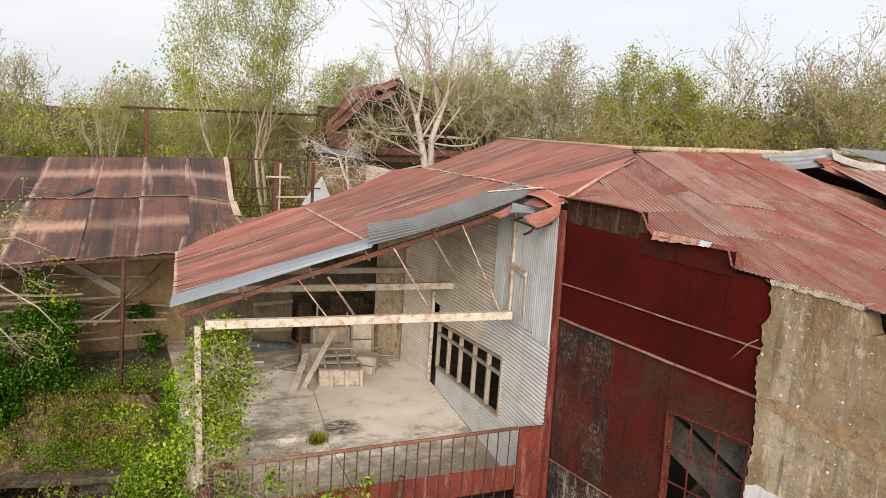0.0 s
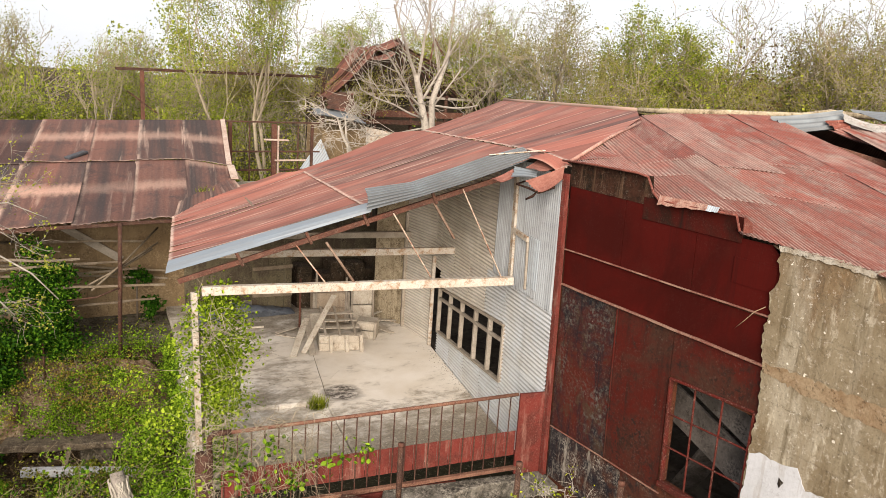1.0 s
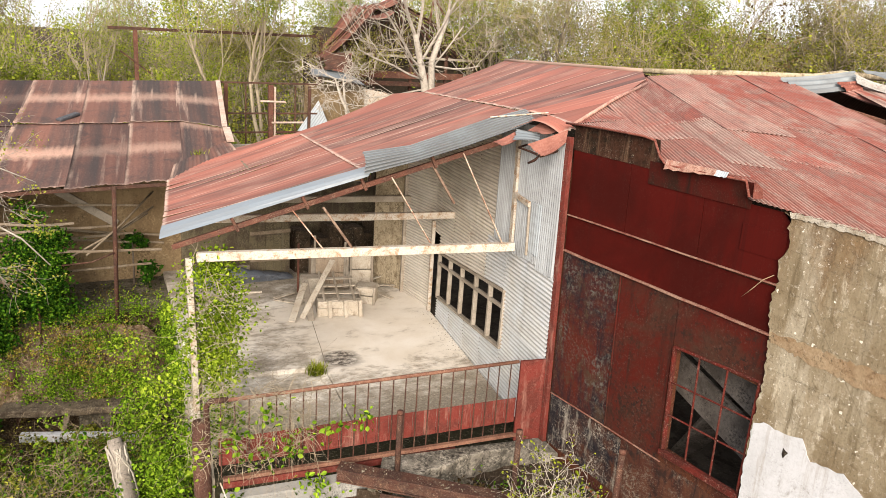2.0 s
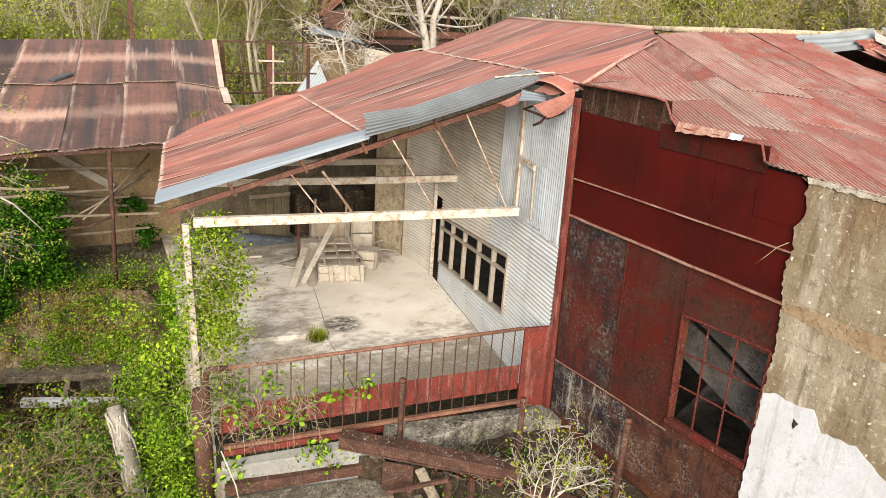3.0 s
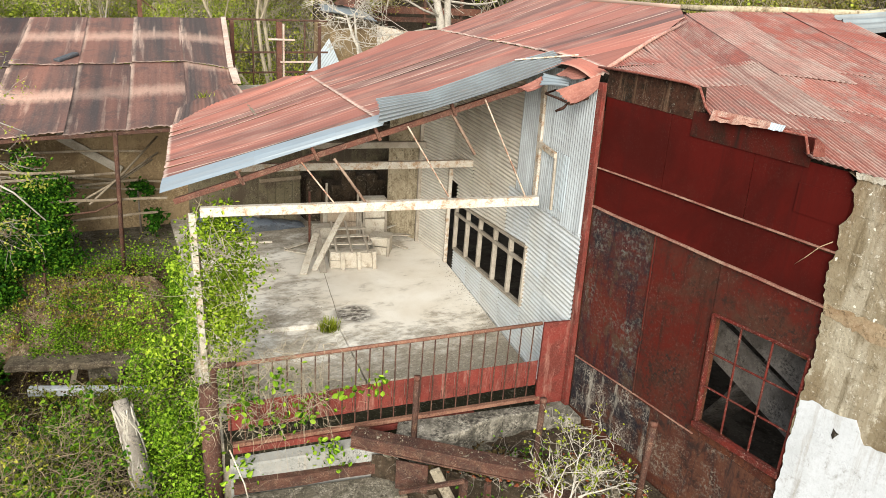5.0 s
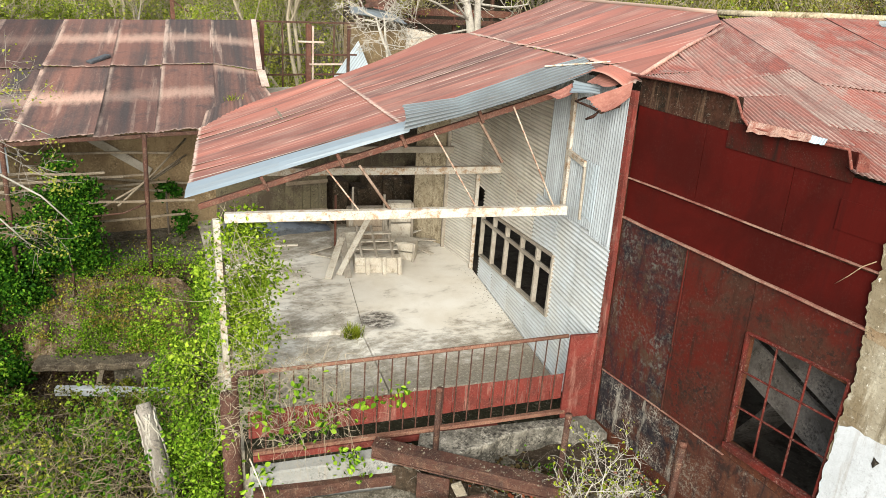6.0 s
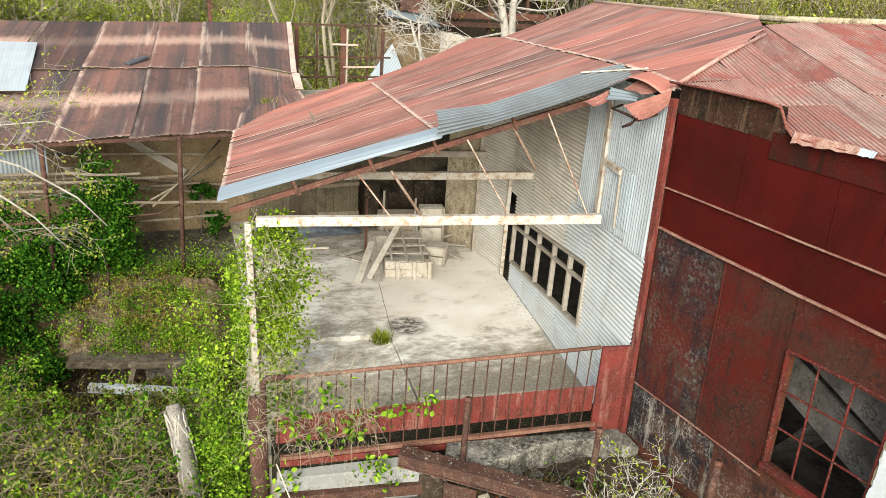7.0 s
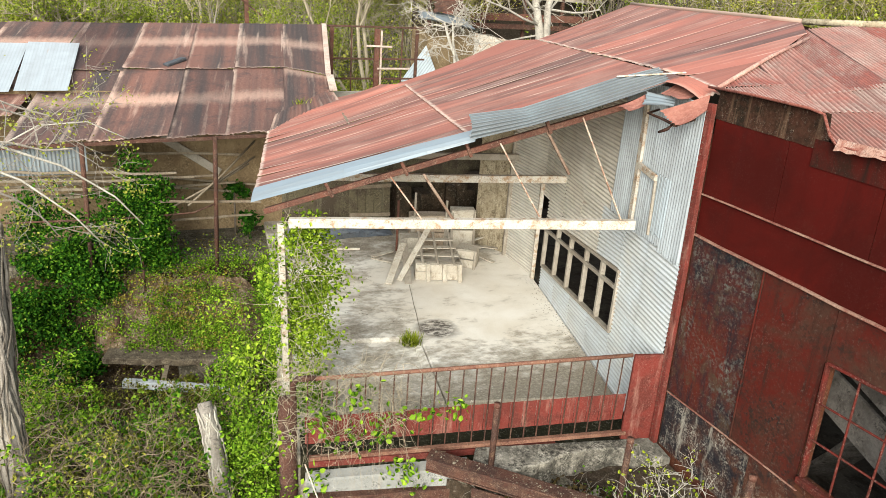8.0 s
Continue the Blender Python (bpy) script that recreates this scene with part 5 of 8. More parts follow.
for f in (0.175, 0.375, 0.545, 0.755):
    p = on_rafter(f)
    part("cleat", bar("cleat", p + Vector((-0.06, -0.03, 0.16)), p + Vector((0.05, -0.03, -0.06)), 0.05, 0.05, rust_iron, up=(0, 1, 0)), truss)

for k, (a, b) in enumerate((((-4.9, 6.05, 2.78), (0.95, 5.0, 2.80)), ((-4.6, 8.75, 2.60), (1.2, 7.68, 2.62)))):
    solid("tie_beam", bar("tie_beam", a, b, 0.12, 0.15, white_beam if k == 0 else grey_wood, wear=0.005), "pale timber tie beam across the terrace" if k == 0 else "grey timber tie beam at the back of the terrace", "beam")
for k, (p, q) in enumerate((((-5.2, 3.5, 3.33), (-4.4, 8.8, 3.0)), ((-3.9, 2.9, 3.82), (-2.9, 9.0, 3.5)), ((-2.3, 2.3, 4.4), (-1.2, 9.2, 4.0)), ((-0.8, 1.9, 4.93), (0.6, 9.4, 4.55)))):
    solid("purlin", bar("purlin", p, q, 0.06, 0.09, dark_wood), "dark timber purlin under the rusted roof", "purlin", group="purlins under the shed roof")

# bent flashing along the front edge
fl_top = [on_shed(-5.66, 3.02, 0.02), on_shed(-4.4, 2.52, 0.03), on_shed(-3.3, 2.08, 0.03), on_shed(-2.62, 1.83, 0.02)]
fl_low = [Vector((-5.70, 2.88, 3.25)), Vector((-4.43, 2.41, 3.71)), Vector((-3.3, 2.02, 4.13)), Vector((-2.66, 1.80, 4.36))]
fv, ff = [], []
for a, b in zip(fl_top, fl_low):
    m = a.lerp(b, 0.5) + Vector((-0.004, -0.012, 0))
    fv += [a + Vector((0.05, 0.16, 0.05)), a, m, b, b + Vector((0.02, 0.05, -0.005)), m + Vector((0.01, 0.02, 0)), a + Vector((0.01, 0.02, -0.01))]
flashing = thing("eave_flashing", (-4.2, 2.4, 3.6), "pale blue-grey bent zinc flashing along the roof edge", "flashing")
for i in range(3):
    piece = [v + Vector((0, -0.004 * i, 0)) for v in fv[i * 7:i * 7 + 14]]
    part("strip", mesh_of("strip", piece, [(j, j + 1, j + 8, j + 7) for j in range(6)], zinc_flash, [(0.3 * (n % 7), 1.2 * (n // 7) + 3 * i) for n in range(14)]), flashing)

loose = thing("loose_sheet", (-1.5, 1.5, 4.9), "grey corrugated sheet sagging loose from the roof edge", "roofing sheet")
lt = [Vector((-2.76, 1.86, 4.74)), Vector((-2.0, 1.72, 4.86)), Vector((-1.3, 1.62, 5.10)), Vector((-0.62, 1.52, 5.34)), Vector((-0.02, 1.35, 5.52))]
lb = [Vector((-2.78, 1.70, 4.40)), Vector((-2.0, 1.46, 4.64)), Vector((-1.25, 1.25, 4.90)), Vector((-0.55, 1.08, 5.17)), Vector((-0.05, 1.0, 5.36))]
lv, luv, lf = [], [], []
NW = 60
for i in range(17):
    t = i / 16 * 4
    k = min(3, int(t))
    a, b = lt[k].lerp(lt[k + 1], t - k), lb[k].lerp(lb[k + 1], t - k)
    for j in range(NW + 1):
        w = j / NW
        p = a.lerp(b, w) + Vector((0, -1, 0.5)).normalized() * (0.017 * math.cos(2 * math.pi * 7 * w) + 0.09 * math.sin(math.pi * w) * (1 - i / 20))
        lv.append(p)
        luv.append((w * 0.455, t * 0.8))
for i in range(16):
    for j in range(NW):
        a = i * (NW + 1) + j
        lf.append((a, a + 1, a + NW + 2, a + NW + 1))
part("sheet", mesh_of("sheet", lv, lf, zinc_loose, luv, True), loose)
part("lip", bar("lip", (-0.62, 1.50, 5.36), (0.2, 1.0, 5.50), 0.05, 0.02, white_beam), loose, "pale bent edge")

solid("bent_bracket", tube("bent_bracket", [(-0.13, 1.03, 4.97), (-0.38, 0.95, 4.93), (-0.40, 0.60, 4.915), (-0.40, 0.36, 4.885), (-0.41, 0.45, 4.80), (-0.42, 0.60, 4.73)], [0.016, 0.018, 0.022, 0.022, 0.030, 0.020], rust_dark, 4), "dark bent iron strip under the torn roof corner", "bracket")
flap_red = weathered("flap_red", (0.23, 0.096, 0.072), (0.15, 0.058, 0.044), (0.33, 0.19, 0.145), 2.2, 40, 0.8, 0.0, 0.15, speck=0.2)
scrap = (((-0.29, 0.85, 5.22), (-0.364, 0.40, 5.185), (0.123, 1.0, 5.38), (0.198, 0.50, 5.345), flap_red),
         ((-0.582, 0.45, 5.054), (-0.479, 0.15, 4.913), (-0.073, 0.12, 5.321), (-0.150, 0.05, 5.13), flap_red),
         ((-0.796, 1.1, 4.986), (-0.734, 0.9, 4.963), (-0.442, 1.0, 5.18), (-0.464, 0.9, 5.059), flap_red),
         ((-0.12, 0.26, 5.28), (0.12, 0.14, 5.34), (-0.20, 1.00, 5.36), (0.14, 0.92, 5.46), roof_red),
         ((-0.558, 0.85, 5.051), (-0.455, 0.95, 5.22), (-0.321, 0.50, 5.09), (-0.232, 0.60, 5.18), zinc_loose))
for k, (a, b, c, d, m) in enumerate(scrap):
    solid("torn_sheet", sheet("torn_sheet", a, b, c, d, m, 0.076, 0.004 if m is flap_red else 0.010, 10, sag=(0.04, 0.05, 0.02, -0.05, -0.03)[k], ragged=0.02, curl=(0.05, -0.07, 0.03, -0.06, 0.02)[k], seed=400 + k), "torn curled piece of red sheet iron" if m is flap_red else "small bright bent corrugated offcut", "roofing sheet", group="torn sheets at the roof corner")
solid("bracket", bar("bracket", (-0.43, 0.30, 4.885), (-0.02, 0.34, 4.98), 0.05, 0.05, rust_dark), "dark rusty bracket sticking out at the corner", "bracket")

# ---- front gate ----
rail_rust = weathered("rail_rust", (0.17, 0.085, 0.055), (0.11, 0.048, 0.032), (0.27, 0.17, 0.12), 3.5, 50, 0.85, 0.0, 0.3, spots=(0.42, 0.33, 0.25))
gate = thing("gate", on_gate(3, 0.1), "rust-red iron gate with bars and a sheet panel", "gate")
TOPZ = lambda t: 1.53 - 0.055 * t
BOTZ = lambda t: 0.19 - 0.046 * t
part("top_rail", tube("top_rail", [on_gate(t, TOPZ(t)) for t in (0.58, 2.0, 3.4, 4.5, 5.4)], 0.032, rail_rust, 8), gate)
part("bottom_rail", bar("bottom_rail", on_gate(0.5, BOTZ(0.5), 0.03), on_gate(5.3, BOTZ(5.3), 0.03), 0.08, 0.06, rail_rust), gate)
part("lower_strip", bar("lower_strip", on_gate(1.6, BOTZ(1.6) - 0.13, 0.02), on_gate(5.3, BOTZ(5.3) - 0.11, 0.02), 0.05, 0.10, gate_red), gate)
t = 0.72
while t < 5.35:
    part("bar", bar("bar", on_gate(t, BOTZ(t)), on_gate(t + random.uniform(-0.01, 0.01), TOPZ(t)), 0.018, 0.018, rust_dark, up=(0, 1, 0), bevel=0.004), gate)
    t += 0.2
t = 0.56
while t < 5.2:
    t1 = t + 0.2
    a, b = on_gate(t, 0, -0.025), on_gate(t1 - 0.006, 0, -0.025)
    me = sheet("panel_sheet", a + Vector((0, 0, BOTZ(t) + 0.21)), b + Vector((0, 0, BOTZ(t1) + 0.21)), a + Vector((0, 0, BOTZ(t) + 0.66)), b + Vector((0, 0, BOTZ(t1) + 0.66)), gate_red, 0.2, 0.004, 2, seed=int(t * 10))
    part("panel_sheet", me, gate)
    t = t1
end_panel = thing("gate_pier", on_gate(0.28, 0.1), "dull red sheet iron pier panel at the corner", "panel")
part("sheet", slab("sheet", [tuple(on_gate(0.02, 0, 0.0)[:2]), tuple(on_gate(0.56, 0, 0.0)[:2]), tuple(on_gate(0.56, 0, 0.05)[:2]), tuple(on_gate(0.02, 0, 0.05)[:2])], 0.05, 1.52, gate_red, 0.004), end_panel)

for (x, y, z0, z1, lean) in ((-2.79, 0.02, -0.05, 1.09, 0.0), (-1.49, -1.245, -0.08, 1.14, 0.012), (-0.65, -2.455, -0.10, 1.29, 0.03)):
    post = thing("pipe_post", (x, y, z0), "rusty iron pipe post standing on the girder edge", "post", group="pipe posts before the gate")
    part("pipe", tube("pipe", [(x - lean, y, z0), (x, y, z1)], 0.045, rust_dark, 10), post)
    part("collar", tube("collar", [(x, y, z1 - 0.05), (x, y, z1 + 0.01)], 0.05, rust_iron, 10), post)
pier = thing("pipe_pier", (-5.48, 1.13, -2.2), "thick rusty pipe pier at the end of the gate", "post")
part("pipe", tube("pipe", [(-5.46, 1.13, -2.3), (-5.48, 1.13, 0.92)], 0.13, rust_dark, 14), pier)
part("elbow", tube("elbow", [(-5.40, 1.12, 0.85), (-5.40, 1.12, 1.16), (-5.34, 1.11, 1.24), (-5.1, 1.05, 1.25)], 0.045, rust_dark, 8), pier)

# ---- ledges and scrap below the gate ----
wall_retaining = solid("wall_retaining", slab("wall_retaining", [tuple(on_gate(2.95, 0, 0.0)[:2]), tuple(on_gate(5.35, 0, 0.0)[:2]), tuple(on_gate(5.35, 0, 0.16)[:2]), tuple(on_gate(2.95, 0, 0.22)[:2])], -2.2, [-0.16, -0.28, -0.34, -0.22], concrete_grey, 0.02), "stained pale grey concrete wall under the gate", "wall", kind="structure")
solid("concrete_ledge", slab("concrete_ledge", [(-2.86, 0.34), (-5.3, 0.85), (-5.25, 0.25), (-3.0, -0.18)], -2.2, [-0.74, -0.76, -0.82, -0.80], concrete_dark, 0.04), "grey broken concrete ledge below the gate", "ledge")
solid("rusty_channel", bar("rusty_channel", (-2.75, 0.33, -0.60), (-5.25, 0.84, -0.64), 0.14, 0.18, rust_dark, wear=0.012), "rusty steel channel lying along the ledge", "steel beam")
scrap_orange = weathered("scrap_orange", (0.22, 0.055, 0.022), (0.13, 0.035, 0.018), (0.06, 0.04, 0.02), 4.0, 40)


def flake_data(n, p, q, up, width=0.10):
    """Small crumbs lying along a line."""
    r = random.Random(9)
    v, f = [], []
    for i in range(n):
        c = p.lerp(q, r.random()) + Vector((r.uniform(-width, width), r.uniform(-width, width), up))
        s_ = r.uniform(0.006, 0.022)
        b_ = len(v)
        v += [c + Vector((math.cos(a) * s_ * r.uniform(0.6, 1.3), math.sin(a) * s_ * r.uniform(0.6, 1.3), -0.01)) for a in (0, 1.3, 2.6, 3.8, 5.0)] + [c + Vector((0, 0, s_ * 0.5))]
        f += [(b_ + k, b_ + (k + 1) % 5, b_ + 5) for k in range(5)]
    return v, f


girder = thing("edge_girder", (-2.4, -0.4, -0.3), "rusty steel box girder spanning the edge of the pit", "steel beam")
G_A, G_B = Vector((-3.585, 0.45, -0.01)), Vector((-1.40, -1.31, -0.13))
part("web", bar("web", G_A + Vector((0, 0, 0.03)), G_B + Vector((0, 0, 0.03)), 0.18, 0.19, rust_dark, wear=0.006), girder)
part("flange", bar("flange", G_A + Vector((0, 0, 0.125)), G_B + Vector((0, 0, 0.125)), 0.26, 0.03, rust_dark, wear=0.006), girder)
part("flange", bar("flange", G_A + Vector((0, 0, -0.075)), G_B + Vector((0, 0, -0.075)), 0.23, 0.025, rust_dark, wear=0.006), girder)
tagged(part("scale", mesh_of("scale", *flake_data(170, G_A, G_B, 0.145), concrete_old), girder, "pale dirt crumbs on the top"), kind="stuff")
solid("edge_beam", bar("edge_beam", (-1.36, -1.38, -0.36), (-0.42, -2.62, -0.42), 0.20, 0.22, rust_dark, wear=0.012), "dark rusty beam continuing the edge of the pit", "steel beam")
solid("angle_iron", bar("angle_iron", (-3.13, -0.27, -0.60), (-2.41, -0.86, -0.20), 0.06, 0.06, rust_dark, wear=0.004), "short rusty angle iron propped in the pit", "steel beam")
solid("prop", bar("prop", (-2.36, -0.78, -1.7), (-2.36, -0.78, -0.27), 0.10, 0.08, rust_dark, up=(0, 1, 0)), "rusty prop under the girder", "post", group="props under the girder")
solid("prop", bar("prop", (-2.06, -0.98, -1.7), (-2.08, -0.98, -0.27), 0.08, 0.08, rust_dark, up=(0, 1, 0)), "thin rusty prop under the girder", "post", group="props under the girder")
solid("prop", bar("prop", (-3.0, -0.15, -2.0), (-3.0, -0.12, -0.80), 0.12, 0.10, dark_wood, up=(0, 1, 0), wear=0.006), "rotten prop at the end of the ledge", "post", group="props under the girder")
solid("rust_plate", bar("rust_plate", (-3.08, -0.02, -0.48), (-2.70, -0.32, -0.48), 0.03, 0.5, rust_dark, wear=0.01), "rusty plate hanging under the girder", "steel plate")
solid("leaning_slab", bar("leaning_slab", (-2.72, -0.52, -0.14), (-2.42, -0.78, -0.86), 0.16, 0.05, concrete_old, up=(-0.6, -0.75, 0.2), bevel=0.015), "pale concrete slab leaning in the pit", "slab")
solid("scrap_plate", bar("scrap_plate", (-2.22, -0.33, -0.16), (-1.88, -0.50, -0.20), 0.22, 0.02, scrap_orange, wear=0.02), "orange rusted scrap plate among the rubble", "scrap")
solid("stick", tube("stick", [(-5.33, 0.62, 0.18), (-5.16, 0.55, -0.40), (-5.10, 0.5, -0.8)], 0.011, white_beam, 6), "thin white stick leaning by the pipe pier", "stick")
rng = random.Random(31)
for k in range(44):
    inside = k < 26
    f, o = rng.random(), rng.uniform(0.12, 0.75) if inside else rng.uniform(-1.1, -0.3)
    x, y = -3.2 + 2.75 * f + 0.634 * o, 0.2 - 2.4 * f + 0.773 * o
    z = -0.40 if inside else float(ground_z(np.array([x]), np.array([y]))[0])
    r_ = rng.uniform(0.05, 0.17) if inside else rng.uniform(0.08, 0.24)
    ring = [(x + r_ * rng.uniform(0.7, 1.2) * math.cos(a), y + r_ * rng.uniform(0.7, 1.2) * math.sin(a)) for a in (math.pi / 3 * i for i in range(6))]
    solid("rubble_stone", slab("rubble_stone", ring, z - 0.1, [z + rng.uniform(0.03, 0.16) for _ in ring], rng.choice((concrete_old, concrete_dark, concrete_dark)), 0.015), "broken mossy concrete lump in the pit", "rubble", group="rubble in the pit")
for k in range(10):
    x, y = rng.uniform(-3.0, -0.6), rng.uniform(-2.4, -0.5)
    z = float(ground_z(np.array([x]), np.array([y]))[0]) + 0.12
    a = rng.uniform(0, 3.1)
    l = rng.uniform(0.3, 0.7)
    solid("rotten_board", bar("rotten_board", (x - l * math.cos(a), y - l * math.sin(a), z), (x + l * math.cos(a), y + l * math.sin(a), z + rng.uniform(-0.05, 0.1)), 0.12, 0.03, dark_wood, wear=0.006), "rotten brown board among the rubble", "plank", group="rotten boards in the pit")

# ---- timber post with vines at the end of the truss ----
vine_post = thing("timber_post", (-5.3, 2.72, -0.2), "peeling white timber post overgrown by vines", "post")
part("post", bar("post", (-5.22, 2.74, -0.4), (-5.30, 2.70, 2.95), 0.095, 0.10, white_beam, up=(0, 1, 0), wear=0.006), vine_post)
part("post_back", bar("post_back", (-5.13, 2.86, -0.4), (-5.24, 2.84, 2.3), 0.10, 0.10, dark_wood, up=(0, 1, 0)), vine_post, "dark second post")

verge_wood = weathered("verge_wood", (0.34, 0.25, 0.20), (0.42, 0.34, 0.28), (0.20, 0.10, 0.07), 2.5)
# ---- long shed on the far side of the yard ----
yard_shed = thing("yard_shed", (-6, 12, 0), "long open shed with dark rusted roof and brown back wall", "shed")


def shed2(x, y, up=0.0):
    return Vector((x, y, 3.016 + 0.036 * (x + 4.56) + 0.2595 * (y - 9.0) + up))


cols = [(-13.6, -12.6), (-11.6, -10.6), (-9.9, -8.7), (-8.35, -7.1), (-6.77, -5.67), (-5.56, -4.40), (-4.25, -3.13), (-2.65, -1.83)]
for k, ((b0, t0), (b1, t1)) in enumerate(zip(cols, cols[1:])):
    last = k == len(cols) - 2
    yb = [9.0, 9.0]
    if last:
        yb = [9.75, 11.1]
    if k < 2:
        yb = [10.3, 10.3]
    m0, m1 = (12.75, 12.65) if not last else (12.8, 12.05)
    f0, f1 = (m0 - yb[0]) / (16.05 - yb[0]), (m1 - yb[1]) / (16.05 - yb[1])
    x0m, x1m = b0 + (t0 - b0) * f0, b1 + (t1 - b1) * f1
    up = 0.012 * (k % 2)
    part("roof_sheet", sheet("roof_sheet", shed2(b0, yb[0], up), shed2(b1 + 0.03, yb[1], up), shed2(x0m, m0, up), shed2(x1m + 0.03, m1, up), roof_dark, 0.15, 0.003, 8, sag=0.07, ragged=0.04, seed=500 + k, curl=-0.06), yard_shed)
    part("roof_sheet", sheet("roof_sheet", shed2(x0m, m0 - 0.1, up + 0.03), shed2(x1m + 0.03, m1 - 0.1, up + 0.03), shed2(t0, 16.05, up + 0.03), shed2(t1 + 0.03, 16.05, up + 0.03), roof_dark, 0.15, 0.003, 8, sag=0.04, ragged=0.03, seed=520 + k, curl=0.03), yard_shed)
# small connecting slope down to the terrace roof
part("roof_sheet", sheet("roof_sheet", (-4.62, 8.7, 3.02), (-2.62, 10.2, 3.50), (-4.3, 9.8, 3.27), (-2.62, 11.3, 3.67), roof_dark, 0.15, 0.006, 4, seed=545), yard_shed)
for (y0, z0, y1, z1, x0, x1) in ((16.05, 0, 12.2, 0, -1.75, -2.55),):
    part("verge_board", bar("verge_board", shed2(-1.80, 16.05, 0.05), shed2(-2.52, 12.1, 0.05), 0.15, 0.03, verge_wood), yard_shed, "pale warped verge board")
    part("verge_board", bar("verge_board", shed2(-2.50, 12.0, 0.06), shed2(-2.62, 11.0, 0.06), 0.2, 0.03, verge_wood), yard_shed)
for x0, x1 in ((-11.6, -10.02), (-9.98, -8.82)):
    part("new_sheet", sheet("new_sheet", shed2(x0 + 0.05, 11.3, 0.10), shed2(x1 + 0.0, 11.25, 0.10), shed2(x0 + 0.05, 14.35, 0.10), shed2(x1 + 0.1, 14.25, 0.10), new_zinc, 0.2, 0.0015, 3, seed=int(-x0 * 10)), yard_shed, "bright white-grey new sheet")
part("back_wall", mesh_of("back_wall", *box_data((-13.5, 11.5, -0.4), (-3.9, 11.75, 3.5)), plaster_brown), yard_shed, "brown plastered wall")
part("floor_slab", mesh_of("floor_slab", *box_data((-13.5, 9.6, -0.6), (-4.4, 11.5, -0.12)), concrete_dark), yard_shed)
for x, lean in ((-5.75, 0.10), (-8.45, 0.08), (-11.4, 0.0)):
    part("post", tube("post", [(x - lean, 9.05, -0.8), (x - lean * 0.4, 9.05, 1.3), (x, 9.0, 2.95 + 0.036 * (x + 4.56))], 0.05, rust_dark, 8), yard_shed, "rusty pipe post")
part("eave_beam", bar("eave_beam", (-13.5, 9.02, 2.58), (-4.6, 9.05, 2.92), 0.07, 0.08, rust_dark, wear=0.01), yard_shed)
part("brace", bar("brace", (-6.87, 11.42, 2.40), (-5.5, 11.42, 1.45), 0.05, 0.20, grey_wood), yard_shed)
rail_wood = weathered("rail_wood", (0.175, 0.140, 0.098), (0.125, 0.098, 0.068), (0.24, 0.20, 0.15), 3.0, 60, 0.9, 0.0, 0.4)
rail_rows = [((-13, 9.1, 2.30), (-6.6, 9.3, 2.02), dark_wood), ((-13, 9.15, 2.05), (-6.8, 9.3, 1.88), rail_wood), ((-7.0, 11.3, 1.42), (-4.4, 11.2, 1.12), rail_wood), ((-7.0, 11.2, 1.20), (-4.4, 11.1, 0.95), dark_wood), ((-13, 9.3, 1.75), (-7.0, 9.35, 1.70), dark_wood), ((-13, 9.5, 1.45), (-7.4, 9.5, 1.5), rail_wood), ((-7.2, 9.1, 1.42), (-4.75, 9.2, 1.30), dark_wood),
             ((-12, 9.6, 1.95), (-6.2, 9.9, 1.78), dark_wood), ((-11, 9.8, 1.62), (-5.6, 10.4, 1.66), dark_wood), ((-10, 10.2, 1.30), (-5.2, 10.8, 1.36), dark_wood), ((-9, 10.5, 2.25), (-5.0, 10.9, 2.05), dark_wood), ((-8.6, 9.4, 0.85), (-4.9, 9.9, 0.75), dark_wood)]
for a, b, m in rail_rows:
    part("rail", bar("rail", a, b, 0.035, 0.055, m, wear=0.02), yard_shed, "weathered timber rail")
for a, b in (((-6.75, 9.2, 1.25), (-4.75, 10.3, 2.12)), ((-6.85, 9.25, 1.18), (-4.9, 10.2, 1.98)), ((-6.4, 9.1, 1.3), (-4.7, 10.6, 2.45))):
    part("pole", tube("pole", [a, mix2(mix2(a, b, 0.5), (0, 0, -20), 0.002), b], 0.026, rail_wood, 6), yard_shed, "thin leaning pole")
part("pipe_rail", tube("pipe_rail", [(-10.5, 9.0, 1.12), (-7.6, 9.0, 1.10), (-6.3, 9.0, 1.16), (-5.8, 9.02, 1.35)], 0.022, rust_dark, 6), yard_shed, "thin dark pipe rail")
part("rail_post", tube("rail_post", [(-7.45, 9.0, -0.8), (-7.45, 9.0, 1.1)], 0.025, rust_dark, 6), yard_shed)
for k in range(4):
    x0 = -13.0 + 1.15 * k
    part("cladding_sheet", sheet("cladding_sheet", (x0, 9.3, 2.05), (x0 + 1.15, 9.3, 2.05), (x0, 9.32, 2.75), (x0 + 1.15, 9.32, 2.75), zinc_grey, 0.076, 0.01, 2, seed=560 + k), yard_shed)
for (x, y, z) in ((-6.4, 13.0, 4.0),):
    solid("rubber_scrap", bar("rubber_scrap", shed2(-6.65, 12.8, 0.07), shed2(-6.15, 13.15, 0.10), 0.22, 0.08, rubber_black, wear=0.02, bevel=0.02), "black crumpled rubber scrap lying on the dark roof", "scrap")

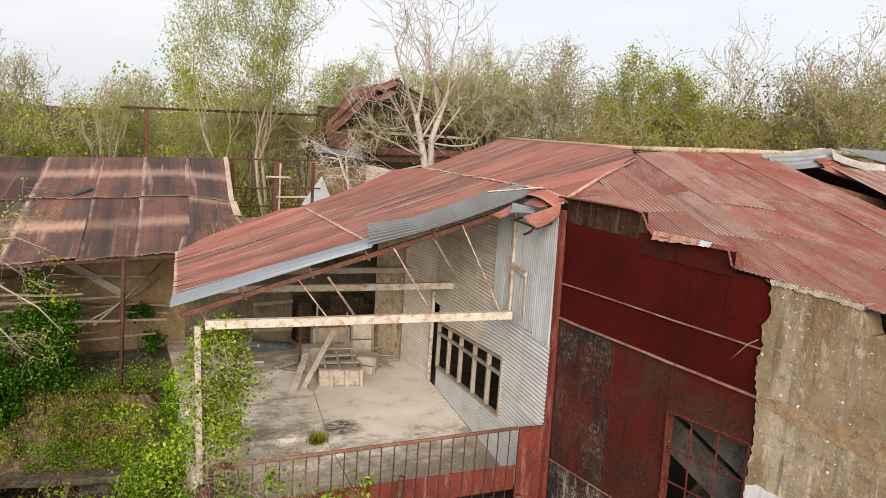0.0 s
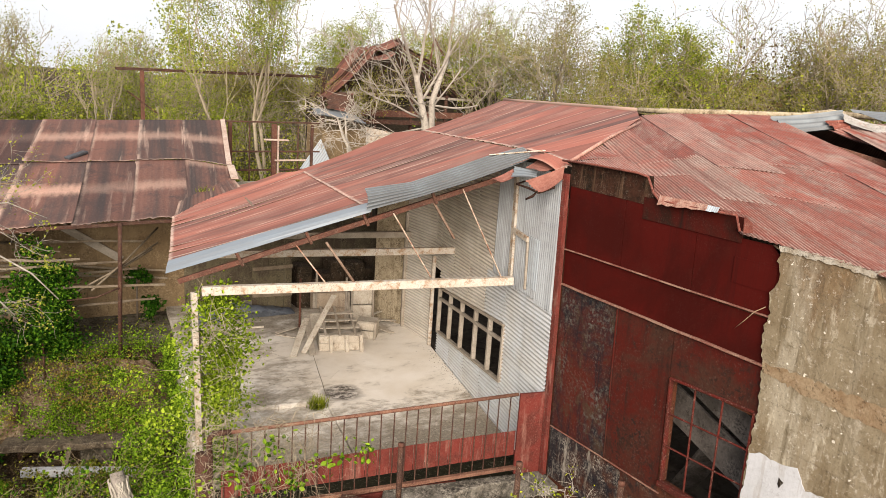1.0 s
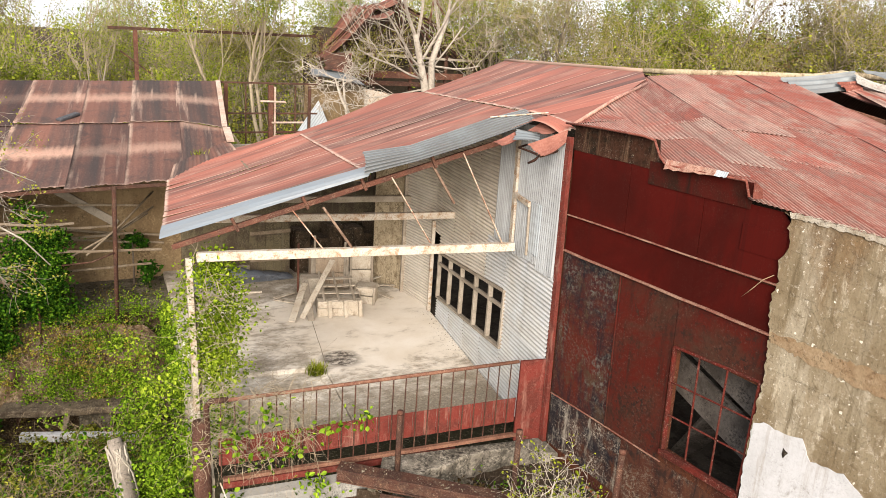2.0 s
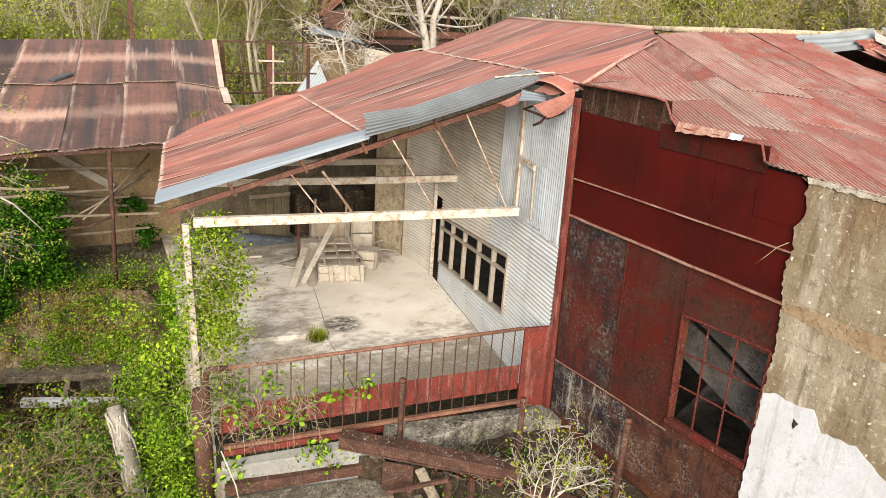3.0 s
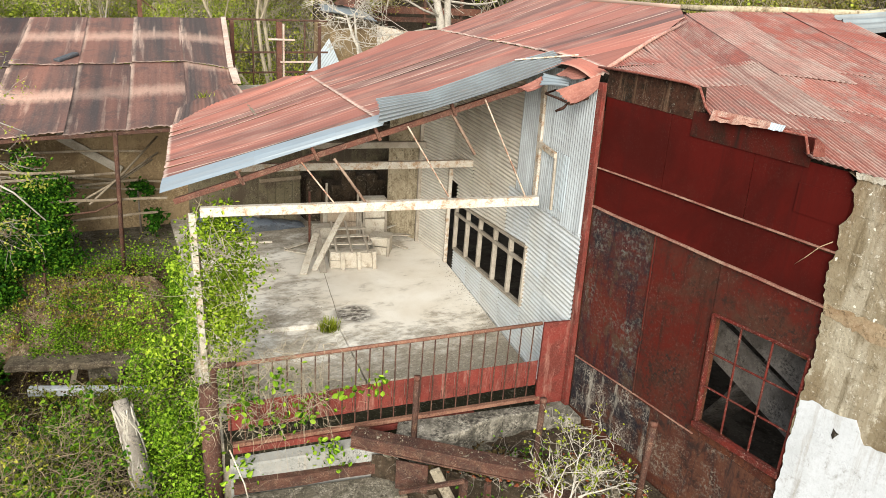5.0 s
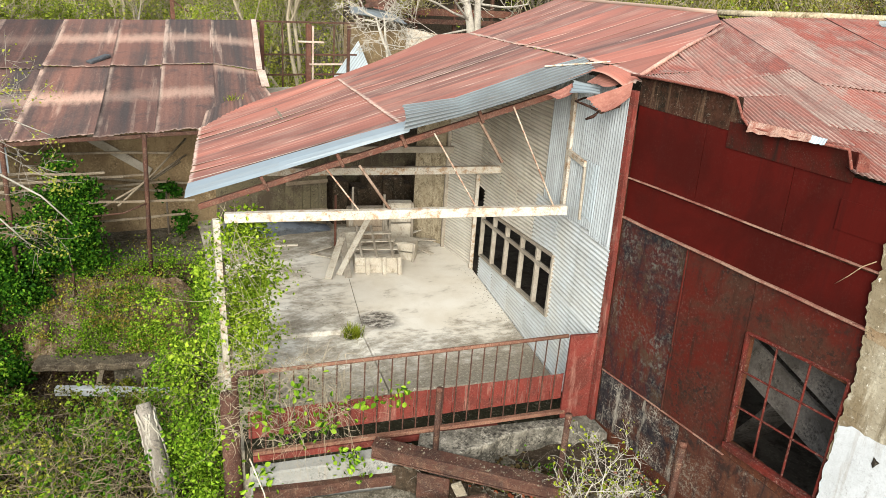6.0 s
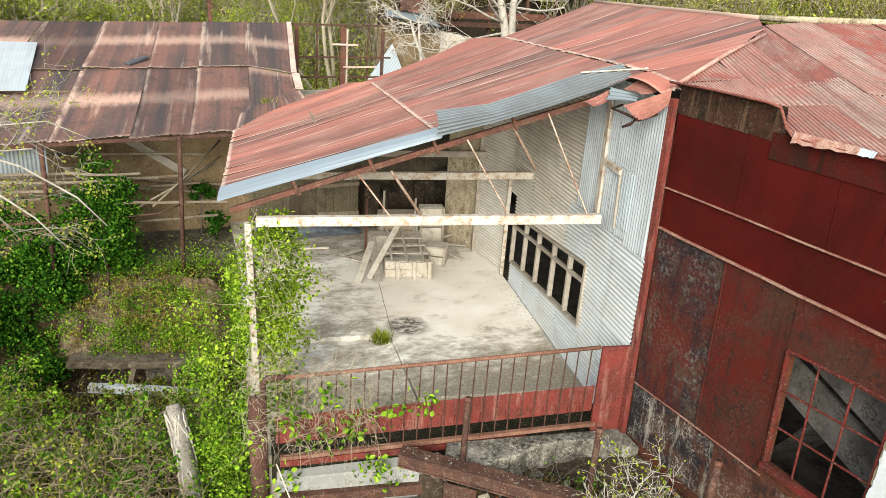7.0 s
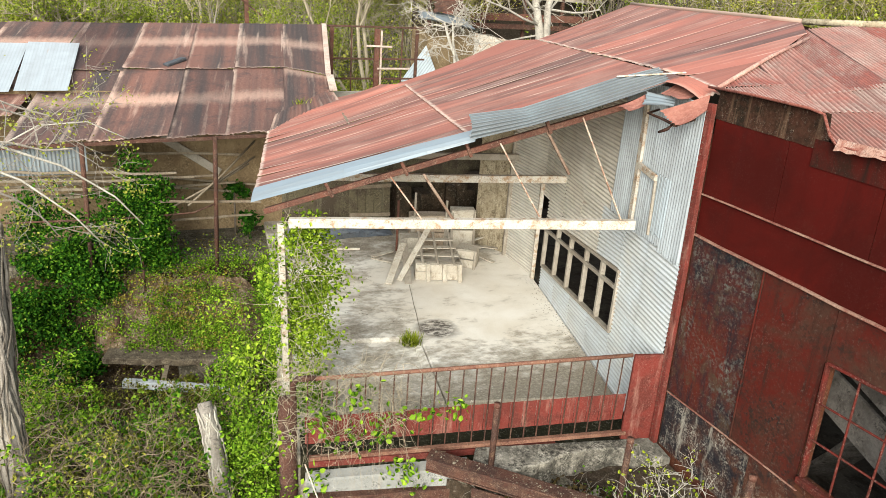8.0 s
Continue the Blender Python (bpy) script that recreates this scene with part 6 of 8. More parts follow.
# ---- bare steel frame beyond the shed ----
frame_ = thing("steel_frame", (0, 16.3, 0), "rusty open steel frame with timber post, overgrown behind", "frame")
for x, w, m in ((-1.52, 0.12, rust_iron), (0.02, 0.17, rust_iron), (1.42, 0.10, rust_dark), (0.9, 0.05, rust_dark), (-0.85, 0.05, rust_dark)):
    part("post", bar("post", (x, 16.3, -0.3), (x + 0.03, 16.3, 4.9), w, w * 0.8, m, up=(0, 1, 0)), frame_)
part("post_board", bar("post_board", (0.16, 16.22, 2.2), (0.18, 16.22, 4.85), 0.06, 0.04, verge_wood, up=(0, 1, 0)), frame_, "pale board on the post")
for z, m in ((4.93, rust_dark), (3.9, rust_dark), (3.25, rust_dark)):
    part("rail", bar("rail", (-1.7, 16.3, z), (1.75, 16.3, z + 0.05), 0.05, 0.06, m), frame_)
part("rail", bar("rail", (0.05, 16.2, 3.62), (1.2, 16.2, 3.64), 0.04, 0.06, verge_wood), frame_, "pale cross board")
part("rail", bar("rail", (-0.35, 16.2, 4.35), (0.55, 16.2, 4.34), 0.04, 0.06, verge_wood), frame_, "pale cross board")
part("rail", bar("rail", (-2.6, 15.0, 2.9), (1.2, 15.2, 3.02), 0.12, 0.16, grey_wood), frame_)

# ---- crates and boards on the terrace ----
def leg_crate(x, y, w, d, h, turn):
    """A long crate on its side: planked top, board front and square legs standing out before it."""
    c, s_ = math.cos(turn), math.sin(turn)

    def g(a, b, e):
        return Vector((x + a * c - b * s_, y + a * s_ + b * c, e))
    ob = thing("pallet_crate", (x, y, 0), "pale wooden pallet crate with slatted top on square legs", "crate", group="old crates on the terrace")
    for k in range(4):
        b = -d / 2 + d * (k + 0.5) / 4
        part("slat", bar("slat", g(-w / 2 + 0.03 * k, b, h + 0.10 * k), g(w / 2 - 0.05 * k, b, h + 0.11 * k), d / 4 * 0.74, 0.022, crate_wood, wear=0.006), ob)
    for e, hh in ((h * 0.29, h * 0.50), (h * 0.77, h * 0.43)):
        part("board", bar("board", g(-w / 2, -d / 2, e), g(w / 2, -d / 2, e), 0.022, hh, crate_wood, wear=0.005), ob)
        part("board", bar("board", g(w / 2, -d / 2, e), g(w / 2, d / 2, e), 0.022, hh, crate_wood, wear=0.005), ob)
        part("board", bar("board", g(-w / 2, -d / 2, e), g(-w / 2, d / 2, e), 0.022, hh, crate_wood, wear=0.005), ob)
    for a in (-0.22, 0.14, 0.48):
        part("leg", bar("leg", g(a * w, -d / 2 - 0.05, 0.0), g(a * w - 0.03, -d / 2 - 0.05, h + 0.04), 0.09, 0.07, crate_wood, up=(0, 1, 0), wear=0.004), ob)
    for a in (-0.35, -0.02, 0.34):
        part("runner", bar("runner", g(a * w, -d / 2, h - 0.01), g(a * w - 0.08, d / 2 + 0.1, h + 0.42), 0.055, 0.05, grey_wood, wear=0.006), ob)
    return ob


def panel_crate(name, x, y, w, d, h, turn, label, lean=0.0, wood=None):
    """A closed plywood crate with corner battens, boards uneven."""
    c, s_ = math.cos(turn), math.sin(turn)

    def g(a, b, e):
        return Vector((x + a * c - (b + lean * e) * s_, y + a * s_ + (b + lean * e) * c, e))
    ob = thing(name, (x, y, 0), label, "crate", group="old crates on the terrace")
    for b in (-d / 2, d / 2):
        for k in range(2):
            part("board", bar("board", g(-w / 2, b, h * (0.25 + 0.5 * k)), g(w / 2, b, h * (0.25 + 0.5 * k)), 0.02, h * 0.48, wood or crate_wood, wear=0.004), ob)
    for a in (-w / 2, w / 2):
        part("board", bar("board", g(a, -d / 2, h / 2), g(a, d / 2, h / 2), 0.02, h * 0.97, wood or crate_wood, wear=0.004), ob)
        part("batten", bar("batten", g(a * 0.94, -d / 2 - 0.025, 0), g(a * 0.94, -d / 2 - 0.025, h + 0.02), 0.07, 0.03, grey_wood, up=(0, 1, 0)), ob)
    part("lid", bar("lid", g(-w / 2, 0, h), g(w / 2, 0, h), d, 0.022, wood or crate_wood, wear=0.004), ob)
    return ob


ply_brown = weathered("ply_brown", (0.30, 0.235, 0.17), (0.37, 0.305, 0.23), (0.17, 0.125, 0.088), 2.5, 50, 0.9, 0.0, 0.3, streak=(0.20, 0.145, 0.10), run=0.6)
leg_crate(-0.98, 7.08, 1.05, 0.95, 0.40, -0.28)
panel_crate("plank_crate", -1.22, 8.30, 0.55, 0.4, 0.52, -0.20, "dusty low wooden crate stacked beside the pallet crate")
panel_crate("tall_crate", 0.28, 8.62, 0.62, 0.3, 1.02, -0.22, "tall pale plywood crate at the back of the heap", 0.12)
panel_crate("tall_crate", -0.55, 8.90, 1.0, 0.4, 0.86, -0.18, "low brownish plywood crate at the back of the heap", 0.0, ply_brown)
panel_crate("plywood_box", -0.08, 7.42, 0.52, 0.45, 0.42, -0.60, "small pale plywood box tipped beside the crates", 0.25)
solid("leaning_plank", bar("leaning_plank", (-2.02, 6.75, 0.03), (-0.95, 7.6, 1.15), 0.15, 0.03, crate_wood, wear=0.006), "pale plank leaning on the pallet crate", "plank", group="loose planks on the terrace")
solid("leaning_plank", bar("leaning_plank", (-2.32, 6.62, 0.03), (-1.62, 7.75, 0.55), 0.17, 0.03, crate_wood, wear=0.006), "wide grey plank leaning on the pallet crate", "plank", group="loose planks on the terrace")
solid("leaning_plank", bar("leaning_plank", (-1.86, 6.55, 0.03), (-1.56, 7.9, 0.60), 0.16, 0.03, grey_wood, wear=0.006), "grey plank propped on the pallet crate", "plank", group="loose planks on the terrace")
for a, b in (((-2.22, 8.26, 0.03), (-1.72, 7.68, 0.05)), ((-2.24, 8.22, 0.07), (-1.66, 8.49, 0.08)), ((0.40, 7.95, 0.06), (0.66, 7.36, 0.03)), ((0.6, 8.5, 0.05), (1.15, 8.15, 0.08)), ((0.3, 8.35, 0.04), (1.0, 8.45, 0.04)), ((0.55, 8.8, 0.06), (1.1, 8.6, 0.30))):
    solid("loose_plank", bar("loose_plank", a, b, 0.14, 0.025, crate_wood, wear=0.006), "grey-brown loose plank lying on the terrace floor", "plank", group="loose planks on the terrace")
for (x, y, h, m) in ((-1.48, 8.66, 1.35, rust_iron), (-1.0, 8.75, 1.5, grey_wood), (-0.2, 8.6, 1.3, grey_wood)):
    solid("stake", bar("stake", (x, y, 0), (x, y, h), 0.05, 0.05, m, up=(0, 1, 0)), "thin upright stake among the crates", "stake", group="stakes among the crates")

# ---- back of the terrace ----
# brown boards; the dark openings at the terrace's back are in their colour
dark_back_wood = weathered("dark_back_wood", (0.060, 0.046, 0.032), (0.10, 0.085, 0.052), (0.026, 0.020, 0.015), 1.6, 40, 0.92, 0.0, 0.4, streak=(0.12, 0.105, 0.070), run=0.5)
wall_back = solid("wall_back", mesh_of("wall_back", *box_data((-3.9, 11.45, -0.2), (2.0, 11.62, 2.35)), dark_back_wood), "dark brown boarded wall behind the terrace", "wall", kind="structure")
solid("pillar", slab("pillar", [(0.75, 8.9), (1.25, 7.95), (1.75, 8.1), (1.6, 9.4)], -0.1, 3.9, plaster_tan, 0.02), "stained tan plaster pillar by the corrugated wall", "pillar")
door_1 = thing("door_panel", (-1.8, 10.1, 0), "grey weathered boarded door panel leaning at the back", "door")
for k in range(5):
    x = -2.36 + 0.226 * k
    part("board", bar("board", (x + 0.1, 10.1, -0.02), (x + 0.1, 10.12, 1.60 - 0.01 * (k % 2)), 0.215, 0.03, dark_back_wood, up=(0, 1, 0)), door_1)
part("ledger", bar("ledger", (-2.36, 10.07, 0.55), (-1.24, 10.07, 0.52), 0.03, 0.10, dark_wood), door_1)
part("ledger", bar("ledger", (-2.36, 10.07, 1.30), (-1.24, 10.07, 1.33), 0.03, 0.10, dark_wood), door_1)
rng = random.Random(12)
for k in range(9):
    x = -1.0 + 0.33 * k
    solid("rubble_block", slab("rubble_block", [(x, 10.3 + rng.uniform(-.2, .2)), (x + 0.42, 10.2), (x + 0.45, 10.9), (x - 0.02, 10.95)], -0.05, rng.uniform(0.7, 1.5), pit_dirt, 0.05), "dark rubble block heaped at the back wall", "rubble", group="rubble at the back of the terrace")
tarp_v, tarp_f = [], []
TARP = ((0.22, 0.0), (0.05, 0.42), (0.0, 0.58), (0.10, 0.74), (0.30, 0.95), (0.52, 1.0), (0.75, 0.86), (0.95, 0.6), (1.0, 0.0))
for dy_, dz_ in TARP:
    for j in range(25):
        u = j / 24
        high = 0.54 * (1 - u) ** 0.75 + 0.06
        fold = 0.025 * math.sin(11 * u + 6 * dy_) + 0.015 * math.sin(27 * u - 9 * dy_)
        tarp_v.append((-3.95 + 2.72 * u, 9.52 - 0.02 * j / 24 + 0.75 * dy_ * (1 - 0.55 * u) + 0.28 * u + fold, max(0.0, high * dz_ + (fold if dz_ else 0.0))))
for i in range(len(TARP) - 1):
    for j in range(24):
        b = i * 25 + j
        tarp_f.append((b, b + 1, b + 26, b + 25))
solid("tarp_sheet", mesh_of("tarp_sheet", tarp_v, tarp_f, tarp_black, smooth=True), "blue-grey dusty tarp draped over a low tapering heap", "tarp")
solid("loose_batten", bar("loose_batten", (-3.3, 9.05, 0.03), (-2.37, 8.91, 0.03), 0.06, 0.05, crate_wood), "thin pale batten lying before the tarp", "plank")

# ---- sunken yard ----
ledge_concrete = weathered("ledge_concrete", (0.085, 0.066, 0.044), (0.050, 0.038, 0.026), (0.16, 0.13, 0.092), 2.4, 25, 0.95, 0.0, 0.7, flakes=(0.22, 0.18, 0.125), streak=(0.035, 0.026, 0.018))
solid("concrete_block", slab("concrete_block", [(-6.86, 7.45), (-6.20, 7.22), (-6.12, 7.55), (-6.80, 7.80)], -2.5, -1.78, concrete_dark, 0.03), "grey stained concrete block under the ledge", "block")
solid("prop", bar("prop", (-7.25, 7.30, -2.4), (-7.05, 7.25, -1.62), 0.10, 0.10, dark_wood, up=(0, 1, 0), wear=0.008), "rotten brown prop under the concrete ledge", "post")
solid("concrete_ledge", slab("concrete_ledge", broken([(-8.35, 7.46), (-7.2, 7.12), (-6.3, 6.86), (-5.68, 6.66)], 0.12, 0.04, 21) + [(-5.55, 7.12), (-8.25, 7.92)], -1.66, -1.50, ledge_concrete, 0.025), "dark stained concrete ledge at the foot of the bank", "ledge")
solid("timber_beam", bar("timber_beam", (-7.98, 7.35, -2.10), (-5.55, 6.40, -2.12), 0.16, 0.17, white_wash, wear=0.008), "whitish peeling beam lying across the sunken yard", "beam")
solid("stub_post", tube("stub_post", [(-5.70, 6.95, -2.4), (-5.72, 6.95, -1.2)], 0.06, rust_dark, 8), "short dark post stub with a pale top", "post")
solid("stub_post", tube("stub_post", [(-8.0, 8.2, -2.4), (-8.05, 8.2, -0.9)], 0.06, rust_dark, 8), "short dark post stub against the bank", "post")

floor_debris = thing("floor_debris", (0.3, 3.5, 0), "small chips and dirt crumbs scattered on the terrace floor", "debris", kind="stuff")
r3 = random.Random(77)


def crumbs(n, where, s0, s1):
    v, f = [], []
    for _ in range(n):
        x, y, z = where()
        q = r3.uniform(s0, s1)
        b_ = len(v)
        v += [(x + math.cos(a) * q * r3.uniform(0.6, 1.3), y + math.sin(a) * q * r3.uniform(0.6, 1.3), z) for a in (0, 1.3, 2.6, 3.8, 5.0)] + [(x, y, z + q * r3.uniform(0.4, 0.9))]
        f += [(b_ + k, b_ + (k + 1) % 5, b_ + 5) for k in range(5)]
    return v, f


def at_foot():
    p = on_wall(r3.uniform(1.4, 6.3), 0.0, abs(r3.gauss(0.06, 0.18)))
    return p.x, p.y, 0.0


def at_front():
    x = r3.uniform(-2.6, 0.1)
    return x, 1.45 - 0.2 * x + abs(r3.gauss(0.0, 0.9)), 0.0


def at_left():
    return r3.uniform(-4.3, -2.5), r3.uniform(4.7, 8.5), 0.0


tagged(part("dark_crumb", mesh_of("dark_crumb", *crumbs(300, at_foot, 0.004, 0.014), concrete_old), floor_debris), kind="stuff")
tagged(part("pale_crumb", mesh_of("pale_crumb", *crumbs(300, at_front, 0.006, 0.018), concrete_floor), floor_debris), kind="stuff")
tagged(part("brown_crumb", mesh_of("brown_crumb", *crumbs(150, at_left, 0.006, 0.016), concrete_old), floor_debris), kind="stuff")


def in_pit():
    f_, o_ = r3.random(), r3.uniform(0.05, 1.0)
    x, y = -3.0 + 2.7 * f_ + 0.634 * o_, 0.05 - 2.4 * f_ + 0.773 * o_
    return min(x, -0.08), y, -0.40 + 0.28 * max(0.0, (min(x, -0.08) + 1.0))


pit_debris = thing("pit_debris", (-1.5, -0.8, -0.4), "broken concrete chips and rust flakes in the pit", "debris", kind="stuff")
tagged(part("grey_chip", mesh_of("grey_chip", *crumbs(420, in_pit, 0.012, 0.05), concrete_dark), pit_debris), kind="stuff")
tagged(part("pale_chip", mesh_of("pale_chip", *crumbs(160, in_pit, 0.010, 0.035), concrete_old), pit_debris), kind="stuff")
tagged(part("rust_chip", mesh_of("rust_chip", *crumbs(160, in_pit, 0.012, 0.045), scrap_orange), pit_debris), kind="stuff")

# bare earth and stones in the face of the bank
bank_soil = weathered("bank_soil", (0.115, 0.074, 0.040), (0.052, 0.034, 0.020), (0.23, 0.165, 0.10), 2.2, 16, 0.97, 0.0, 1.0, at_c=0.56, flakes=(0.30, 0.25, 0.18))
bv, bf = [], []
for j in range(15):
    for i in range(41):
        x, v = -8.75 + 3.85 * i / 40, j / 14
        n1 = noise.noise(Vector((x * 1.7, v * 2.3, 4.0))) * 0.34 + noise.noise(Vector((x * 6, v * 6, 1.0))) * 0.12
        drop = max(0.0, -8.35 - x) * (1.6 + 1.6 * v) + max(0.0, x + 5.25) * 1.2
        bv.append((x, 7.55 - 0.26 * (x + 7) + 1.75 * v ** 1.2 + n1 * (0.3 + 0.7 * v), -1.66 + 1.25 * v + 0.6 * n1 * (0.3 + v * (1 - v)) - drop))
for j in range(14):
    for i in range(40):
        b = j * 41 + i
        bf.append((b, b + 1, b + 42, b + 41))
solid("bank", mesh_of("bank", bv, bf, bank_soil, smooth=True), "brown eroded earth bank with stones and roots", "bank", kind="structure")

# ---- plants: generators ----
def limb_quads(segs, sides=4):
    """Tapered limbs as prisms: rows of x0 y0 z0 x1 y1 z1 r0 r1."""
    s = np.asarray(segs, dtype=np.float64)
    p, q, r0, r1 = s[:, :3], s[:, 3:6], s[:, 6], s[:, 7]
    d = q - p
    d /= np.maximum(np.linalg.norm(d, axis=1, keepdims=True), 1e-9)
    ref = np.where(np.abs(d[:, 2:3]) > 0.9, np.array([[1.0, 0, 0]]), np.array([[0, 0, 1.0]]))
    a = np.cross(d, ref)
    a /= np.linalg.norm(a, axis=1, keepdims=True)
    b = np.cross(d, a)
    out_ = []
    for k in range(sides):
        t0, t1 = 2 * math.pi * k / sides, 2 * math.pi * (k + 1) / sides
        u0, u1 = a * math.cos(t0) + b * math.sin(t0), a * math.cos(t1) + b * math.sin(t1)
        out_.append(np.stack([p + u0 * r0[:, None], p + u1 * r0[:, None], q + u1 * r1[:, None], q + u0 * r1[:, None]], 1))
    return np.concatenate(out_)


def leaf_quads(rng, centres, size, spread=0.35, flat=0.0):
    """A lozenge leaf at every centre, turned at random; flat leans them towards level."""
    c = np.asarray(centres, dtype=np.float64)
    n = len(c)
    nrm = rng.normal(size=(n, 3))
    nrm[:, 2] += flat * 2.5
    nrm /= np.linalg.norm(nrm, axis=1, keepdims=True)
    a = np.cross(nrm, rng.normal(size=(n, 3)))
    a /= np.linalg.norm(a, axis=1, keepdims=True)
    b = np.cross(nrm, a)
    s = size * (1 + spread * rng.uniform(-1, 1, n))[:, None]
    k = nrm * s * 0.12
    return np.stack([c - a * s * 0.5, c - b * s * 0.38 + k, c + a * s * 0.55, c + b * s * 0.38 + k], 1)


def broad_leaves(rng, centres, size, spread=0.4):
    """Rounded leaves, folded along the middle: two pieces each."""
    c = np.asarray(centres, dtype=np.float64)
    n = len(c)
    nrm = rng.normal(size=(n, 3))
    nrm[:, 2] += 0.7
    nrm[:, 1] -= 0.4
    nrm /= np.linalg.norm(nrm, axis=1, keepdims=True)
    a = np.cross(nrm, rng.normal(size=(n, 3)))
    a /= np.linalg.norm(a, axis=1, keepdims=True)
    b = np.cross(nrm, a)
    s = size * (1 + spread * rng.uniform(-1, 1, n))[:, None]
    out_ = []
    for sg_ in (-1, 1):
        side = b * sg_ * s * 0.36 + nrm * s * 0.10
        out_.append(np.stack([c - a * s * 0.5, c - a * s * 0.18 + side, c + a * s * 0.24 + side * 0.85, c + a * s * 0.58], 1))
    return np.concatenate(out_)


def grow(rng, p, d, length, r, level, levels, kids, segs, tips, wander=0.22, rise=0.10, open_=0.75, thin=0.006):
    """One limb and all that springs from it."""
    n = 4 if level < levels else 2
    p, d = np.array(p, float), np.array(d, float)
    pts = [p]
    r1 = r * (0.55 if level else 0.5)
    for i in range(n):
        d = d + rng.normal(size=3) * wander
        d[2] += rise
        d /= np.linalg.norm(d)
        q = p + d * length / n
        a, b = r + (r1 - r) * i / n, r + (r1 - r) * (i + 1) / n
        segs.append((*p, *q, a, b))
        p = q
        pts.append(p)
    if level >= levels:
        tips.append(p)
        tips.append((pts[0] + p) / 2)
        return
    for k in range(kids[level]):
        f = 0.35 + 0.65 * (k + rng.uniform(0, 1)) / kids[level]
        i = min(n - 1, int(f * n))
        at = pts[i] + (pts[i + 1] - pts[i]) * (f * n - i)
        side = rng.normal(size=3)
        side -= d * side.dot(d)
        side /= np.linalg.norm(side) + 1e-9
        e = d * (1 - open_ * 0.55) + side * open_
        grow(rng, at, e / np.linalg.norm(e), length * rng.uniform(0.48, 0.75), max(r1 * rng.uniform(0.5, 0.8), thin), level + 1, levels, kids, segs, tips, wander * 1.1, rise, open_, thin)
    if level:
        tips.append(p)


def tree(name, x, y, z, height, radius, seed, label, leaves=2500, leaf=0.13, material=None, bark=None, kids=(6, 5, 4, 3), levels=4, trunks=1, fluff=0.35, lean=(0, 0), rise=0.10, open_=0.75, clear=0.3, category="tree", thin=0.011, twig=None):
    rng = np.random.default_rng(seed)
    ob = thing(name, (x, y, z), label, category)
    segs, tips = [], []
    for k in range(trunks):
        d = np.array([lean[0] + rng.normal() * 0.10 * (trunks > 1) * 2, lean[1] + rng.normal() * 0.10 * (trunks > 1) * 2, 1.0])
        base = np.array([x + rng.normal() * 0.15 * (trunks > 1), y + rng.normal() * 0.15 * (trunks > 1), z - 0.1])
        d /= np.linalg.norm(d)
        top_ = base + d * height * clear
        segs.append((*base, *top_, radius * 1.25, radius))
        grow(rng, top_, d, height * (1 - clear) * 0.62, radius, 0, levels, kids, segs, tips, rise=rise, open_=open_, thin=thin)
    segs = np.array(segs)
    thick = segs[:, 6] > 0.035
    trunk = part("trunk", quad_mesh("trunk", limb_quads(segs[thick], 6), bark or bark_grey), ob)
    tagged(part("twig_mass", quad_mesh("twig_mass", limb_quads(segs[~thick], 3), twig or bark or bark_grey), trunk), kind="stuff")
    if leaves:
        tips = np.array(tips)
        weight = rng.random(len(tips)) ** 3 + 0.03
        pick = tips[rng.choice(len(tips), leaves, p=weight / weight.sum())]
        # leave some limbs nearly bare, so that the crown has gaps
        part("crown", quad_mesh("crown", leaf_quads(rng, pick + rng.normal(size=pick.shape) * fluff, leaf), material or leaf_olive), ob)
    return ob


def scatter_ground(rng, n, x0, x1, y0, y1, up=0.05, thick=0.25, keep=None):
    x, y = rng.uniform(x0, x1, n), rng.uniform(y0, y1, n)
    if keep is not None:
        m = keep(x, y)
        x, y = x[m], y[m]
    return np.stack([x, y, ground_z(x, y) + up + rng.exponential(thick, len(x))], 1)


def blob(rng, n, centre, size, lumps=14, hollow=0.5, tight=0.22):
    """Points for a bush: many lumps in an ellipsoid, denser at the outside."""
    c = rng.normal(size=(lumps, 3))
    c /= np.linalg.norm(c, axis=1, keepdims=True)
    c *= rng.uniform(hollow, 1.0, (lumps, 1))
    w = rng.integers(0, lumps, n)
    p = c[w] + rng.normal(size=(n, 3)) * tight
    return np.array(centre) + p * np.array(size)


def stems(rng, n, at, reach, r=0.012, droop=0.0, parts=5):
    """Thin wandering stems from points, as limb rows."""
    rows = []
    for k in range(n):
        p, d, L = at(rng)
        p, d = np.array(p, float), np.array(d, float)
        L = L * rng.uniform(0.6, 1.3)
        for i in range(parts):
            d = d + rng.normal(size=3) * 0.35
            d[2] -= droop
            d /= np.linalg.norm(d)
            q = p + d * L / parts
            rows.append((*p, *q, r * (1 - 0.16 * i), r * (1 - 0.16 * (i + 1))))
            p = q
    return rows


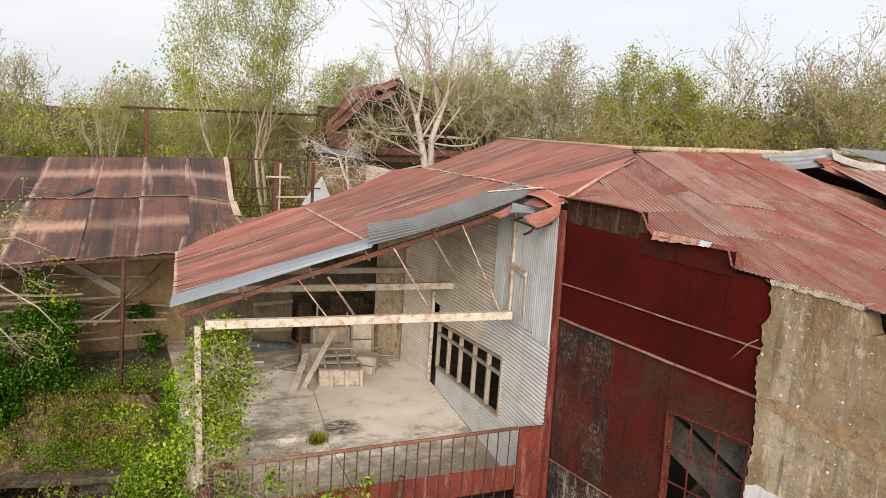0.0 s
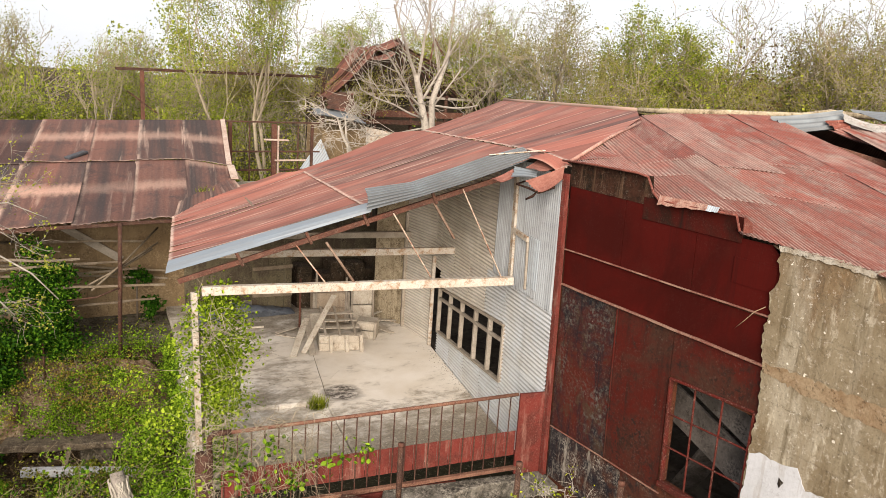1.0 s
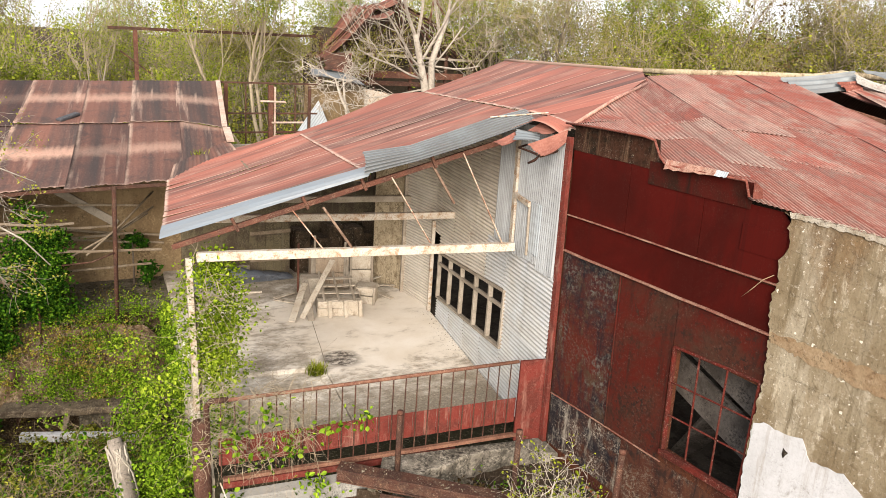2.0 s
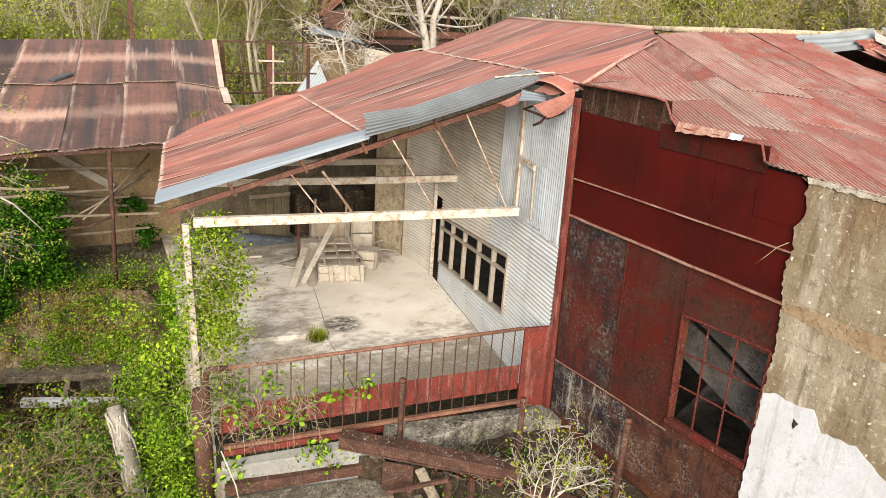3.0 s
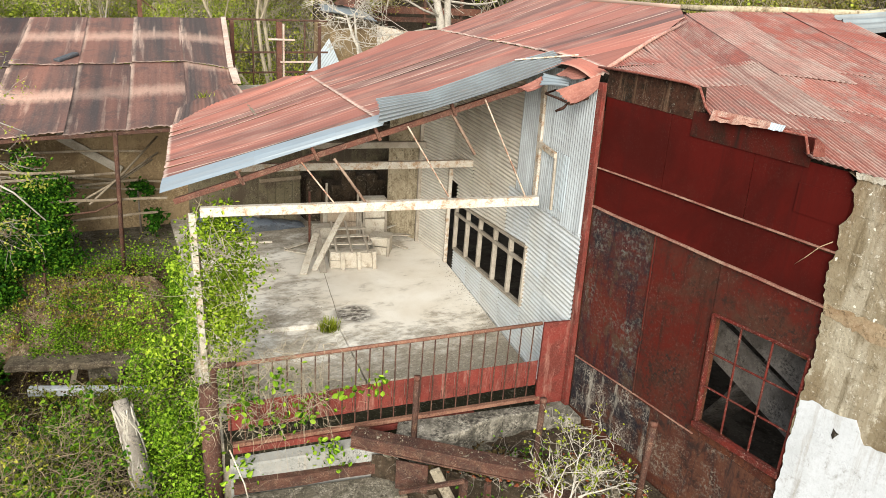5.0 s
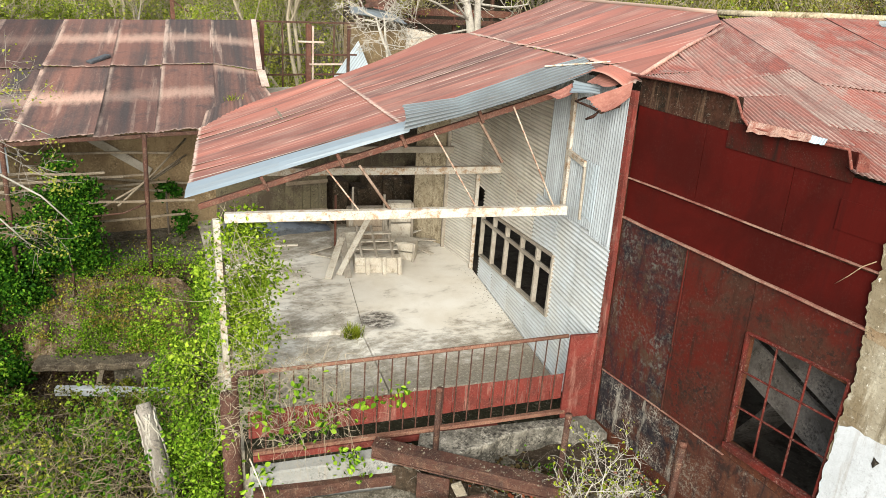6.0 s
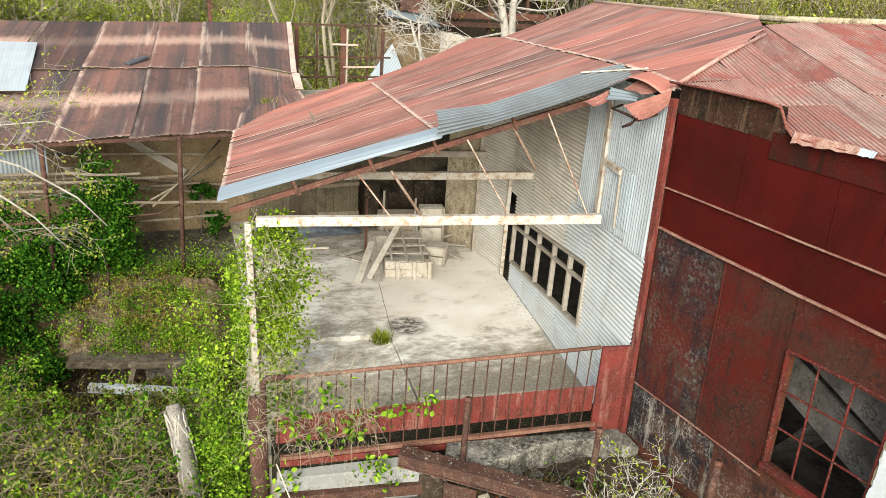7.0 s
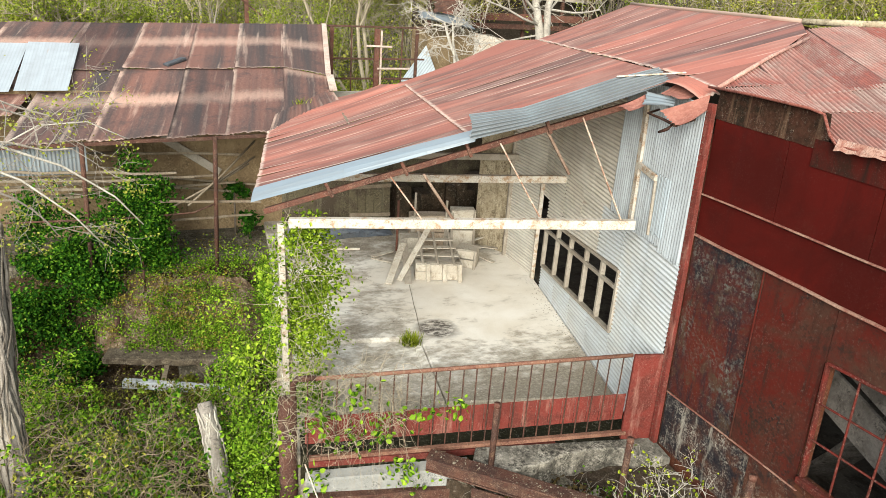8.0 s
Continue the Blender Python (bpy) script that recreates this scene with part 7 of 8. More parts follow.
# ---- woods behind ----
WOODS = (
    # x, y, height, radius, leaves, leaf, leaf material, bark, trunks, seed, label
    (0.75, 19.9, 12.6, 0.085, 4200, 0.13, leaf_wood, bark_twig, 3, 11, "tall spring tree with pale yellow-green leaves on many stems"),
    (2.0, 28.5, 9.0, 0.10, 3600, 0.14, leaf_wood_olive, bark_grey, 3, 12, "thin-leaved olive tree behind the steel frame"),
    (9.3, 30.5, 11.0, 0.13, 5200, 0.16, leaf_wood, bark_grey, 3, 13, "tall pale green tree behind the ruined roof"),
    (15.7, 15.8, 9.6, 0.14, 6500, 0.14, leaf_wood, bark_dark, 2, 14, "bright green spring tree with a dark forked trunk"),
    (14.7, 19.3, 9.8, 0.12, 3000, 0.13, leaf_wood_olive, bark_dark, 3, 15, "olive thicket tree with a dark trunk"),
    (13.2, 22.8, 10.2, 0.12, 2400, 0.13, leaf_wood, bark_dark, 3, 16, "half bare tree with pale leaf tufts"),
    (15.5, 28.5, 10.5, 0.12, 2600, 0.15, leaf_wood_olive, bark_grey, 3, 17, "olive green tree in the woods"),
    (18.3, 13.1, 10.6, 0.13, 1700, 0.12, leaf_wood_olive, bark_dark, 3, 18, "bare grey spreading tree with a few leaves"),
    (19.5, 15.0, 8.4, 0.12, 4200, 0.15, leaf_wood_olive, bark_dark, 3, 19, "dense olive green tree behind the hall"),
    (22.0, 11.6, 9.4, 0.16, 900, 0.12, leaf_wood_olive, bark_dark, 1, 20, "dark bare tree with a crooked limb"),
    (20.9, 7.8, 10.0, 0.12, 2600, 0.13, leaf_wood_olive, bark_dark, 3, 21, "olive tree with bare upper branches"),
    (23.5, 9.5, 8.8, 0.12, 4200, 0.15, leaf_wood, bark_dark, 3, 22, "fresh green tree at the edge of the woods"),
    (24.5, 15.5, 8.6, 0.12, 4200, 0.16, leaf_wood_olive, bark_grey, 3, 23, "olive green tree in the woods"),
    (-5.2, 24.9, 9.2, 0.05, 900, 0.10, leaf_wood, bark_grey, 4, 24, "clump of thin bare saplings"),
    (-8.6, 24.0, 10.2, 0.06, 1300, 0.10, leaf_wood_olive, bark_grey, 4, 25, "clump of tall bare grey saplings"),
    (-2.7, 30.7, 8.6, 0.06, 1000, 0.11, leaf_wood, bark_grey, 3, 26, "thin bare saplings with a few pale leaves"),
    (-1.2, 26.5, 7.4, 0.08, 3000, 0.12, leaf_wood, bark_grey, 3, 27, "low pale green tree with many thin stems"),
    (-3.6, 25.5, 6.3, 0.08, 3200, 0.13, leaf_wood, bark_grey, 3, 28, "fresh green young tree"),
    (-7.2, 22.5, 6.0, 0.08, 4200, 0.13, leaf_wood, bark_dark, 3, 29, "bushy fresh green tree behind the long shed"),
    (-10.5, 22.0, 7.4, 0.10, 3800, 0.13, leaf_wood, bark_dark, 3, 30, "bushy olive tree behind the long shed"),
    (-13.0, 24.0, 8.5, 0.10, 3800, 0.14, leaf_wood_olive, bark_grey, 3, 31, "olive tree behind the long shed"),
    (13.4, 13.9, 8.2, 0.10, 2600, 0.11, leaf_wood_olive, bark_dark, 4, 32, "olive brown thicket beside the ruin"),
    (17.5, 10.2, 7.6, 0.09, 2600, 0.13, leaf_wood_olive, bark_grey, 4, 33, "olive scrub tree behind the hall roof"),
    (6.4, 25.5, 8.6, 0.08, 2000, 0.14, leaf_wood_olive, bark_grey, 3, 34, "thin olive tree by the ruin"),
)
for x, y, h, r, n, s, m, bk, tr, seed, lab in WOODS:
    slim, tall = seed in (24, 25, 26), seed == 11
    tree("tree", x, y, -0.25, h * (1.0 if x > 11 else 0.82 if x < -4 else 0.9), r, seed, lab, int(n * (5.4 if not tall else 5.0)), s * (0.50 if not tall else 0.52), m, bk, kids=(5, 4, 3, 3) if slim else (6, 4, 3) if tall else (6, 5, 4, 3), levels=3 if tall else 4 if tr < 4 else 3,
         trunks=tr, fluff=0.16 if not tall else 0.22, thin=0.013, open_=0.5 if slim else 0.42 if tall else 0.62 if tr > 1 else 0.8, rise=0.3 if slim else 0.34 if tall else 0.14, clear=0.45 if slim else 0.22 if tall else 0.3, twig=bark_twig)

rng = np.random.default_rng(77)
wood_segs, wood_tips = [], []
for k in range(150):
    az, dist = math.radians(rng.uniform(-24, 72)), rng.uniform(40, 85)
    x, y = -7.5 + math.sin(az) * dist, -9 + math.cos(az) * dist
    g = float(ground_z(np.array([x]), np.array([y]))[0])
    h = rng.uniform(6.0, 9.5)
    segs, tips = [], []
    grow(rng, (x, y, g + h * 0.15), (rng.normal() * 0.1, rng.normal() * 0.1, 1), h * 0.6, 0.10, 0, 2, (7, 5), segs, tips, rise=0.14)
    segs.append((x, y, g - 0.1, x, y, g + h * 0.16, 0.12, 0.10))
    wood_segs += segs
    wood_tips += [tips[i] for i in rng.integers(0, len(tips), 380)]
far_woods = thing("far_woods", (10, 45, 0), "distant scrubby woods in pale spring green", "woods", kind="stuff")
tagged(part("trunk_mass", quad_mesh("trunk_mass", limb_quads(wood_segs, 3), bark_twig), far_woods), kind="stuff")
wood_tips = np.array(wood_tips)
tagged(part("foliage", quad_mesh("foliage", leaf_quads(rng, wood_tips + rng.normal(size=wood_tips.shape) * 0.28, 0.18), leaf_wood), far_woods), kind="stuff")

# undergrowth at the foot of the woods
under_pts, under_dry, under_stem = [], [], []
for k in range(330):
    az, dist = math.radians(rng.uniform(-24, 72)), rng.uniform(24, 46)
    x, y = -7.5 + math.sin(az) * dist, -9 + math.cos(az) * dist
    if (-14 < x < 2.5 and y < 17.2) or (1.5 < x < 12 and y < 13) or (4 < x < 13 and 21 < y < 27) or x < -14:
        continue
    g = float(ground_z(np.array([x]), np.array([y]))[0])
    h = rng.uniform(1.4, 4.6)
    (under_pts if rng.random() < 0.86 else under_dry).append(blob(rng, 600, (x, y, g + h * 0.5), (1.1, 1.1, h * 0.55)))
    for j in range(6):
        d = np.array([rng.normal() * 0.25, rng.normal() * 0.25, 1])
        q = np.array([x + rng.normal() * 0.5, y + rng.normal() * 0.5, g])
        under_stem.append((*q, *(q + d * h * rng.uniform(0.7, 1.25)), 0.025, 0.008))
for k in range(46):
    x, y = rng.uniform(-13, 4.5), rng.uniform(18.2, 23.5)
    h = rng.uniform(2.2, 5.2) * (0.8 if x > -1 else 1.0)
    under_pts.append(blob(rng, 800, (x, y, h * 0.5 - 0.2), (0.9, 0.8, h * 0.5), 34, 0.3))
for k in range(80):
    right = k < 52
    x, y = (rng.uniform(11.5, 27), rng.uniform(8, 24)) if right else (rng.uniform(-14, 3), rng.uniform(21, 30))
    if right and x < 14.5 and y > 20:
        x += 4
    h = rng.uniform(4.5, 8.6) if right else rng.uniform(3.5, 6.6)
    pts_ = blob(rng, 900, (x, y, h * 0.55 - 0.2), (1.3, 1.3, h * 0.48), 46, 0.25)
    (under_dry if k % 9 == 0 else under_pts).append(pts_)
undergrowth = thing("undergrowth", (5, 25, 0), "dense green and brown undergrowth at the foot of the woods", "undergrowth", kind="stuff")
under_pts = np.concatenate(under_pts)
olive_at = np.sin(under_pts[:, 0] * 0.9) + np.cos(under_pts[:, 1] * 0.8 + under_pts[:, 0] * 0.3) + rng.normal(size=len(under_pts)) * 0.5 > 0.15
tagged(part("foliage", quad_mesh("foliage", leaf_quads(rng, under_pts[~olive_at], 0.105), leaf_wood), undergrowth), kind="stuff")
tagged(part("olive_foliage", quad_mesh("olive_foliage", leaf_quads(rng, under_pts[olive_at], 0.105), leaf_wood_olive), undergrowth), kind="stuff")
tagged(part("dry_foliage", quad_mesh("dry_foliage", leaf_quads(rng, np.concatenate(under_dry), 0.11), leaf_dry), undergrowth), kind="stuff")
tagged(part("stem_tangle", quad_mesh("stem_tangle", limb_quads(under_stem, 3), bark_twig), undergrowth), kind="stuff")

# pale bare tree before the ruin
bark_bleached = weathered("bark_bleached", (0.33, 0.295, 0.245), (0.23, 0.20, 0.165), (0.14, 0.118, 0.095), 2.5, 30, 0.95, 0.0, 0.5)
white_tree = thing("bare_tree", (5.35, 13.9, -0.2), "pale bare many-limbed tree behind the red roof", "tree")
r1_ = np.random.default_rng(8)
part("trunk", tube("trunk", [(5.1, 13.9, -0.3), (5.0, 13.9, 3.0), (4.80, 13.9, 5.2), (4.32, 13.9, 6.9)], [0.20, 0.16, 0.14, 0.09], bark_bleached, 10), white_tree)
part("trunk", tube("trunk", [(5.3, 13.8, -0.3), (5.1, 13.8, 4.0), (4.95, 13.8, 6.0), (5.55, 13.8, 7.8)], [0.15, 0.13, 0.11, 0.08], bark_bleached, 9), white_tree)
sg, tp = [], []
for p, d, L, r in (((4.32, 13.9, 6.85), (-0.35, 0.0, 1.0), 2.6, 0.075), ((4.40, 13.9, 6.7), (0.12, 0.0, 1.0), 3.0, 0.07), ((4.7, 13.9, 5.7), (-0.9, -0.1, 0.75), 2.6, 0.06), ((4.75, 13.9, 5.4), (-1.0, -0.2, 0.25), 2.8, 0.05), ((4.6, 13.8, 6.1), (0.35, 0.0, 1.0), 2.6, 0.06), ((5.5, 13.8, 7.7), (0.15, 0.0, 1.0), 2.4, 0.05),
                   ((5.2, 13.8, 6.9), (-0.2, -0.1, 1.0), 2.6, 0.05), ((4.95, 13.9, 5.9), (1.0, -0.3, -0.25), 1.8, 0.045), ((4.8, 13.9, 5.3), (-0.9, -0.4, 0.5), 2.4, 0.045), ((4.9, 13.9, 5.6), (0.7, 0.2, 0.9), 2.2, 0.05), ((4.85, 13.9, 5.1), (-1.0, 0.1, -0.25), 2.6, 0.04)):
    grow(r1_, p, np.array(d) / np.linalg.norm(d), L, r * 0.85, 1, 4, (5, 4, 3, 3), sg, tp, wander=0.10, rise=0.06, open_=0.62, thin=0.010)
tagged(part("twig_mass", quad_mesh("twig_mass", limb_quads(sg, 5), bark_bleached), white_tree), kind="stuff")
tree("bare_tree", 3.1, 16.2, -0.2, 6.6, 0.06, 43, "small pale leafless tree beside the collapsed sheets", 0, 0.1, None, bark_pale, kids=(6, 5, 4), levels=3, trunks=2, open_=1.0, rise=0.0, clear=0.62)

# ---- ruined hall in the woods ----
ruin = thing("ruined_hall", (8.5, 24.5, 0), "collapsed hall with rusty roof sheets and open steel trusses", "building")
# dark backings added here put the ruin's interior shade into colour
part("wall", mesh_of("wall", *box_data((4.8, 25.8, -0.3), (13.6, 26.0, 5.2)), dark_inside), ruin, "back wall, coloured dark for the unlit interior")
part("gable", mesh_of("gable", [(4.7, 26.3, -0.3), (13.8, 26.3, -0.3), (13.8, 26.3, 6.1), (8.4, 26.3, 8.6), (4.7, 26.3, 5.7), (4.7, 26.5, -0.3), (13.8, 26.5, -0.3), (13.8, 26.5, 6.1), (8.4, 26.5, 8.6), (4.7, 26.5, 5.7)], [(0, 1, 2, 3, 4), (9, 8, 7, 6, 5), (4, 3, 8, 9), (3, 2, 7, 8)], dark_inside), ruin, "dark gable-shaped backing added for the unlit interior")
part("beam", bar("beam", (5.6, 23.9, 5.15), (12.8, 23.9, 5.22), 0.12, 0.32, rust_iron), ruin, "rusty front beam")
part("beam", bar("beam", (5.6, 23.7, 4.75), (12.6, 23.7, 4.80), 0.12, 0.22, rust_dark), ruin)
for x in (5.4, 7.4, 9.4, 11.4, 13.0):
    part("post", bar("post", (x, 24, -0.3), (x, 24, 6.2), 0.14, 0.14, rust_dark, up=(0, 1, 0)), ruin)
for k in range(4):
    y = 24.0 + 0.5 * k
    part("truss_chord", bar("truss_chord", (4.9, y, 5.7), (8.4, y, 8.55), 0.09, 0.10, rust_dark), ruin)
    part("truss_chord", bar("truss_chord", (8.4, y, 8.55), (13.6, y, 6.3 - 0.2 * k), 0.09, 0.10, rust_dark), ruin)
    part("truss_tie", bar("truss_tie", (5.0, y, 6.1), (13.2, y, 6.05), 0.08, 0.12, grey_wood), ruin)
    for a, b in ((6.0, 7.1), (7.2, 8.4), (9.6, 8.4), (11.0, 9.8), (12.2, 11.2)):
        za = 6.1
        zb = 8.5 - abs(b - 8.4) * 0.55
        part("truss_web", bar("truss_web", (a, y, za), (b, y, zb), 0.05, 0.06, rust_dark), ruin)
ruin_rust = rusty_sheet("ruin_rust", (0.15, 0.062, 0.045), (0.06, 0.034, 0.028), (0.30, 0.19, 0.14), stripe=1.0)
for k in range(6):
    y0 = 22.9 + 0.55 * k
    part("roof_sheet", sheet("roof_sheet", (4.55 + 0.06 * k, y0, 5.75 + 0.1 * (k % 2)), (4.6 + 0.06 * k, y0 + 0.58, 5.8), (6.95, y0, 8.25 + 0.08 * (k % 3)), (7.0, y0 + 0.58, 8.3), ruin_rust, 0.076, 0.014, 7, sag=0.15, ragged=0.15, curl=0.12, seed=600 + k), ruin)
for k, (a, b, c, d) in enumerate((((6.8, 23.2, 8.0), (7.0, 24.8, 8.2), (8.3, 23.4, 8.55), (8.6, 25.0, 8.8)), ((6.6, 22.9, 7.55), (6.9, 23.9, 7.7), (7.9, 23.0, 8.05), (8.2, 24.0, 8.2)), ((8.4, 24.0, 8.75), (8.8, 25.6, 8.8), (10.2, 24.2, 8.1), (10.4, 25.8, 8.2)),
                                  ((10.2, 24.4, 8.0), (10.4, 26.0, 8.1), (13.6, 24.6, 7.0), (13.8, 26.2, 7.1)), ((4.6, 22.4, 5.0), (5.4, 22.6, 5.2), (5.2, 23.4, 5.9), (6.0, 23.4, 6.1)))):
    part("roof_sheet", sheet("roof_sheet", a, b, c, d, roof_red if k == 1 else ruin_rust, 0.076, 0.012, 6, sag=0.12, ragged=0.08, curl=0.15, seed=610 + k), ruin)
# another added dark sheet for the shade behind the trusses
part("infill", mesh_of("infill", *box_data((4.9, 25.6, -0.3), (16.0, 25.8, 7.2)), dark_inside), ruin, "dark backing added behind the trusses for the unlit interior")
part("ridge_stub", bar("ridge_stub", (10.3, 24.0, 7.7), (10.5, 24.0, 9.0), 0.07, 0.09, rust_iron, up=(0, 1, 0)), ruin)
part("ridge_stub", bar("ridge_stub", (10.5, 24.0, 9.0), (11.1, 24.0, 8.2), 0.07, 0.09, rust_iron), ruin)

far_frame = thing("far_steel_frame", (0, 24, 0), "dark perforated steel beam on a rusty post among the trees", "frame")
part("beam", bar("beam", (-4.3, 24, 6.47), (4.75, 24, 6.72), 0.10, 0.12, rust_dark), far_frame)
part("post", bar("post", (-3.3, 24, -0.3), (-3.28, 24, 6.45), 0.16, 0.16, rust_iron, up=(0, 1, 0)), far_frame)
part("post", bar("post", (4.65, 24, -0.3), (4.68, 24, 6.7), 0.14, 0.14, rust_dark, up=(0, 1, 0)), far_frame)
part("brace", bar("brace", (-3.9, 23.9, 5.6), (-2.7, 23.9, 4.7), 0.06, 0.06, rust_dark), far_frame)

# collapsed sheets between the steel frame and the red roof
heap = thing("collapsed_sheets", (3.2, 17.5, 0), "crumpled grey and brown sheets over a broken plaster hopper", "scrap")
part("hopper", slab("hopper", [(2.25, 17.4), (4.1, 17.3), (4.3, 18.6), (2.1, 18.8)], 0.0, [4.6, 4.75, 4.9, 4.9], plaster_brown, 0.06), heap, "brown broken plaster hopper")
part("sheet", sheet("sheet", (1.85, 17.0, 5.25), (2.2, 18.4, 5.35), (3.9, 16.9, 4.95), (4.0, 18.3, 5.2), zinc_grey, 0.3, 0.03, 8, sag=-0.12, ragged=0.1, curl=0.1, seed=620), heap)
part("sheet", sheet("sheet", (2.6, 18.0, 5.4), (3.0, 19.0, 5.9), (3.9, 18.0, 5.5), (4.1, 19.0, 6.0), rust_dark, 0.3, 0.03, 6, sag=-0.15, ragged=0.1, seed=621), heap)
part("sheet", sheet("sheet", (4.0, 17.2, 3.6), (5.6, 17.2, 3.6), (4.0, 17.3, 4.85), (5.5, 17.3, 4.62), white_beam, 0.3, 0.01, 3, seed=622), heap, "whitish upright sheet")
part("sheet", mesh_of("sheet", [(2.12, 17.2, 4.35), (1.15, 17.0, 3.1), (2.65, 17.0, 3.1), (2.14, 17.24, 4.33), (1.17, 17.04, 3.1), (2.65, 17.04, 3.1)], [(0, 1, 2), (5, 4, 3), (0, 3, 4, 1), (1, 4, 5, 2), (2, 5, 3, 0)], zinc_bright, [(0, 1), (0, 0), (1, 0)] * 2), heap, "pale blue-white bent triangle of zinc")

# ---- plants in the yard ----
rng = np.random.default_rng(5)


def in_yard(x, y):
    return (x < -5.15 + 0.1 * y) & ~((y > 10.4))


bank = thing("ground_ivy", (-7, 7, -1), "dense green and yellowish ground ivy over the bank and yard", "ivy", kind="stuff")
pts = scatter_ground(rng, 190000, -13, -4.6, -3, 10.6, 0.02, 0.12, in_yard)
clump = np.sin(pts[:, 0] * 2.9 + 1.3 * np.sin(pts[:, 1] * 2.1)) + np.sin(pts[:, 1] * 3.3 + 1.7 * np.sin(pts[:, 0] * 1.9)) + rng.normal(size=len(pts)) * 0.45
face = (np.abs(pts[:, 0] + 7.0) < 1.75) & (np.abs(pts[:, 1] - 8.2) < 1.1)
deep = (pts[:, 1] < 6.0) & (rng.random(len(pts)) < 0.93)
pts = pts[(clump > -0.75) & ~deep & ~(face & (rng.random(len(pts)) < 0.93))]
pts = pts[rng.random(len(pts)) < np.where(pts[:, 0] > -5.9, 0.6, 0.40)]
tone = -0.85 + np.sin(pts[:, 0] * 1.7 + 2) + np.cos(pts[:, 1] * 1.3) + rng.normal(size=len(pts)) * 0.8
for nm, mk_, mat_, sz in (("fresh_foliage", tone > 0.5, leaf_ivy, 0.042), ("olive_foliage", (tone <= 0.5) & (tone > -0.7), leaf_olive, 0.040), ("dry_foliage", tone <= -0.7, leaf_dry, 0.045)):
    tagged(part(nm, quad_mesh(nm, leaf_quads(rng, pts[mk_], sz, flat=0.4), mat_), bank), kind="stuff")
herbs = thing("herb_clumps", (-7, 4, -2), "ragged clumps of fresh, olive and withered herbs on dark soil", "weeds", kind="stuff")
clump_pts = {"fresh": [], "yellow": [], "olive": [], "withered": [], "deep": []}
for k in range(330):
    x, y = rng.uniform(-10.6, -5.2), rng.uniform(-1.0, 9.6)
    if abs(x + 7.0) < 1.5 and 7.3 < y < 9.1 and rng.random() < 0.85:
        continue
    if y < 6.0 and x < -5.9 and rng.random() < 0.6:
        continue
    z = float(ground_z(np.array([x]), np.array([y]))[0])
    w_ = rng.uniform(0.10, 0.30)
    kind_ = ("fresh", "yellow", "olive", "withered", "deep", "yellow", "olive")[rng.integers(0, 7)]
    if x > -6.4 and rng.random() < 0.6:
        kind_ = "fresh"
    clump_pts[kind_].append(blob(rng, int(rng.uniform(60, 190)), (x, y, z + w_ * 0.8), (w_, w_, w_ * rng.uniform(0.6, 1.3)), 9, 0.3, 0.3))
for nm, mat_ in (("fresh", leaf_fresh), ("yellow", leaf_spring), ("olive", leaf_olive), ("withered", leaf_dry), ("deep", leaf_deep)):
    tagged(part(nm + "_foliage", quad_mesh(nm + "_foliage", broad_leaves(rng, np.concatenate(clump_pts[nm]), 0.044), mat_), herbs), kind="stuff")
low_shrubs = thing("yard_shrubs", (-7, 3, -2), "tangled shrubs with olive leaves and dry stems filling the sunken yard", "shrub", kind="stuff")
sh = []
for c, s, n in (((-7.4, 4.6, -2.0), (0.7, 0.6, 0.4), 1400), ((-6.6, 3.9, -1.3), (0.6, 0.7, 0.8), 1600), ((-9.6, 4.4, -0.9), (0.9, 0.9, 1.1), 2200), ((-6.9, 0.3, -1.0), (0.8, 0.8, 0.9), 1800), ((-9.4, 1.2, -1.0), (1.0, 0.9, 1.1), 2000), ((-7.9, 2.0, -0.9), (0.8, 0.8, 0.9), 2000), ((-8.3, 4.6, -1.5), (0.9, 1.0, 0.9), 1300), ((-7.6, 3.0, -1.4), (0.8, 0.9, 0.9), 1300), ((-9.2, 3.0, -1.2), (0.9, 1.0, 1.0), 1300), ((-6.9, 1.6, -1.3), (0.7, 0.8, 0.8), 1100), ((-8.4, 1.4, -1.3), (1.0, 0.9, 0.9), 1300), ((-7.6, 0.0, -1.2), (1.0, 0.9, 0.8), 1100), ((-10.2, 5.5, -1.2), (1.0, 1.2, 1.2), 1400)):
    sh.append(blob(rng, int(n * 1.7), c, np.array(s) * 1.1, 30))
tagged(part("olive_foliage", quad_mesh("olive_foliage", broad_leaves(rng, np.concatenate(sh)[::11], 0.050), leaf_olive), low_shrubs), kind="stuff")
sh = [blob(rng, int(n * 1.5), c, s, 26) for c, s, n in (((-6.0, 4.2, -1.3), (0.6, 1.0, 0.8), 1900), ((-5.9, 2.4, -1.2), (0.5, 0.8, 1.0), 1900), ((-5.9, 1.0, -1.2), (0.5, 0.6, 0.9), 1500), ((-5.7, 6.0, -1.2), (0.4, 0.9, 0.7), 1300), ((-6.4, 8.6, -0.8), (0.9, 0.5, 0.35), 900))]
tagged(part("fresh_foliage", quad_mesh("fresh_foliage", broad_leaves(rng, np.concatenate(sh), 0.046), leaf_fresh), low_shrubs), kind="stuff")


def on_bank(r, n, x0, x1, v0, v1, thick):
    x, v = r.uniform(x0, x1, n), r.uniform(v0, v1, n)
    return np.stack([x, 7.50 - 0.26 * (x + 7) + 1.75 * v ** 1.2 - np.abs(r.normal(size=n)) * thick, -1.52 + 1.25 * v + np.abs(r.normal(size=n)) * thick], 1)


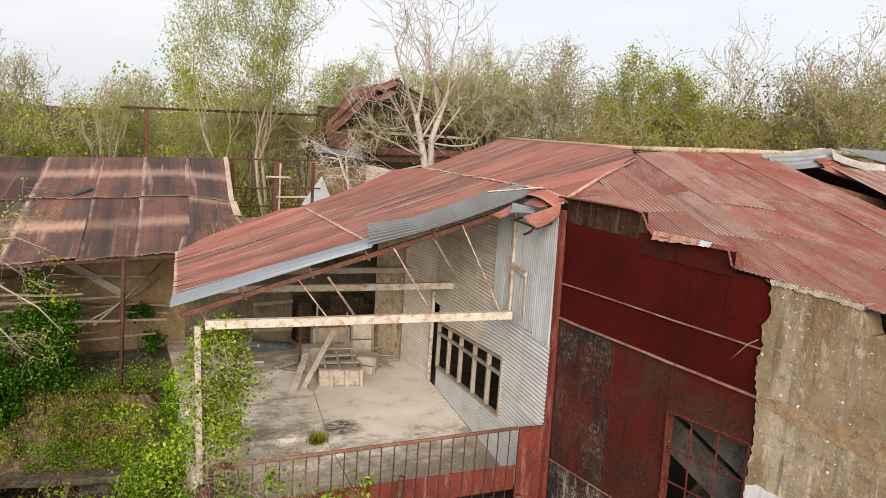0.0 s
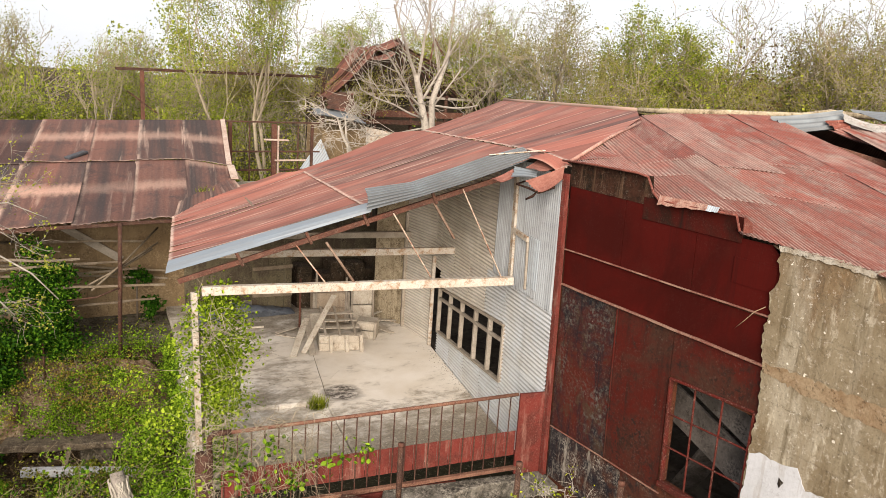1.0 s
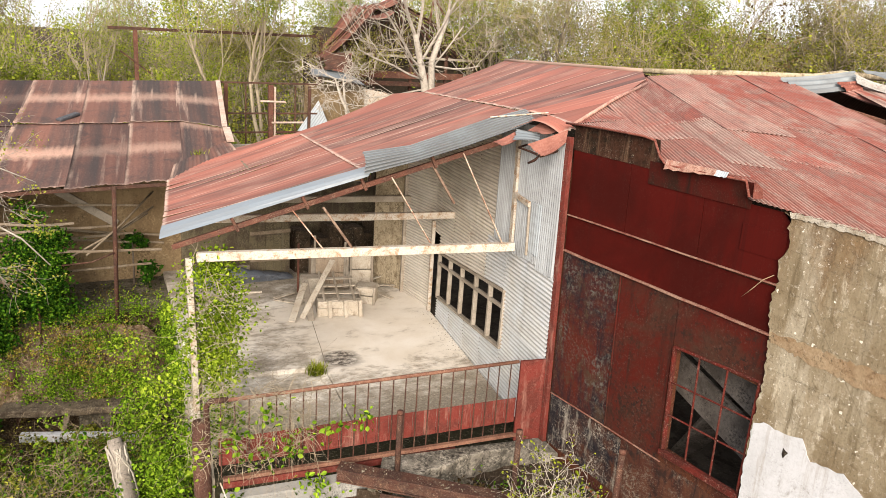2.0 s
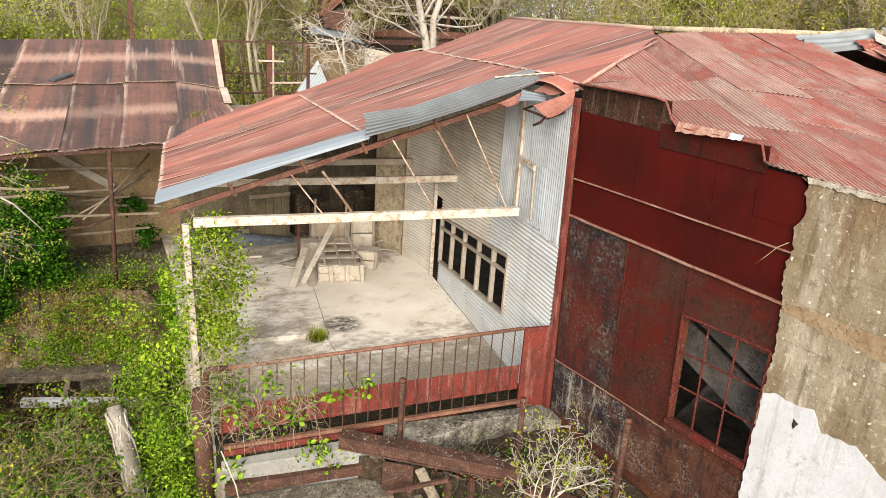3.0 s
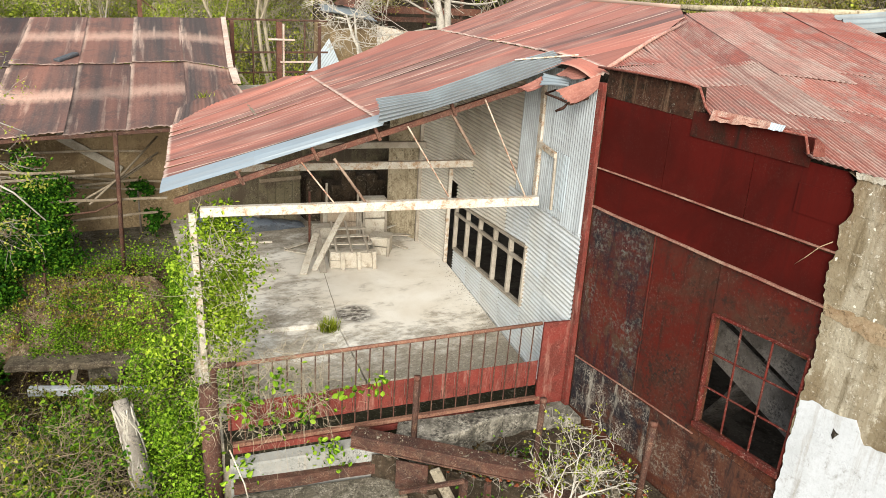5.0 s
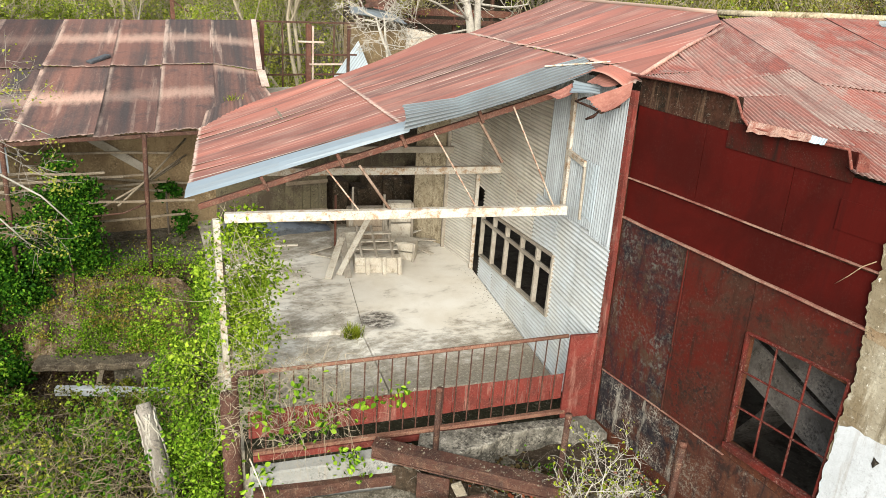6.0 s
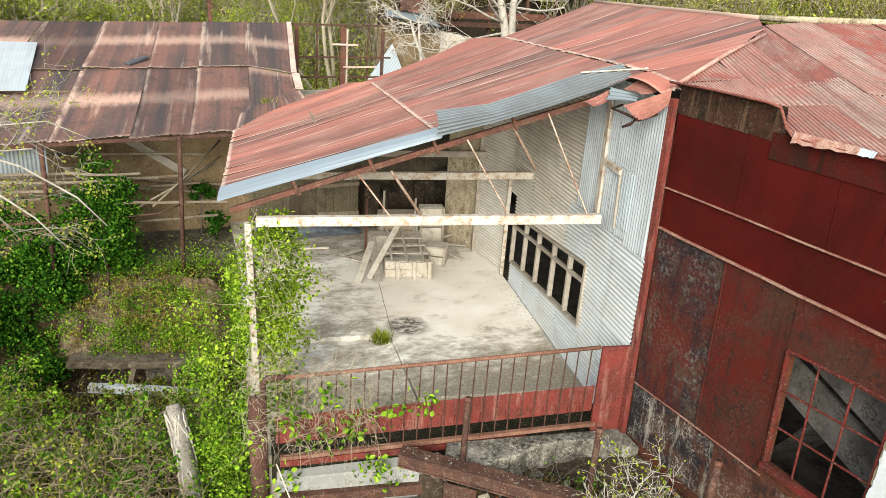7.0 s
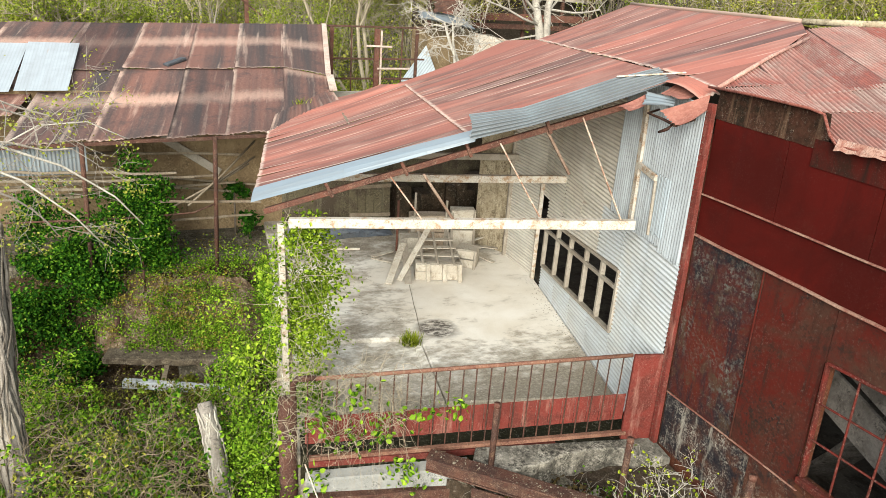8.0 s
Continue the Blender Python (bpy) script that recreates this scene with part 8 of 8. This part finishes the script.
bank_sets = {"weed": [], "fresh_weed": [], "withered": []}
for k in range(150):
    c = on_bank(rng, 1, -8.5, -5.4, 0.0, 1.0, 0.06)[0]
    low = c[2] < -1.05
    nm = ("weed", "weed", "fresh_weed", "withered")[rng.integers(0, 4)] if low or c[0] > -6.4 else ("withered", "withered", "weed", "fresh_weed")[rng.integers(0, 4)]
    if c[0] < -7.3 and rng.random() < 0.4:
        continue
    w_ = rng.uniform(0.07, 0.20)
    bank_sets[nm].append(c + rng.normal(size=(int(rng.uniform(25, 95)), 3)) * np.array([w_, w_ * 0.7, w_ * rng.uniform(0.5, 1.0)]))
for c, s_, n in (((-5.4, 8.2, -0.9), (0.35, 0.6, 0.25), 1300), ((-5.6, 7.0, -1.3), (0.4, 0.6, 0.3), 1200), ((-6.0, 9.3, -0.15), (0.7, 0.3, 0.14), 1500), ((-5.4, 9.0, 0.0), (0.35, 0.35, 0.18), 900), ((-6.9, 9.1, -0.15), (0.4, 0.25, 0.15), 700)):
    bank_sets["weed"].append(np.array(c) + rng.normal(size=(n, 3)) * np.array(s_))
# a bright patch of young herbs along the foot of the bank
for k in range(70):
    c = on_bank(rng, 1, -7.4, -5.6, 0.02, 0.40, 0.05)[0]
    bank_sets[("fresh_weed", "fresh_weed", "weed")[k % 3]].append(c + rng.normal(size=(44, 3)) * np.array([0.07, 0.05, 0.06]))
for k in range(60):
    c = on_bank(rng, 1, -8.3, -5.6, 0.35, 1.0, 0.05)[0]
    bank_sets[("weed", "withered")[k % 2]].append(c + rng.normal(size=(14, 3)) * np.array([0.06, 0.05, 0.06]))
tagged(part("withered_foliage", quad_mesh("withered_foliage", broad_leaves(rng, np.concatenate(bank_sets["withered"]), 0.045), leaf_spring_dry), low_shrubs), kind="stuff")
tagged(part("herb_foliage", quad_mesh("herb_foliage", broad_leaves(rng, np.concatenate(bank_sets["fresh_weed"]), 0.045), leaf_fresh), low_shrubs), kind="stuff")
lw = np.concatenate(bank_sets["weed"])
tagged(part("weed_foliage", quad_mesh("weed_foliage", broad_leaves(rng, lw[::2], 0.042), leaf_fresh), low_shrubs), kind="stuff")
yard_twig = weathered("yard_twig", (0.20, 0.155, 0.095), (0.13, 0.095, 0.058), (0.29, 0.235, 0.16), 2.0, 30, 0.95, 0.0, 0.3)
shrub_spots = [(-9.6, 4.6), (-9.9, 3.2), (-8.9, 2.3), (-8.3, 3.3), (-7.6, 4.0), (-7.1, 3.0), (-8.0, 1.6), (-7.2, 1.5), (-8.8, 0.9), (-7.7, 0.4), (-6.9, 0.4), (-9.5, 1.6), (-8.5, 4.5), (-7.0, 2.2), (-9.2, 5.4), (-6.6, -0.6), (-7.6, -0.8), (-8.6, -0.4), (-7.0, 4.3), (-5.7, 3.4), (-5.6, 1.0)]
for k, (x, y) in enumerate(shrub_spots):
    ob = thing("shrub", (x, y, -2.2), ("yellow-green", "olive green", "fresh green", "olive green", "olive brown", "yellow-green")[k % 6] + " twiggy shrub tangled in the sunken yard", "shrub", group="shrubs in the sunken yard")
    seg_, tip_ = [], []
    for n in range(5):
        d = np.array([rng.normal() * 0.45, rng.normal() * 0.45, 1.0])
        grow(rng, (x + rng.normal() * 0.1, y + rng.normal() * 0.1, -2.3), d / np.linalg.norm(d), rng.uniform(0.9, 1.35), 0.018, 0, 3, (4, 3, 3), seg_, tip_, wander=0.28, rise=0.0, open_=0.9, thin=0.005)
    part("stem", quad_mesh("stem", limb_quads(seg_, 3), yard_twig), ob)
    tip_ = np.array(tip_)
    clusters = tip_[rng.integers(0, len(tip_), 75)]
    pick = np.repeat(clusters, 17, axis=0)
    part("crown", quad_mesh("crown", broad_leaves(rng, pick + rng.normal(size=pick.shape) * 0.075, 0.064), (leaf_fresh, leaf_mid, leaf_fresh, leaf_olive, leaf_mid, leaf_ivy)[k % 6]), ob)


def from_yard(r):
    return (r.uniform(-10, -5.4), r.uniform(0, 5.5), -2.1), (r.normal() * 0.6, r.normal() * 0.6, 1), r.uniform(1.0, 2.1)


def over_yard(r):
    x, y = ((-7.3, 2.6), (-8.2, 1.6), (-7.0, 0.9), (-8.8, 3.2), (-5.6, 3.8))[r.integers(0, 5)]
    return (x + r.normal() * 0.5, y + r.normal() * 0.7, r.uniform(-1.5, -0.4)), (r.normal() + 0.3, r.normal() * 0.6, r.normal() * 0.5 + 0.35), r.uniform(0.7, 1.6)


def down_bank(r):
    p = on_bank(r, 1, -8.6, -5.3, 0.25, 1.05, 0.05)[0]
    return tuple(p), (r.normal() * 0.6, -0.9, -0.8 + 0.5 * r.normal()), r.uniform(0.4, 1.0)


tagged(part("root_tangle", quad_mesh("root_tangle", limb_quads(stems(rng, 240, down_bank, 1.0, 0.0060, 0.04, 8), 3), yard_twig), low_shrubs, "dry roots and runners hanging down the bank"), kind="stuff")
tagged(part("stem_tangle", quad_mesh("stem_tangle", limb_quads(stems(rng, 620, from_yard, 1.2, 0.0060, 0.16, 9), 3), yard_twig), low_shrubs), kind="stuff")
tagged(part("bare_tangle", quad_mesh("bare_tangle", limb_quads(stems(rng, 520, over_yard, 1.2, 0.0068, 0.05, 9), 3), yard_twig), low_shrubs, "pale dry arching stems"), kind="stuff")

deep_bush = thing("dark_bush", (-8.6, 9.6, -0.3), "lush dark green bush growing against the long shed", "bush")
sh = []
for c, s_, n in (((-7.35, 9.3, 1.5), (0.62, 0.35, 1.0), 3600), ((-7.75, 9.1, 0.6), (0.95, 0.5, 0.9), 4200), ((-7.4, 9.2, 0.1), (0.7, 0.3, 0.35), 1300), ((-8.9, 9.2, 0.0), (1.0, 0.4, 0.9), 4200), ((-9.6, 9.3, 1.0), (0.50, 0.3, 0.7), 1300),
                 ((-8.55, 8.85, -0.4), (0.75, 0.4, 0.5), 2000), ((-9.5, 8.6, -1.1), (0.45, 0.5, 0.8), 1800), ((-9.15, 8.8, -1.5), (0.5, 0.5, 0.5), 1800), ((-8.75, 7.9, -1.75), (0.3, 0.3, 0.3), 800), ((-9.6, 7.6, -1.9), (0.6, 0.6, 0.4), 1300), ((-10.2, 8.4, -0.9), (0.9, 0.7, 0.9), 2600)):
    # sprays of leaves round wandering centres, so that the outline is ragged and open
    heart = blob(rng, 70, c, s_, 26, 0.2, 0.28)
    each = n // 70 + 1
    sh.append(np.repeat(heart, each, axis=0) + rng.normal(size=(70 * each, 3)) * np.array([0.13, 0.10, 0.085]))
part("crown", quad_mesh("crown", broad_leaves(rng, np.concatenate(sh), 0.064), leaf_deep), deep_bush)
# lighter copies shifted forward and up put highlights over the dark leaves
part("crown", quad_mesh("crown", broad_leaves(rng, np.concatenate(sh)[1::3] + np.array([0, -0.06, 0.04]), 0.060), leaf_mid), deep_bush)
part("stem", tube("stem", [(-8.6, 9.6, -0.6), (-8.4, 9.4, 0.4), (-8.0, 9.3, 1.2)], [0.06, 0.045, 0.02], bark_dark, 6), deep_bush)
for x, y, z, r, lab in ((-4.95, 10.6, 0.25, 0.38, "small round dark green shrub on the ledge"), (-5.2, 11.0, 1.0, 0.3, "small dark green shrub by the plaster wall")):
    ob = thing("shrub", (x, y, -0.1), lab, "shrub")
    part("crown", quad_mesh("crown", leaf_quads(rng, blob(rng, 420, (x, y, z), (r, r, r * 0.8), 10), 0.09), leaf_deep), ob)
    part("stem", tube("stem", [(x, y, -0.15), (x, y, z)], [0.03, 0.02], bark_dark, 5), ob)

# vine on the timber post and over the end of the gate
vine = thing("vine", (-5.2, 2.6, -0.4), "leafy bright green vine climbing the timber post and gate end", "vine")
vp = []
for k in range(105):
    z = rng.uniform(-1.2, 2.95)
    high = z > 0.5
    c = np.array([(-4.86 if high else -5.05) + rng.normal() * (0.22 if high else 0.32), (2.86 if high else 2.4) + rng.normal() * 0.2, z])
    vp.append(c + rng.normal(size=(rng.integers(40, 130), 3)) * np.array([0.13, 0.13, 0.14]))
for k in range(40):
    c = np.array([-5.85 + rng.normal() * 0.35, 2.6 + rng.normal() * 1.2, rng.uniform(-1.9, 1.2)])
    vp.append(c + rng.normal(size=(34, 3)) * np.array([0.12, 0.12, 0.11]))
for k in range(8):
    c = np.array([-5.3 + rng.normal() * 0.12, 2.6, rng.uniform(1.2, 2.9)])
    vp.append(c + rng.normal(size=(22, 3)) * 0.09)
for k in range(80):
    y = rng.uniform(3.2, 9.6)
    c = np.array([-5.05 + 0.085 * (y - 4.5) - abs(rng.normal()) * 0.14, y, min(rng.uniform(-1.6, 0.35), rng.uniform(-1.6, 0.35) + 0.6)])
    vp.append(c + rng.normal(size=(55, 3)) * np.array([0.10, 0.16, 0.13]))
vp = np.concatenate(vp)
up_post = vp[:, 2] > 0.45
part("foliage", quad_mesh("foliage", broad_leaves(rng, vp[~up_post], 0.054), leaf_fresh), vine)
# leaves up the post get the lit colour
part("foliage", quad_mesh("foliage", broad_leaves(rng, vp[up_post], 0.054), leaf_fresh_lit), vine)


def on_post(r):
    z = r.uniform(-0.6, 2.8)
    return (-5.1 + r.normal() * 0.15, 2.5 + r.normal() * 0.15, z), (r.normal() * 0.6 + 0.35, r.normal() * 0.5 - 0.2, r.normal() * 0.6 - 0.1), r.uniform(0.6, 1.3)


def on_gate_end(r):
    t_ = r.uniform(4.0, 5.8)
    p_ = on_gate(t_, r.uniform(0.2, 1.5), r.uniform(-0.05, 0.25))
    return tuple(p_), (0.8 * r.normal() + 0.3, 0.4 * r.normal() - 0.15, 0.7 * r.normal()), r.uniform(0.5, 1.2)


tagged(part("stem_tangle", quad_mesh("stem_tangle", limb_quads(stems(rng, 80, on_post, 1, 0.0055, 0.05), 3), bark_twig), vine, "dry brown tangled stems"), kind="stuff")
tagged(part("twig_tangle", quad_mesh("twig_tangle", limb_quads(stems(rng, 400, on_gate_end, 1, 0.0048, 0.05, 9), 3), bark_twig), vine, "pale dry twigs over the gate"), kind="stuff")
gl = []
for t_, z_, n in ((5.15, 0.75, 60), (4.6, 1.05, 40), (4.3, 0.55, 45), (3.75, 0.75, 30), (3.3, 0.85, 30), (4.8, 0.35, 40), (4.0, -0.25, 70), (3.7, -0.45, 50), (5.2, -0.4, 60)):
    gl.append(np.array(on_gate(t_, z_, 0.2)) + rng.normal(size=(n, 3)) * np.array([0.14, 0.08, 0.13]))
part("sprig_foliage", quad_mesh("sprig_foliage", broad_leaves(rng, np.concatenate(gl), 0.075), leaf_fresh), vine)

# broken trunk and the near tree with pale limbs
snag = solid("dead_snag", tube("dead_snag", [(-6.25, 2.15, -2.4), (-6.33, 2.3, -1.3), (-6.42, 2.75, -0.7), (-6.5, 3.05, -0.15)], [0.17, 0.15, 0.14, 0.11], bark_grey, 10), "pale dead broken tree trunk leaning in the yard", "tree trunk")
near_tree = thing("leaning_tree", (-9.15, 3.5, -2.2), "thick grey trunk wrapped in ivy with long pale limbs", "tree")
part("trunk", tube("trunk", [(-9.28, 3.4, -2.4), (-9.36, 3.5, -1.1), (-9.37, 3.5, 0.2), (-9.30, 3.5, 1.4), (-9.24, 3.5, 2.9), (-9.6, 3.4, 4.4), (-10.8, 3.3, 6.4)], [0.24, 0.20, 0.19, 0.18, 0.16, 0.13, 0.09], bark_grey, 10), near_tree)
r2 = np.random.default_rng(19)
sg, tp = [], []
for p, d, L, r in (((-9.5, 3.4, 4.75), (1.0, 0.0, -0.30), 1.5, 0.024), ((-9.4, 3.4, 4.2), (0.95, 0.0, -0.12), 1.45, 0.026), ((-9.1, 3.5, 3.4), (0.8, 0.1, -0.55), 1.2, 0.022), ((-9.9, 3.35, 5.0), (1.0, 0.1, -0.12), 1.8, 0.026)):
    grow(r2, p, np.array(d) / np.linalg.norm(d), L, r * 0.8, 1, 4, (3, 4, 4, 3), sg, tp, wander=0.22, rise=0.0, open_=0.8, thin=0.003)
tagged(part("limb_mass", quad_mesh("limb_mass", limb_quads(sg, 5), bark_grey), near_tree, "pale smooth limbs"), kind="stuff")
tp = np.array(tp)
tp = tp[tp[:, 2] < 5.8]
pk = np.repeat(tp[r2.integers(0, len(tp), 130)], 9, axis=0)
part("foliage", quad_mesh("foliage", broad_leaves(r2, pk + r2.normal(size=pk.shape) * 0.06, 0.036), leaf_pale), near_tree)


def wrapped(r, axis, rad, n, thick):
    """Stems that wind up round a trunk along the points of its axis."""
    rows = []
    for _ in range(n):
        a, turn = r.uniform(0, 6.28), r.normal() * 0.9
        last = None
        for i in range(25):
            f = i / 24 * (len(axis) - 1)
            m = min(len(axis) - 2, int(f))
            c = np.array(axis[m]) * (1 - f + m) + np.array(axis[m + 1]) * (f - m)
            a += turn * 0.12 + r.normal() * 0.10
            p = c + rad * (1 + 0.06 * r.normal()) * np.array([math.cos(a), math.sin(a), 0])
            if last is not None:
                rows.append((*last, *p, thick, thick * 0.95))
            last = p
    return rows


trunk_axis = [(-9.28, 3.4, -2.4), (-9.36, 3.5, -1.1), (-9.37, 3.5, 0.2), (-9.30, 3.5, 1.4), (-9.24, 3.5, 2.9)]
tagged(part("ivy_tangle", quad_mesh("ivy_tangle", limb_quads(wrapped(r2, trunk_axis, 0.195, 16, 0.020), 6), bark_grey), near_tree), kind="stuff")
tagged(part("ivy_tangle", quad_mesh("ivy_tangle", limb_quads(wrapped(r2, trunk_axis, 0.215, 18, 0.010), 4), bark_dark), near_tree), kind="stuff")
snag_axis = [(-6.25, 2.15, -2.4), (-6.33, 2.3, -1.3), (-6.42, 2.75, -0.7), (-6.49, 3.0, -0.25)]
tagged(part("ivy_tangle", quad_mesh("ivy_tangle", limb_quads(wrapped(r2, snag_axis, 0.145, 14, 0.018), 5), bark_pale), snag), kind="stuff")
# pale limbs reaching in from the side
for pts_, r_ in (([(-9.6, 3.4, 4.6), (-8.9, 3.5, 4.0), (-8.2, 3.55, 3.7), (-7.55, 3.6, 3.2), (-7.2, 3.6, 2.75)], 0.024), ([(-9.4, 3.4, 3.9), (-8.7, 3.4, 3.55), (-8.1, 3.4, 3.0), (-7.8, 3.4, 2.6)], 0.018), ([(-8.9, 3.5, 4.0), (-8.4, 3.4, 4.3), (-7.8, 3.4, 4.35), (-7.3, 3.4, 4.1)], 0.013)):
    part("limb", tube("limb", pts_, [r_ * (1 - 0.15 * i) for i in range(len(pts_))], bark_pale, 7), near_tree, "pale curved limb")

# bleached bush in the pit before the red wall
pit_bush = thing("bleached_bush", (-1.7, -1.7, -1.3), "bleached twiggy bush with a few pale green leaves", "bush")
sg, tp = [], []
for p, d, L in (((-1.60, -1.80, -0.50), (0.42, -0.36, 0.85), 0.85), ((-1.55, -1.84, -0.4), (0.15, -0.15, 1.0), 0.62), ((-1.45, -1.92, -0.2), (0.5, -0.4, 0.6), 0.7), ((-1.3, -2.0, 0.0), (0.55, -0.35, 0.45), 0.6), ((-1.10, -2.2, -0.40), (0.6, -0.5, 0.55), 0.65), ((-1.55, -1.84, -0.3), (-0.05, -0.10, 1.0), 0.85), ((-1.40, -1.95, -0.1), (0.22, -0.2, 1.0), 0.8)):
    grow(r2, p, np.array(d) / np.linalg.norm(d), L, 0.015, 1, 4, (5, 4, 4, 3), sg, tp, wander=0.18, rise=0.03, open_=0.75, thin=0.003)
sg.append((-1.9, -1.5, -1.4, -1.60, -1.80, -0.48, 0.02, 0.016))
sg.append((-1.4, -1.9, -1.3, -1.10, -2.2, -0.38, 0.02, 0.016))
tagged(part("twig_mass", quad_mesh("twig_mass", limb_quads(sg, 4), bark_pale), pit_bush), kind="stuff")
tp = np.array(tp)
pk = tp[r2.integers(0, len(tp), 620)]
part("foliage", quad_mesh("foliage", broad_leaves(r2, pk + r2.normal(size=pk.shape) * 0.035, 0.040), leaf_spring), pit_bush)
pit_weeds = thing("pit_weeds", (-2, -1, -1), "low weeds and debris plants in the pit", "weeds", kind="stuff")
pw = np.concatenate([np.array(c) + r2.normal(size=(n, 3)) * np.array(s) for c, s, n in (((-2.0, -1.5, -0.9), (0.4, 0.3, 0.12), 260), ((-1.35, -0.75, -0.25), (0.3, 0.2, 0.12), 120), ((-2.3, -1.2, -0.55), (0.3, 0.2, 0.15), 160), ((-3.2, -0.9, -1.0), (0.5, 0.3, 0.1), 220), ((-0.8, -1.3, -0.8), (0.25, 0.25, 0.15), 120))])
tagged(part("foliage", quad_mesh("foliage", broad_leaves(r2, pw, 0.045), leaf_mid), pit_weeds), kind="stuff")

pit_litter = thing("pit_litter", (-1.6, -0.7, -0.4), "dry leaves and twigs lying in the broken hole", "litter", kind="stuff")
ft, ot = r2.random(1500), r2.uniform(0.1, 0.8, 1500)
lp = np.stack([-3.2 + 2.75 * ft + 0.634 * ot, 0.2 - 2.4 * ft + 0.773 * ot, -0.40 + r2.exponential(0.06, 1500)], 1)
tagged(part("foliage", quad_mesh("foliage", leaf_quads(r2, lp, 0.07, flat=0.8), leaf_dry), pit_litter), kind="stuff")


def in_hole(r):
    f_, o_ = r.random(), r.uniform(0.0, 0.8)
    return (-3.0 + 2.5 * f_ + 0.634 * o_, 0.1 - 2.2 * f_ + 0.773 * o_, -0.38), (r.normal(), r.normal(), 0.4), 0.5


tagged(part("twig_mass", quad_mesh("twig_mass", limb_quads(stems(r2, 130, in_hole, 1, 0.006, 0.1), 3), bark_grey), pit_litter), kind="stuff")

# grass tuft on the terrace, and one on the long shed's roof
for x, y, z, h, n, lab in ((-2.72, 3.85, 0.0, 0.24, 260, "green grass tuft growing from a crack in the terrace"), (-3.55, 10.4, 3.38, 0.22, 40, "weed tuft growing on the dark roof"), (-2.6, 9.9, 0.0, 0.28, 120, "green weed tuft beside the tarp")):
    bl = []
    for k in range(n):
        a, l = r2.uniform(0, 6.28), h * r2.uniform(0.5, 1.1)
        b0 = np.array([x + r2.normal() * 0.08, y + r2.normal() * 0.06, z])
        tip = b0 + np.array([math.cos(a) * 0.65 * l, math.sin(a) * 0.65 * l, l * r2.uniform(0.5, 1.0)])
        sd = np.array([-math.sin(a), math.cos(a), 0]) * 0.010
        bl.append([b0 - sd, b0 + sd, tip + sd * 0.3, tip - sd * 0.3])
    solid("grass_tuft", quad_mesh("grass_tuft", bl, leaf_spring), lab, "grass")
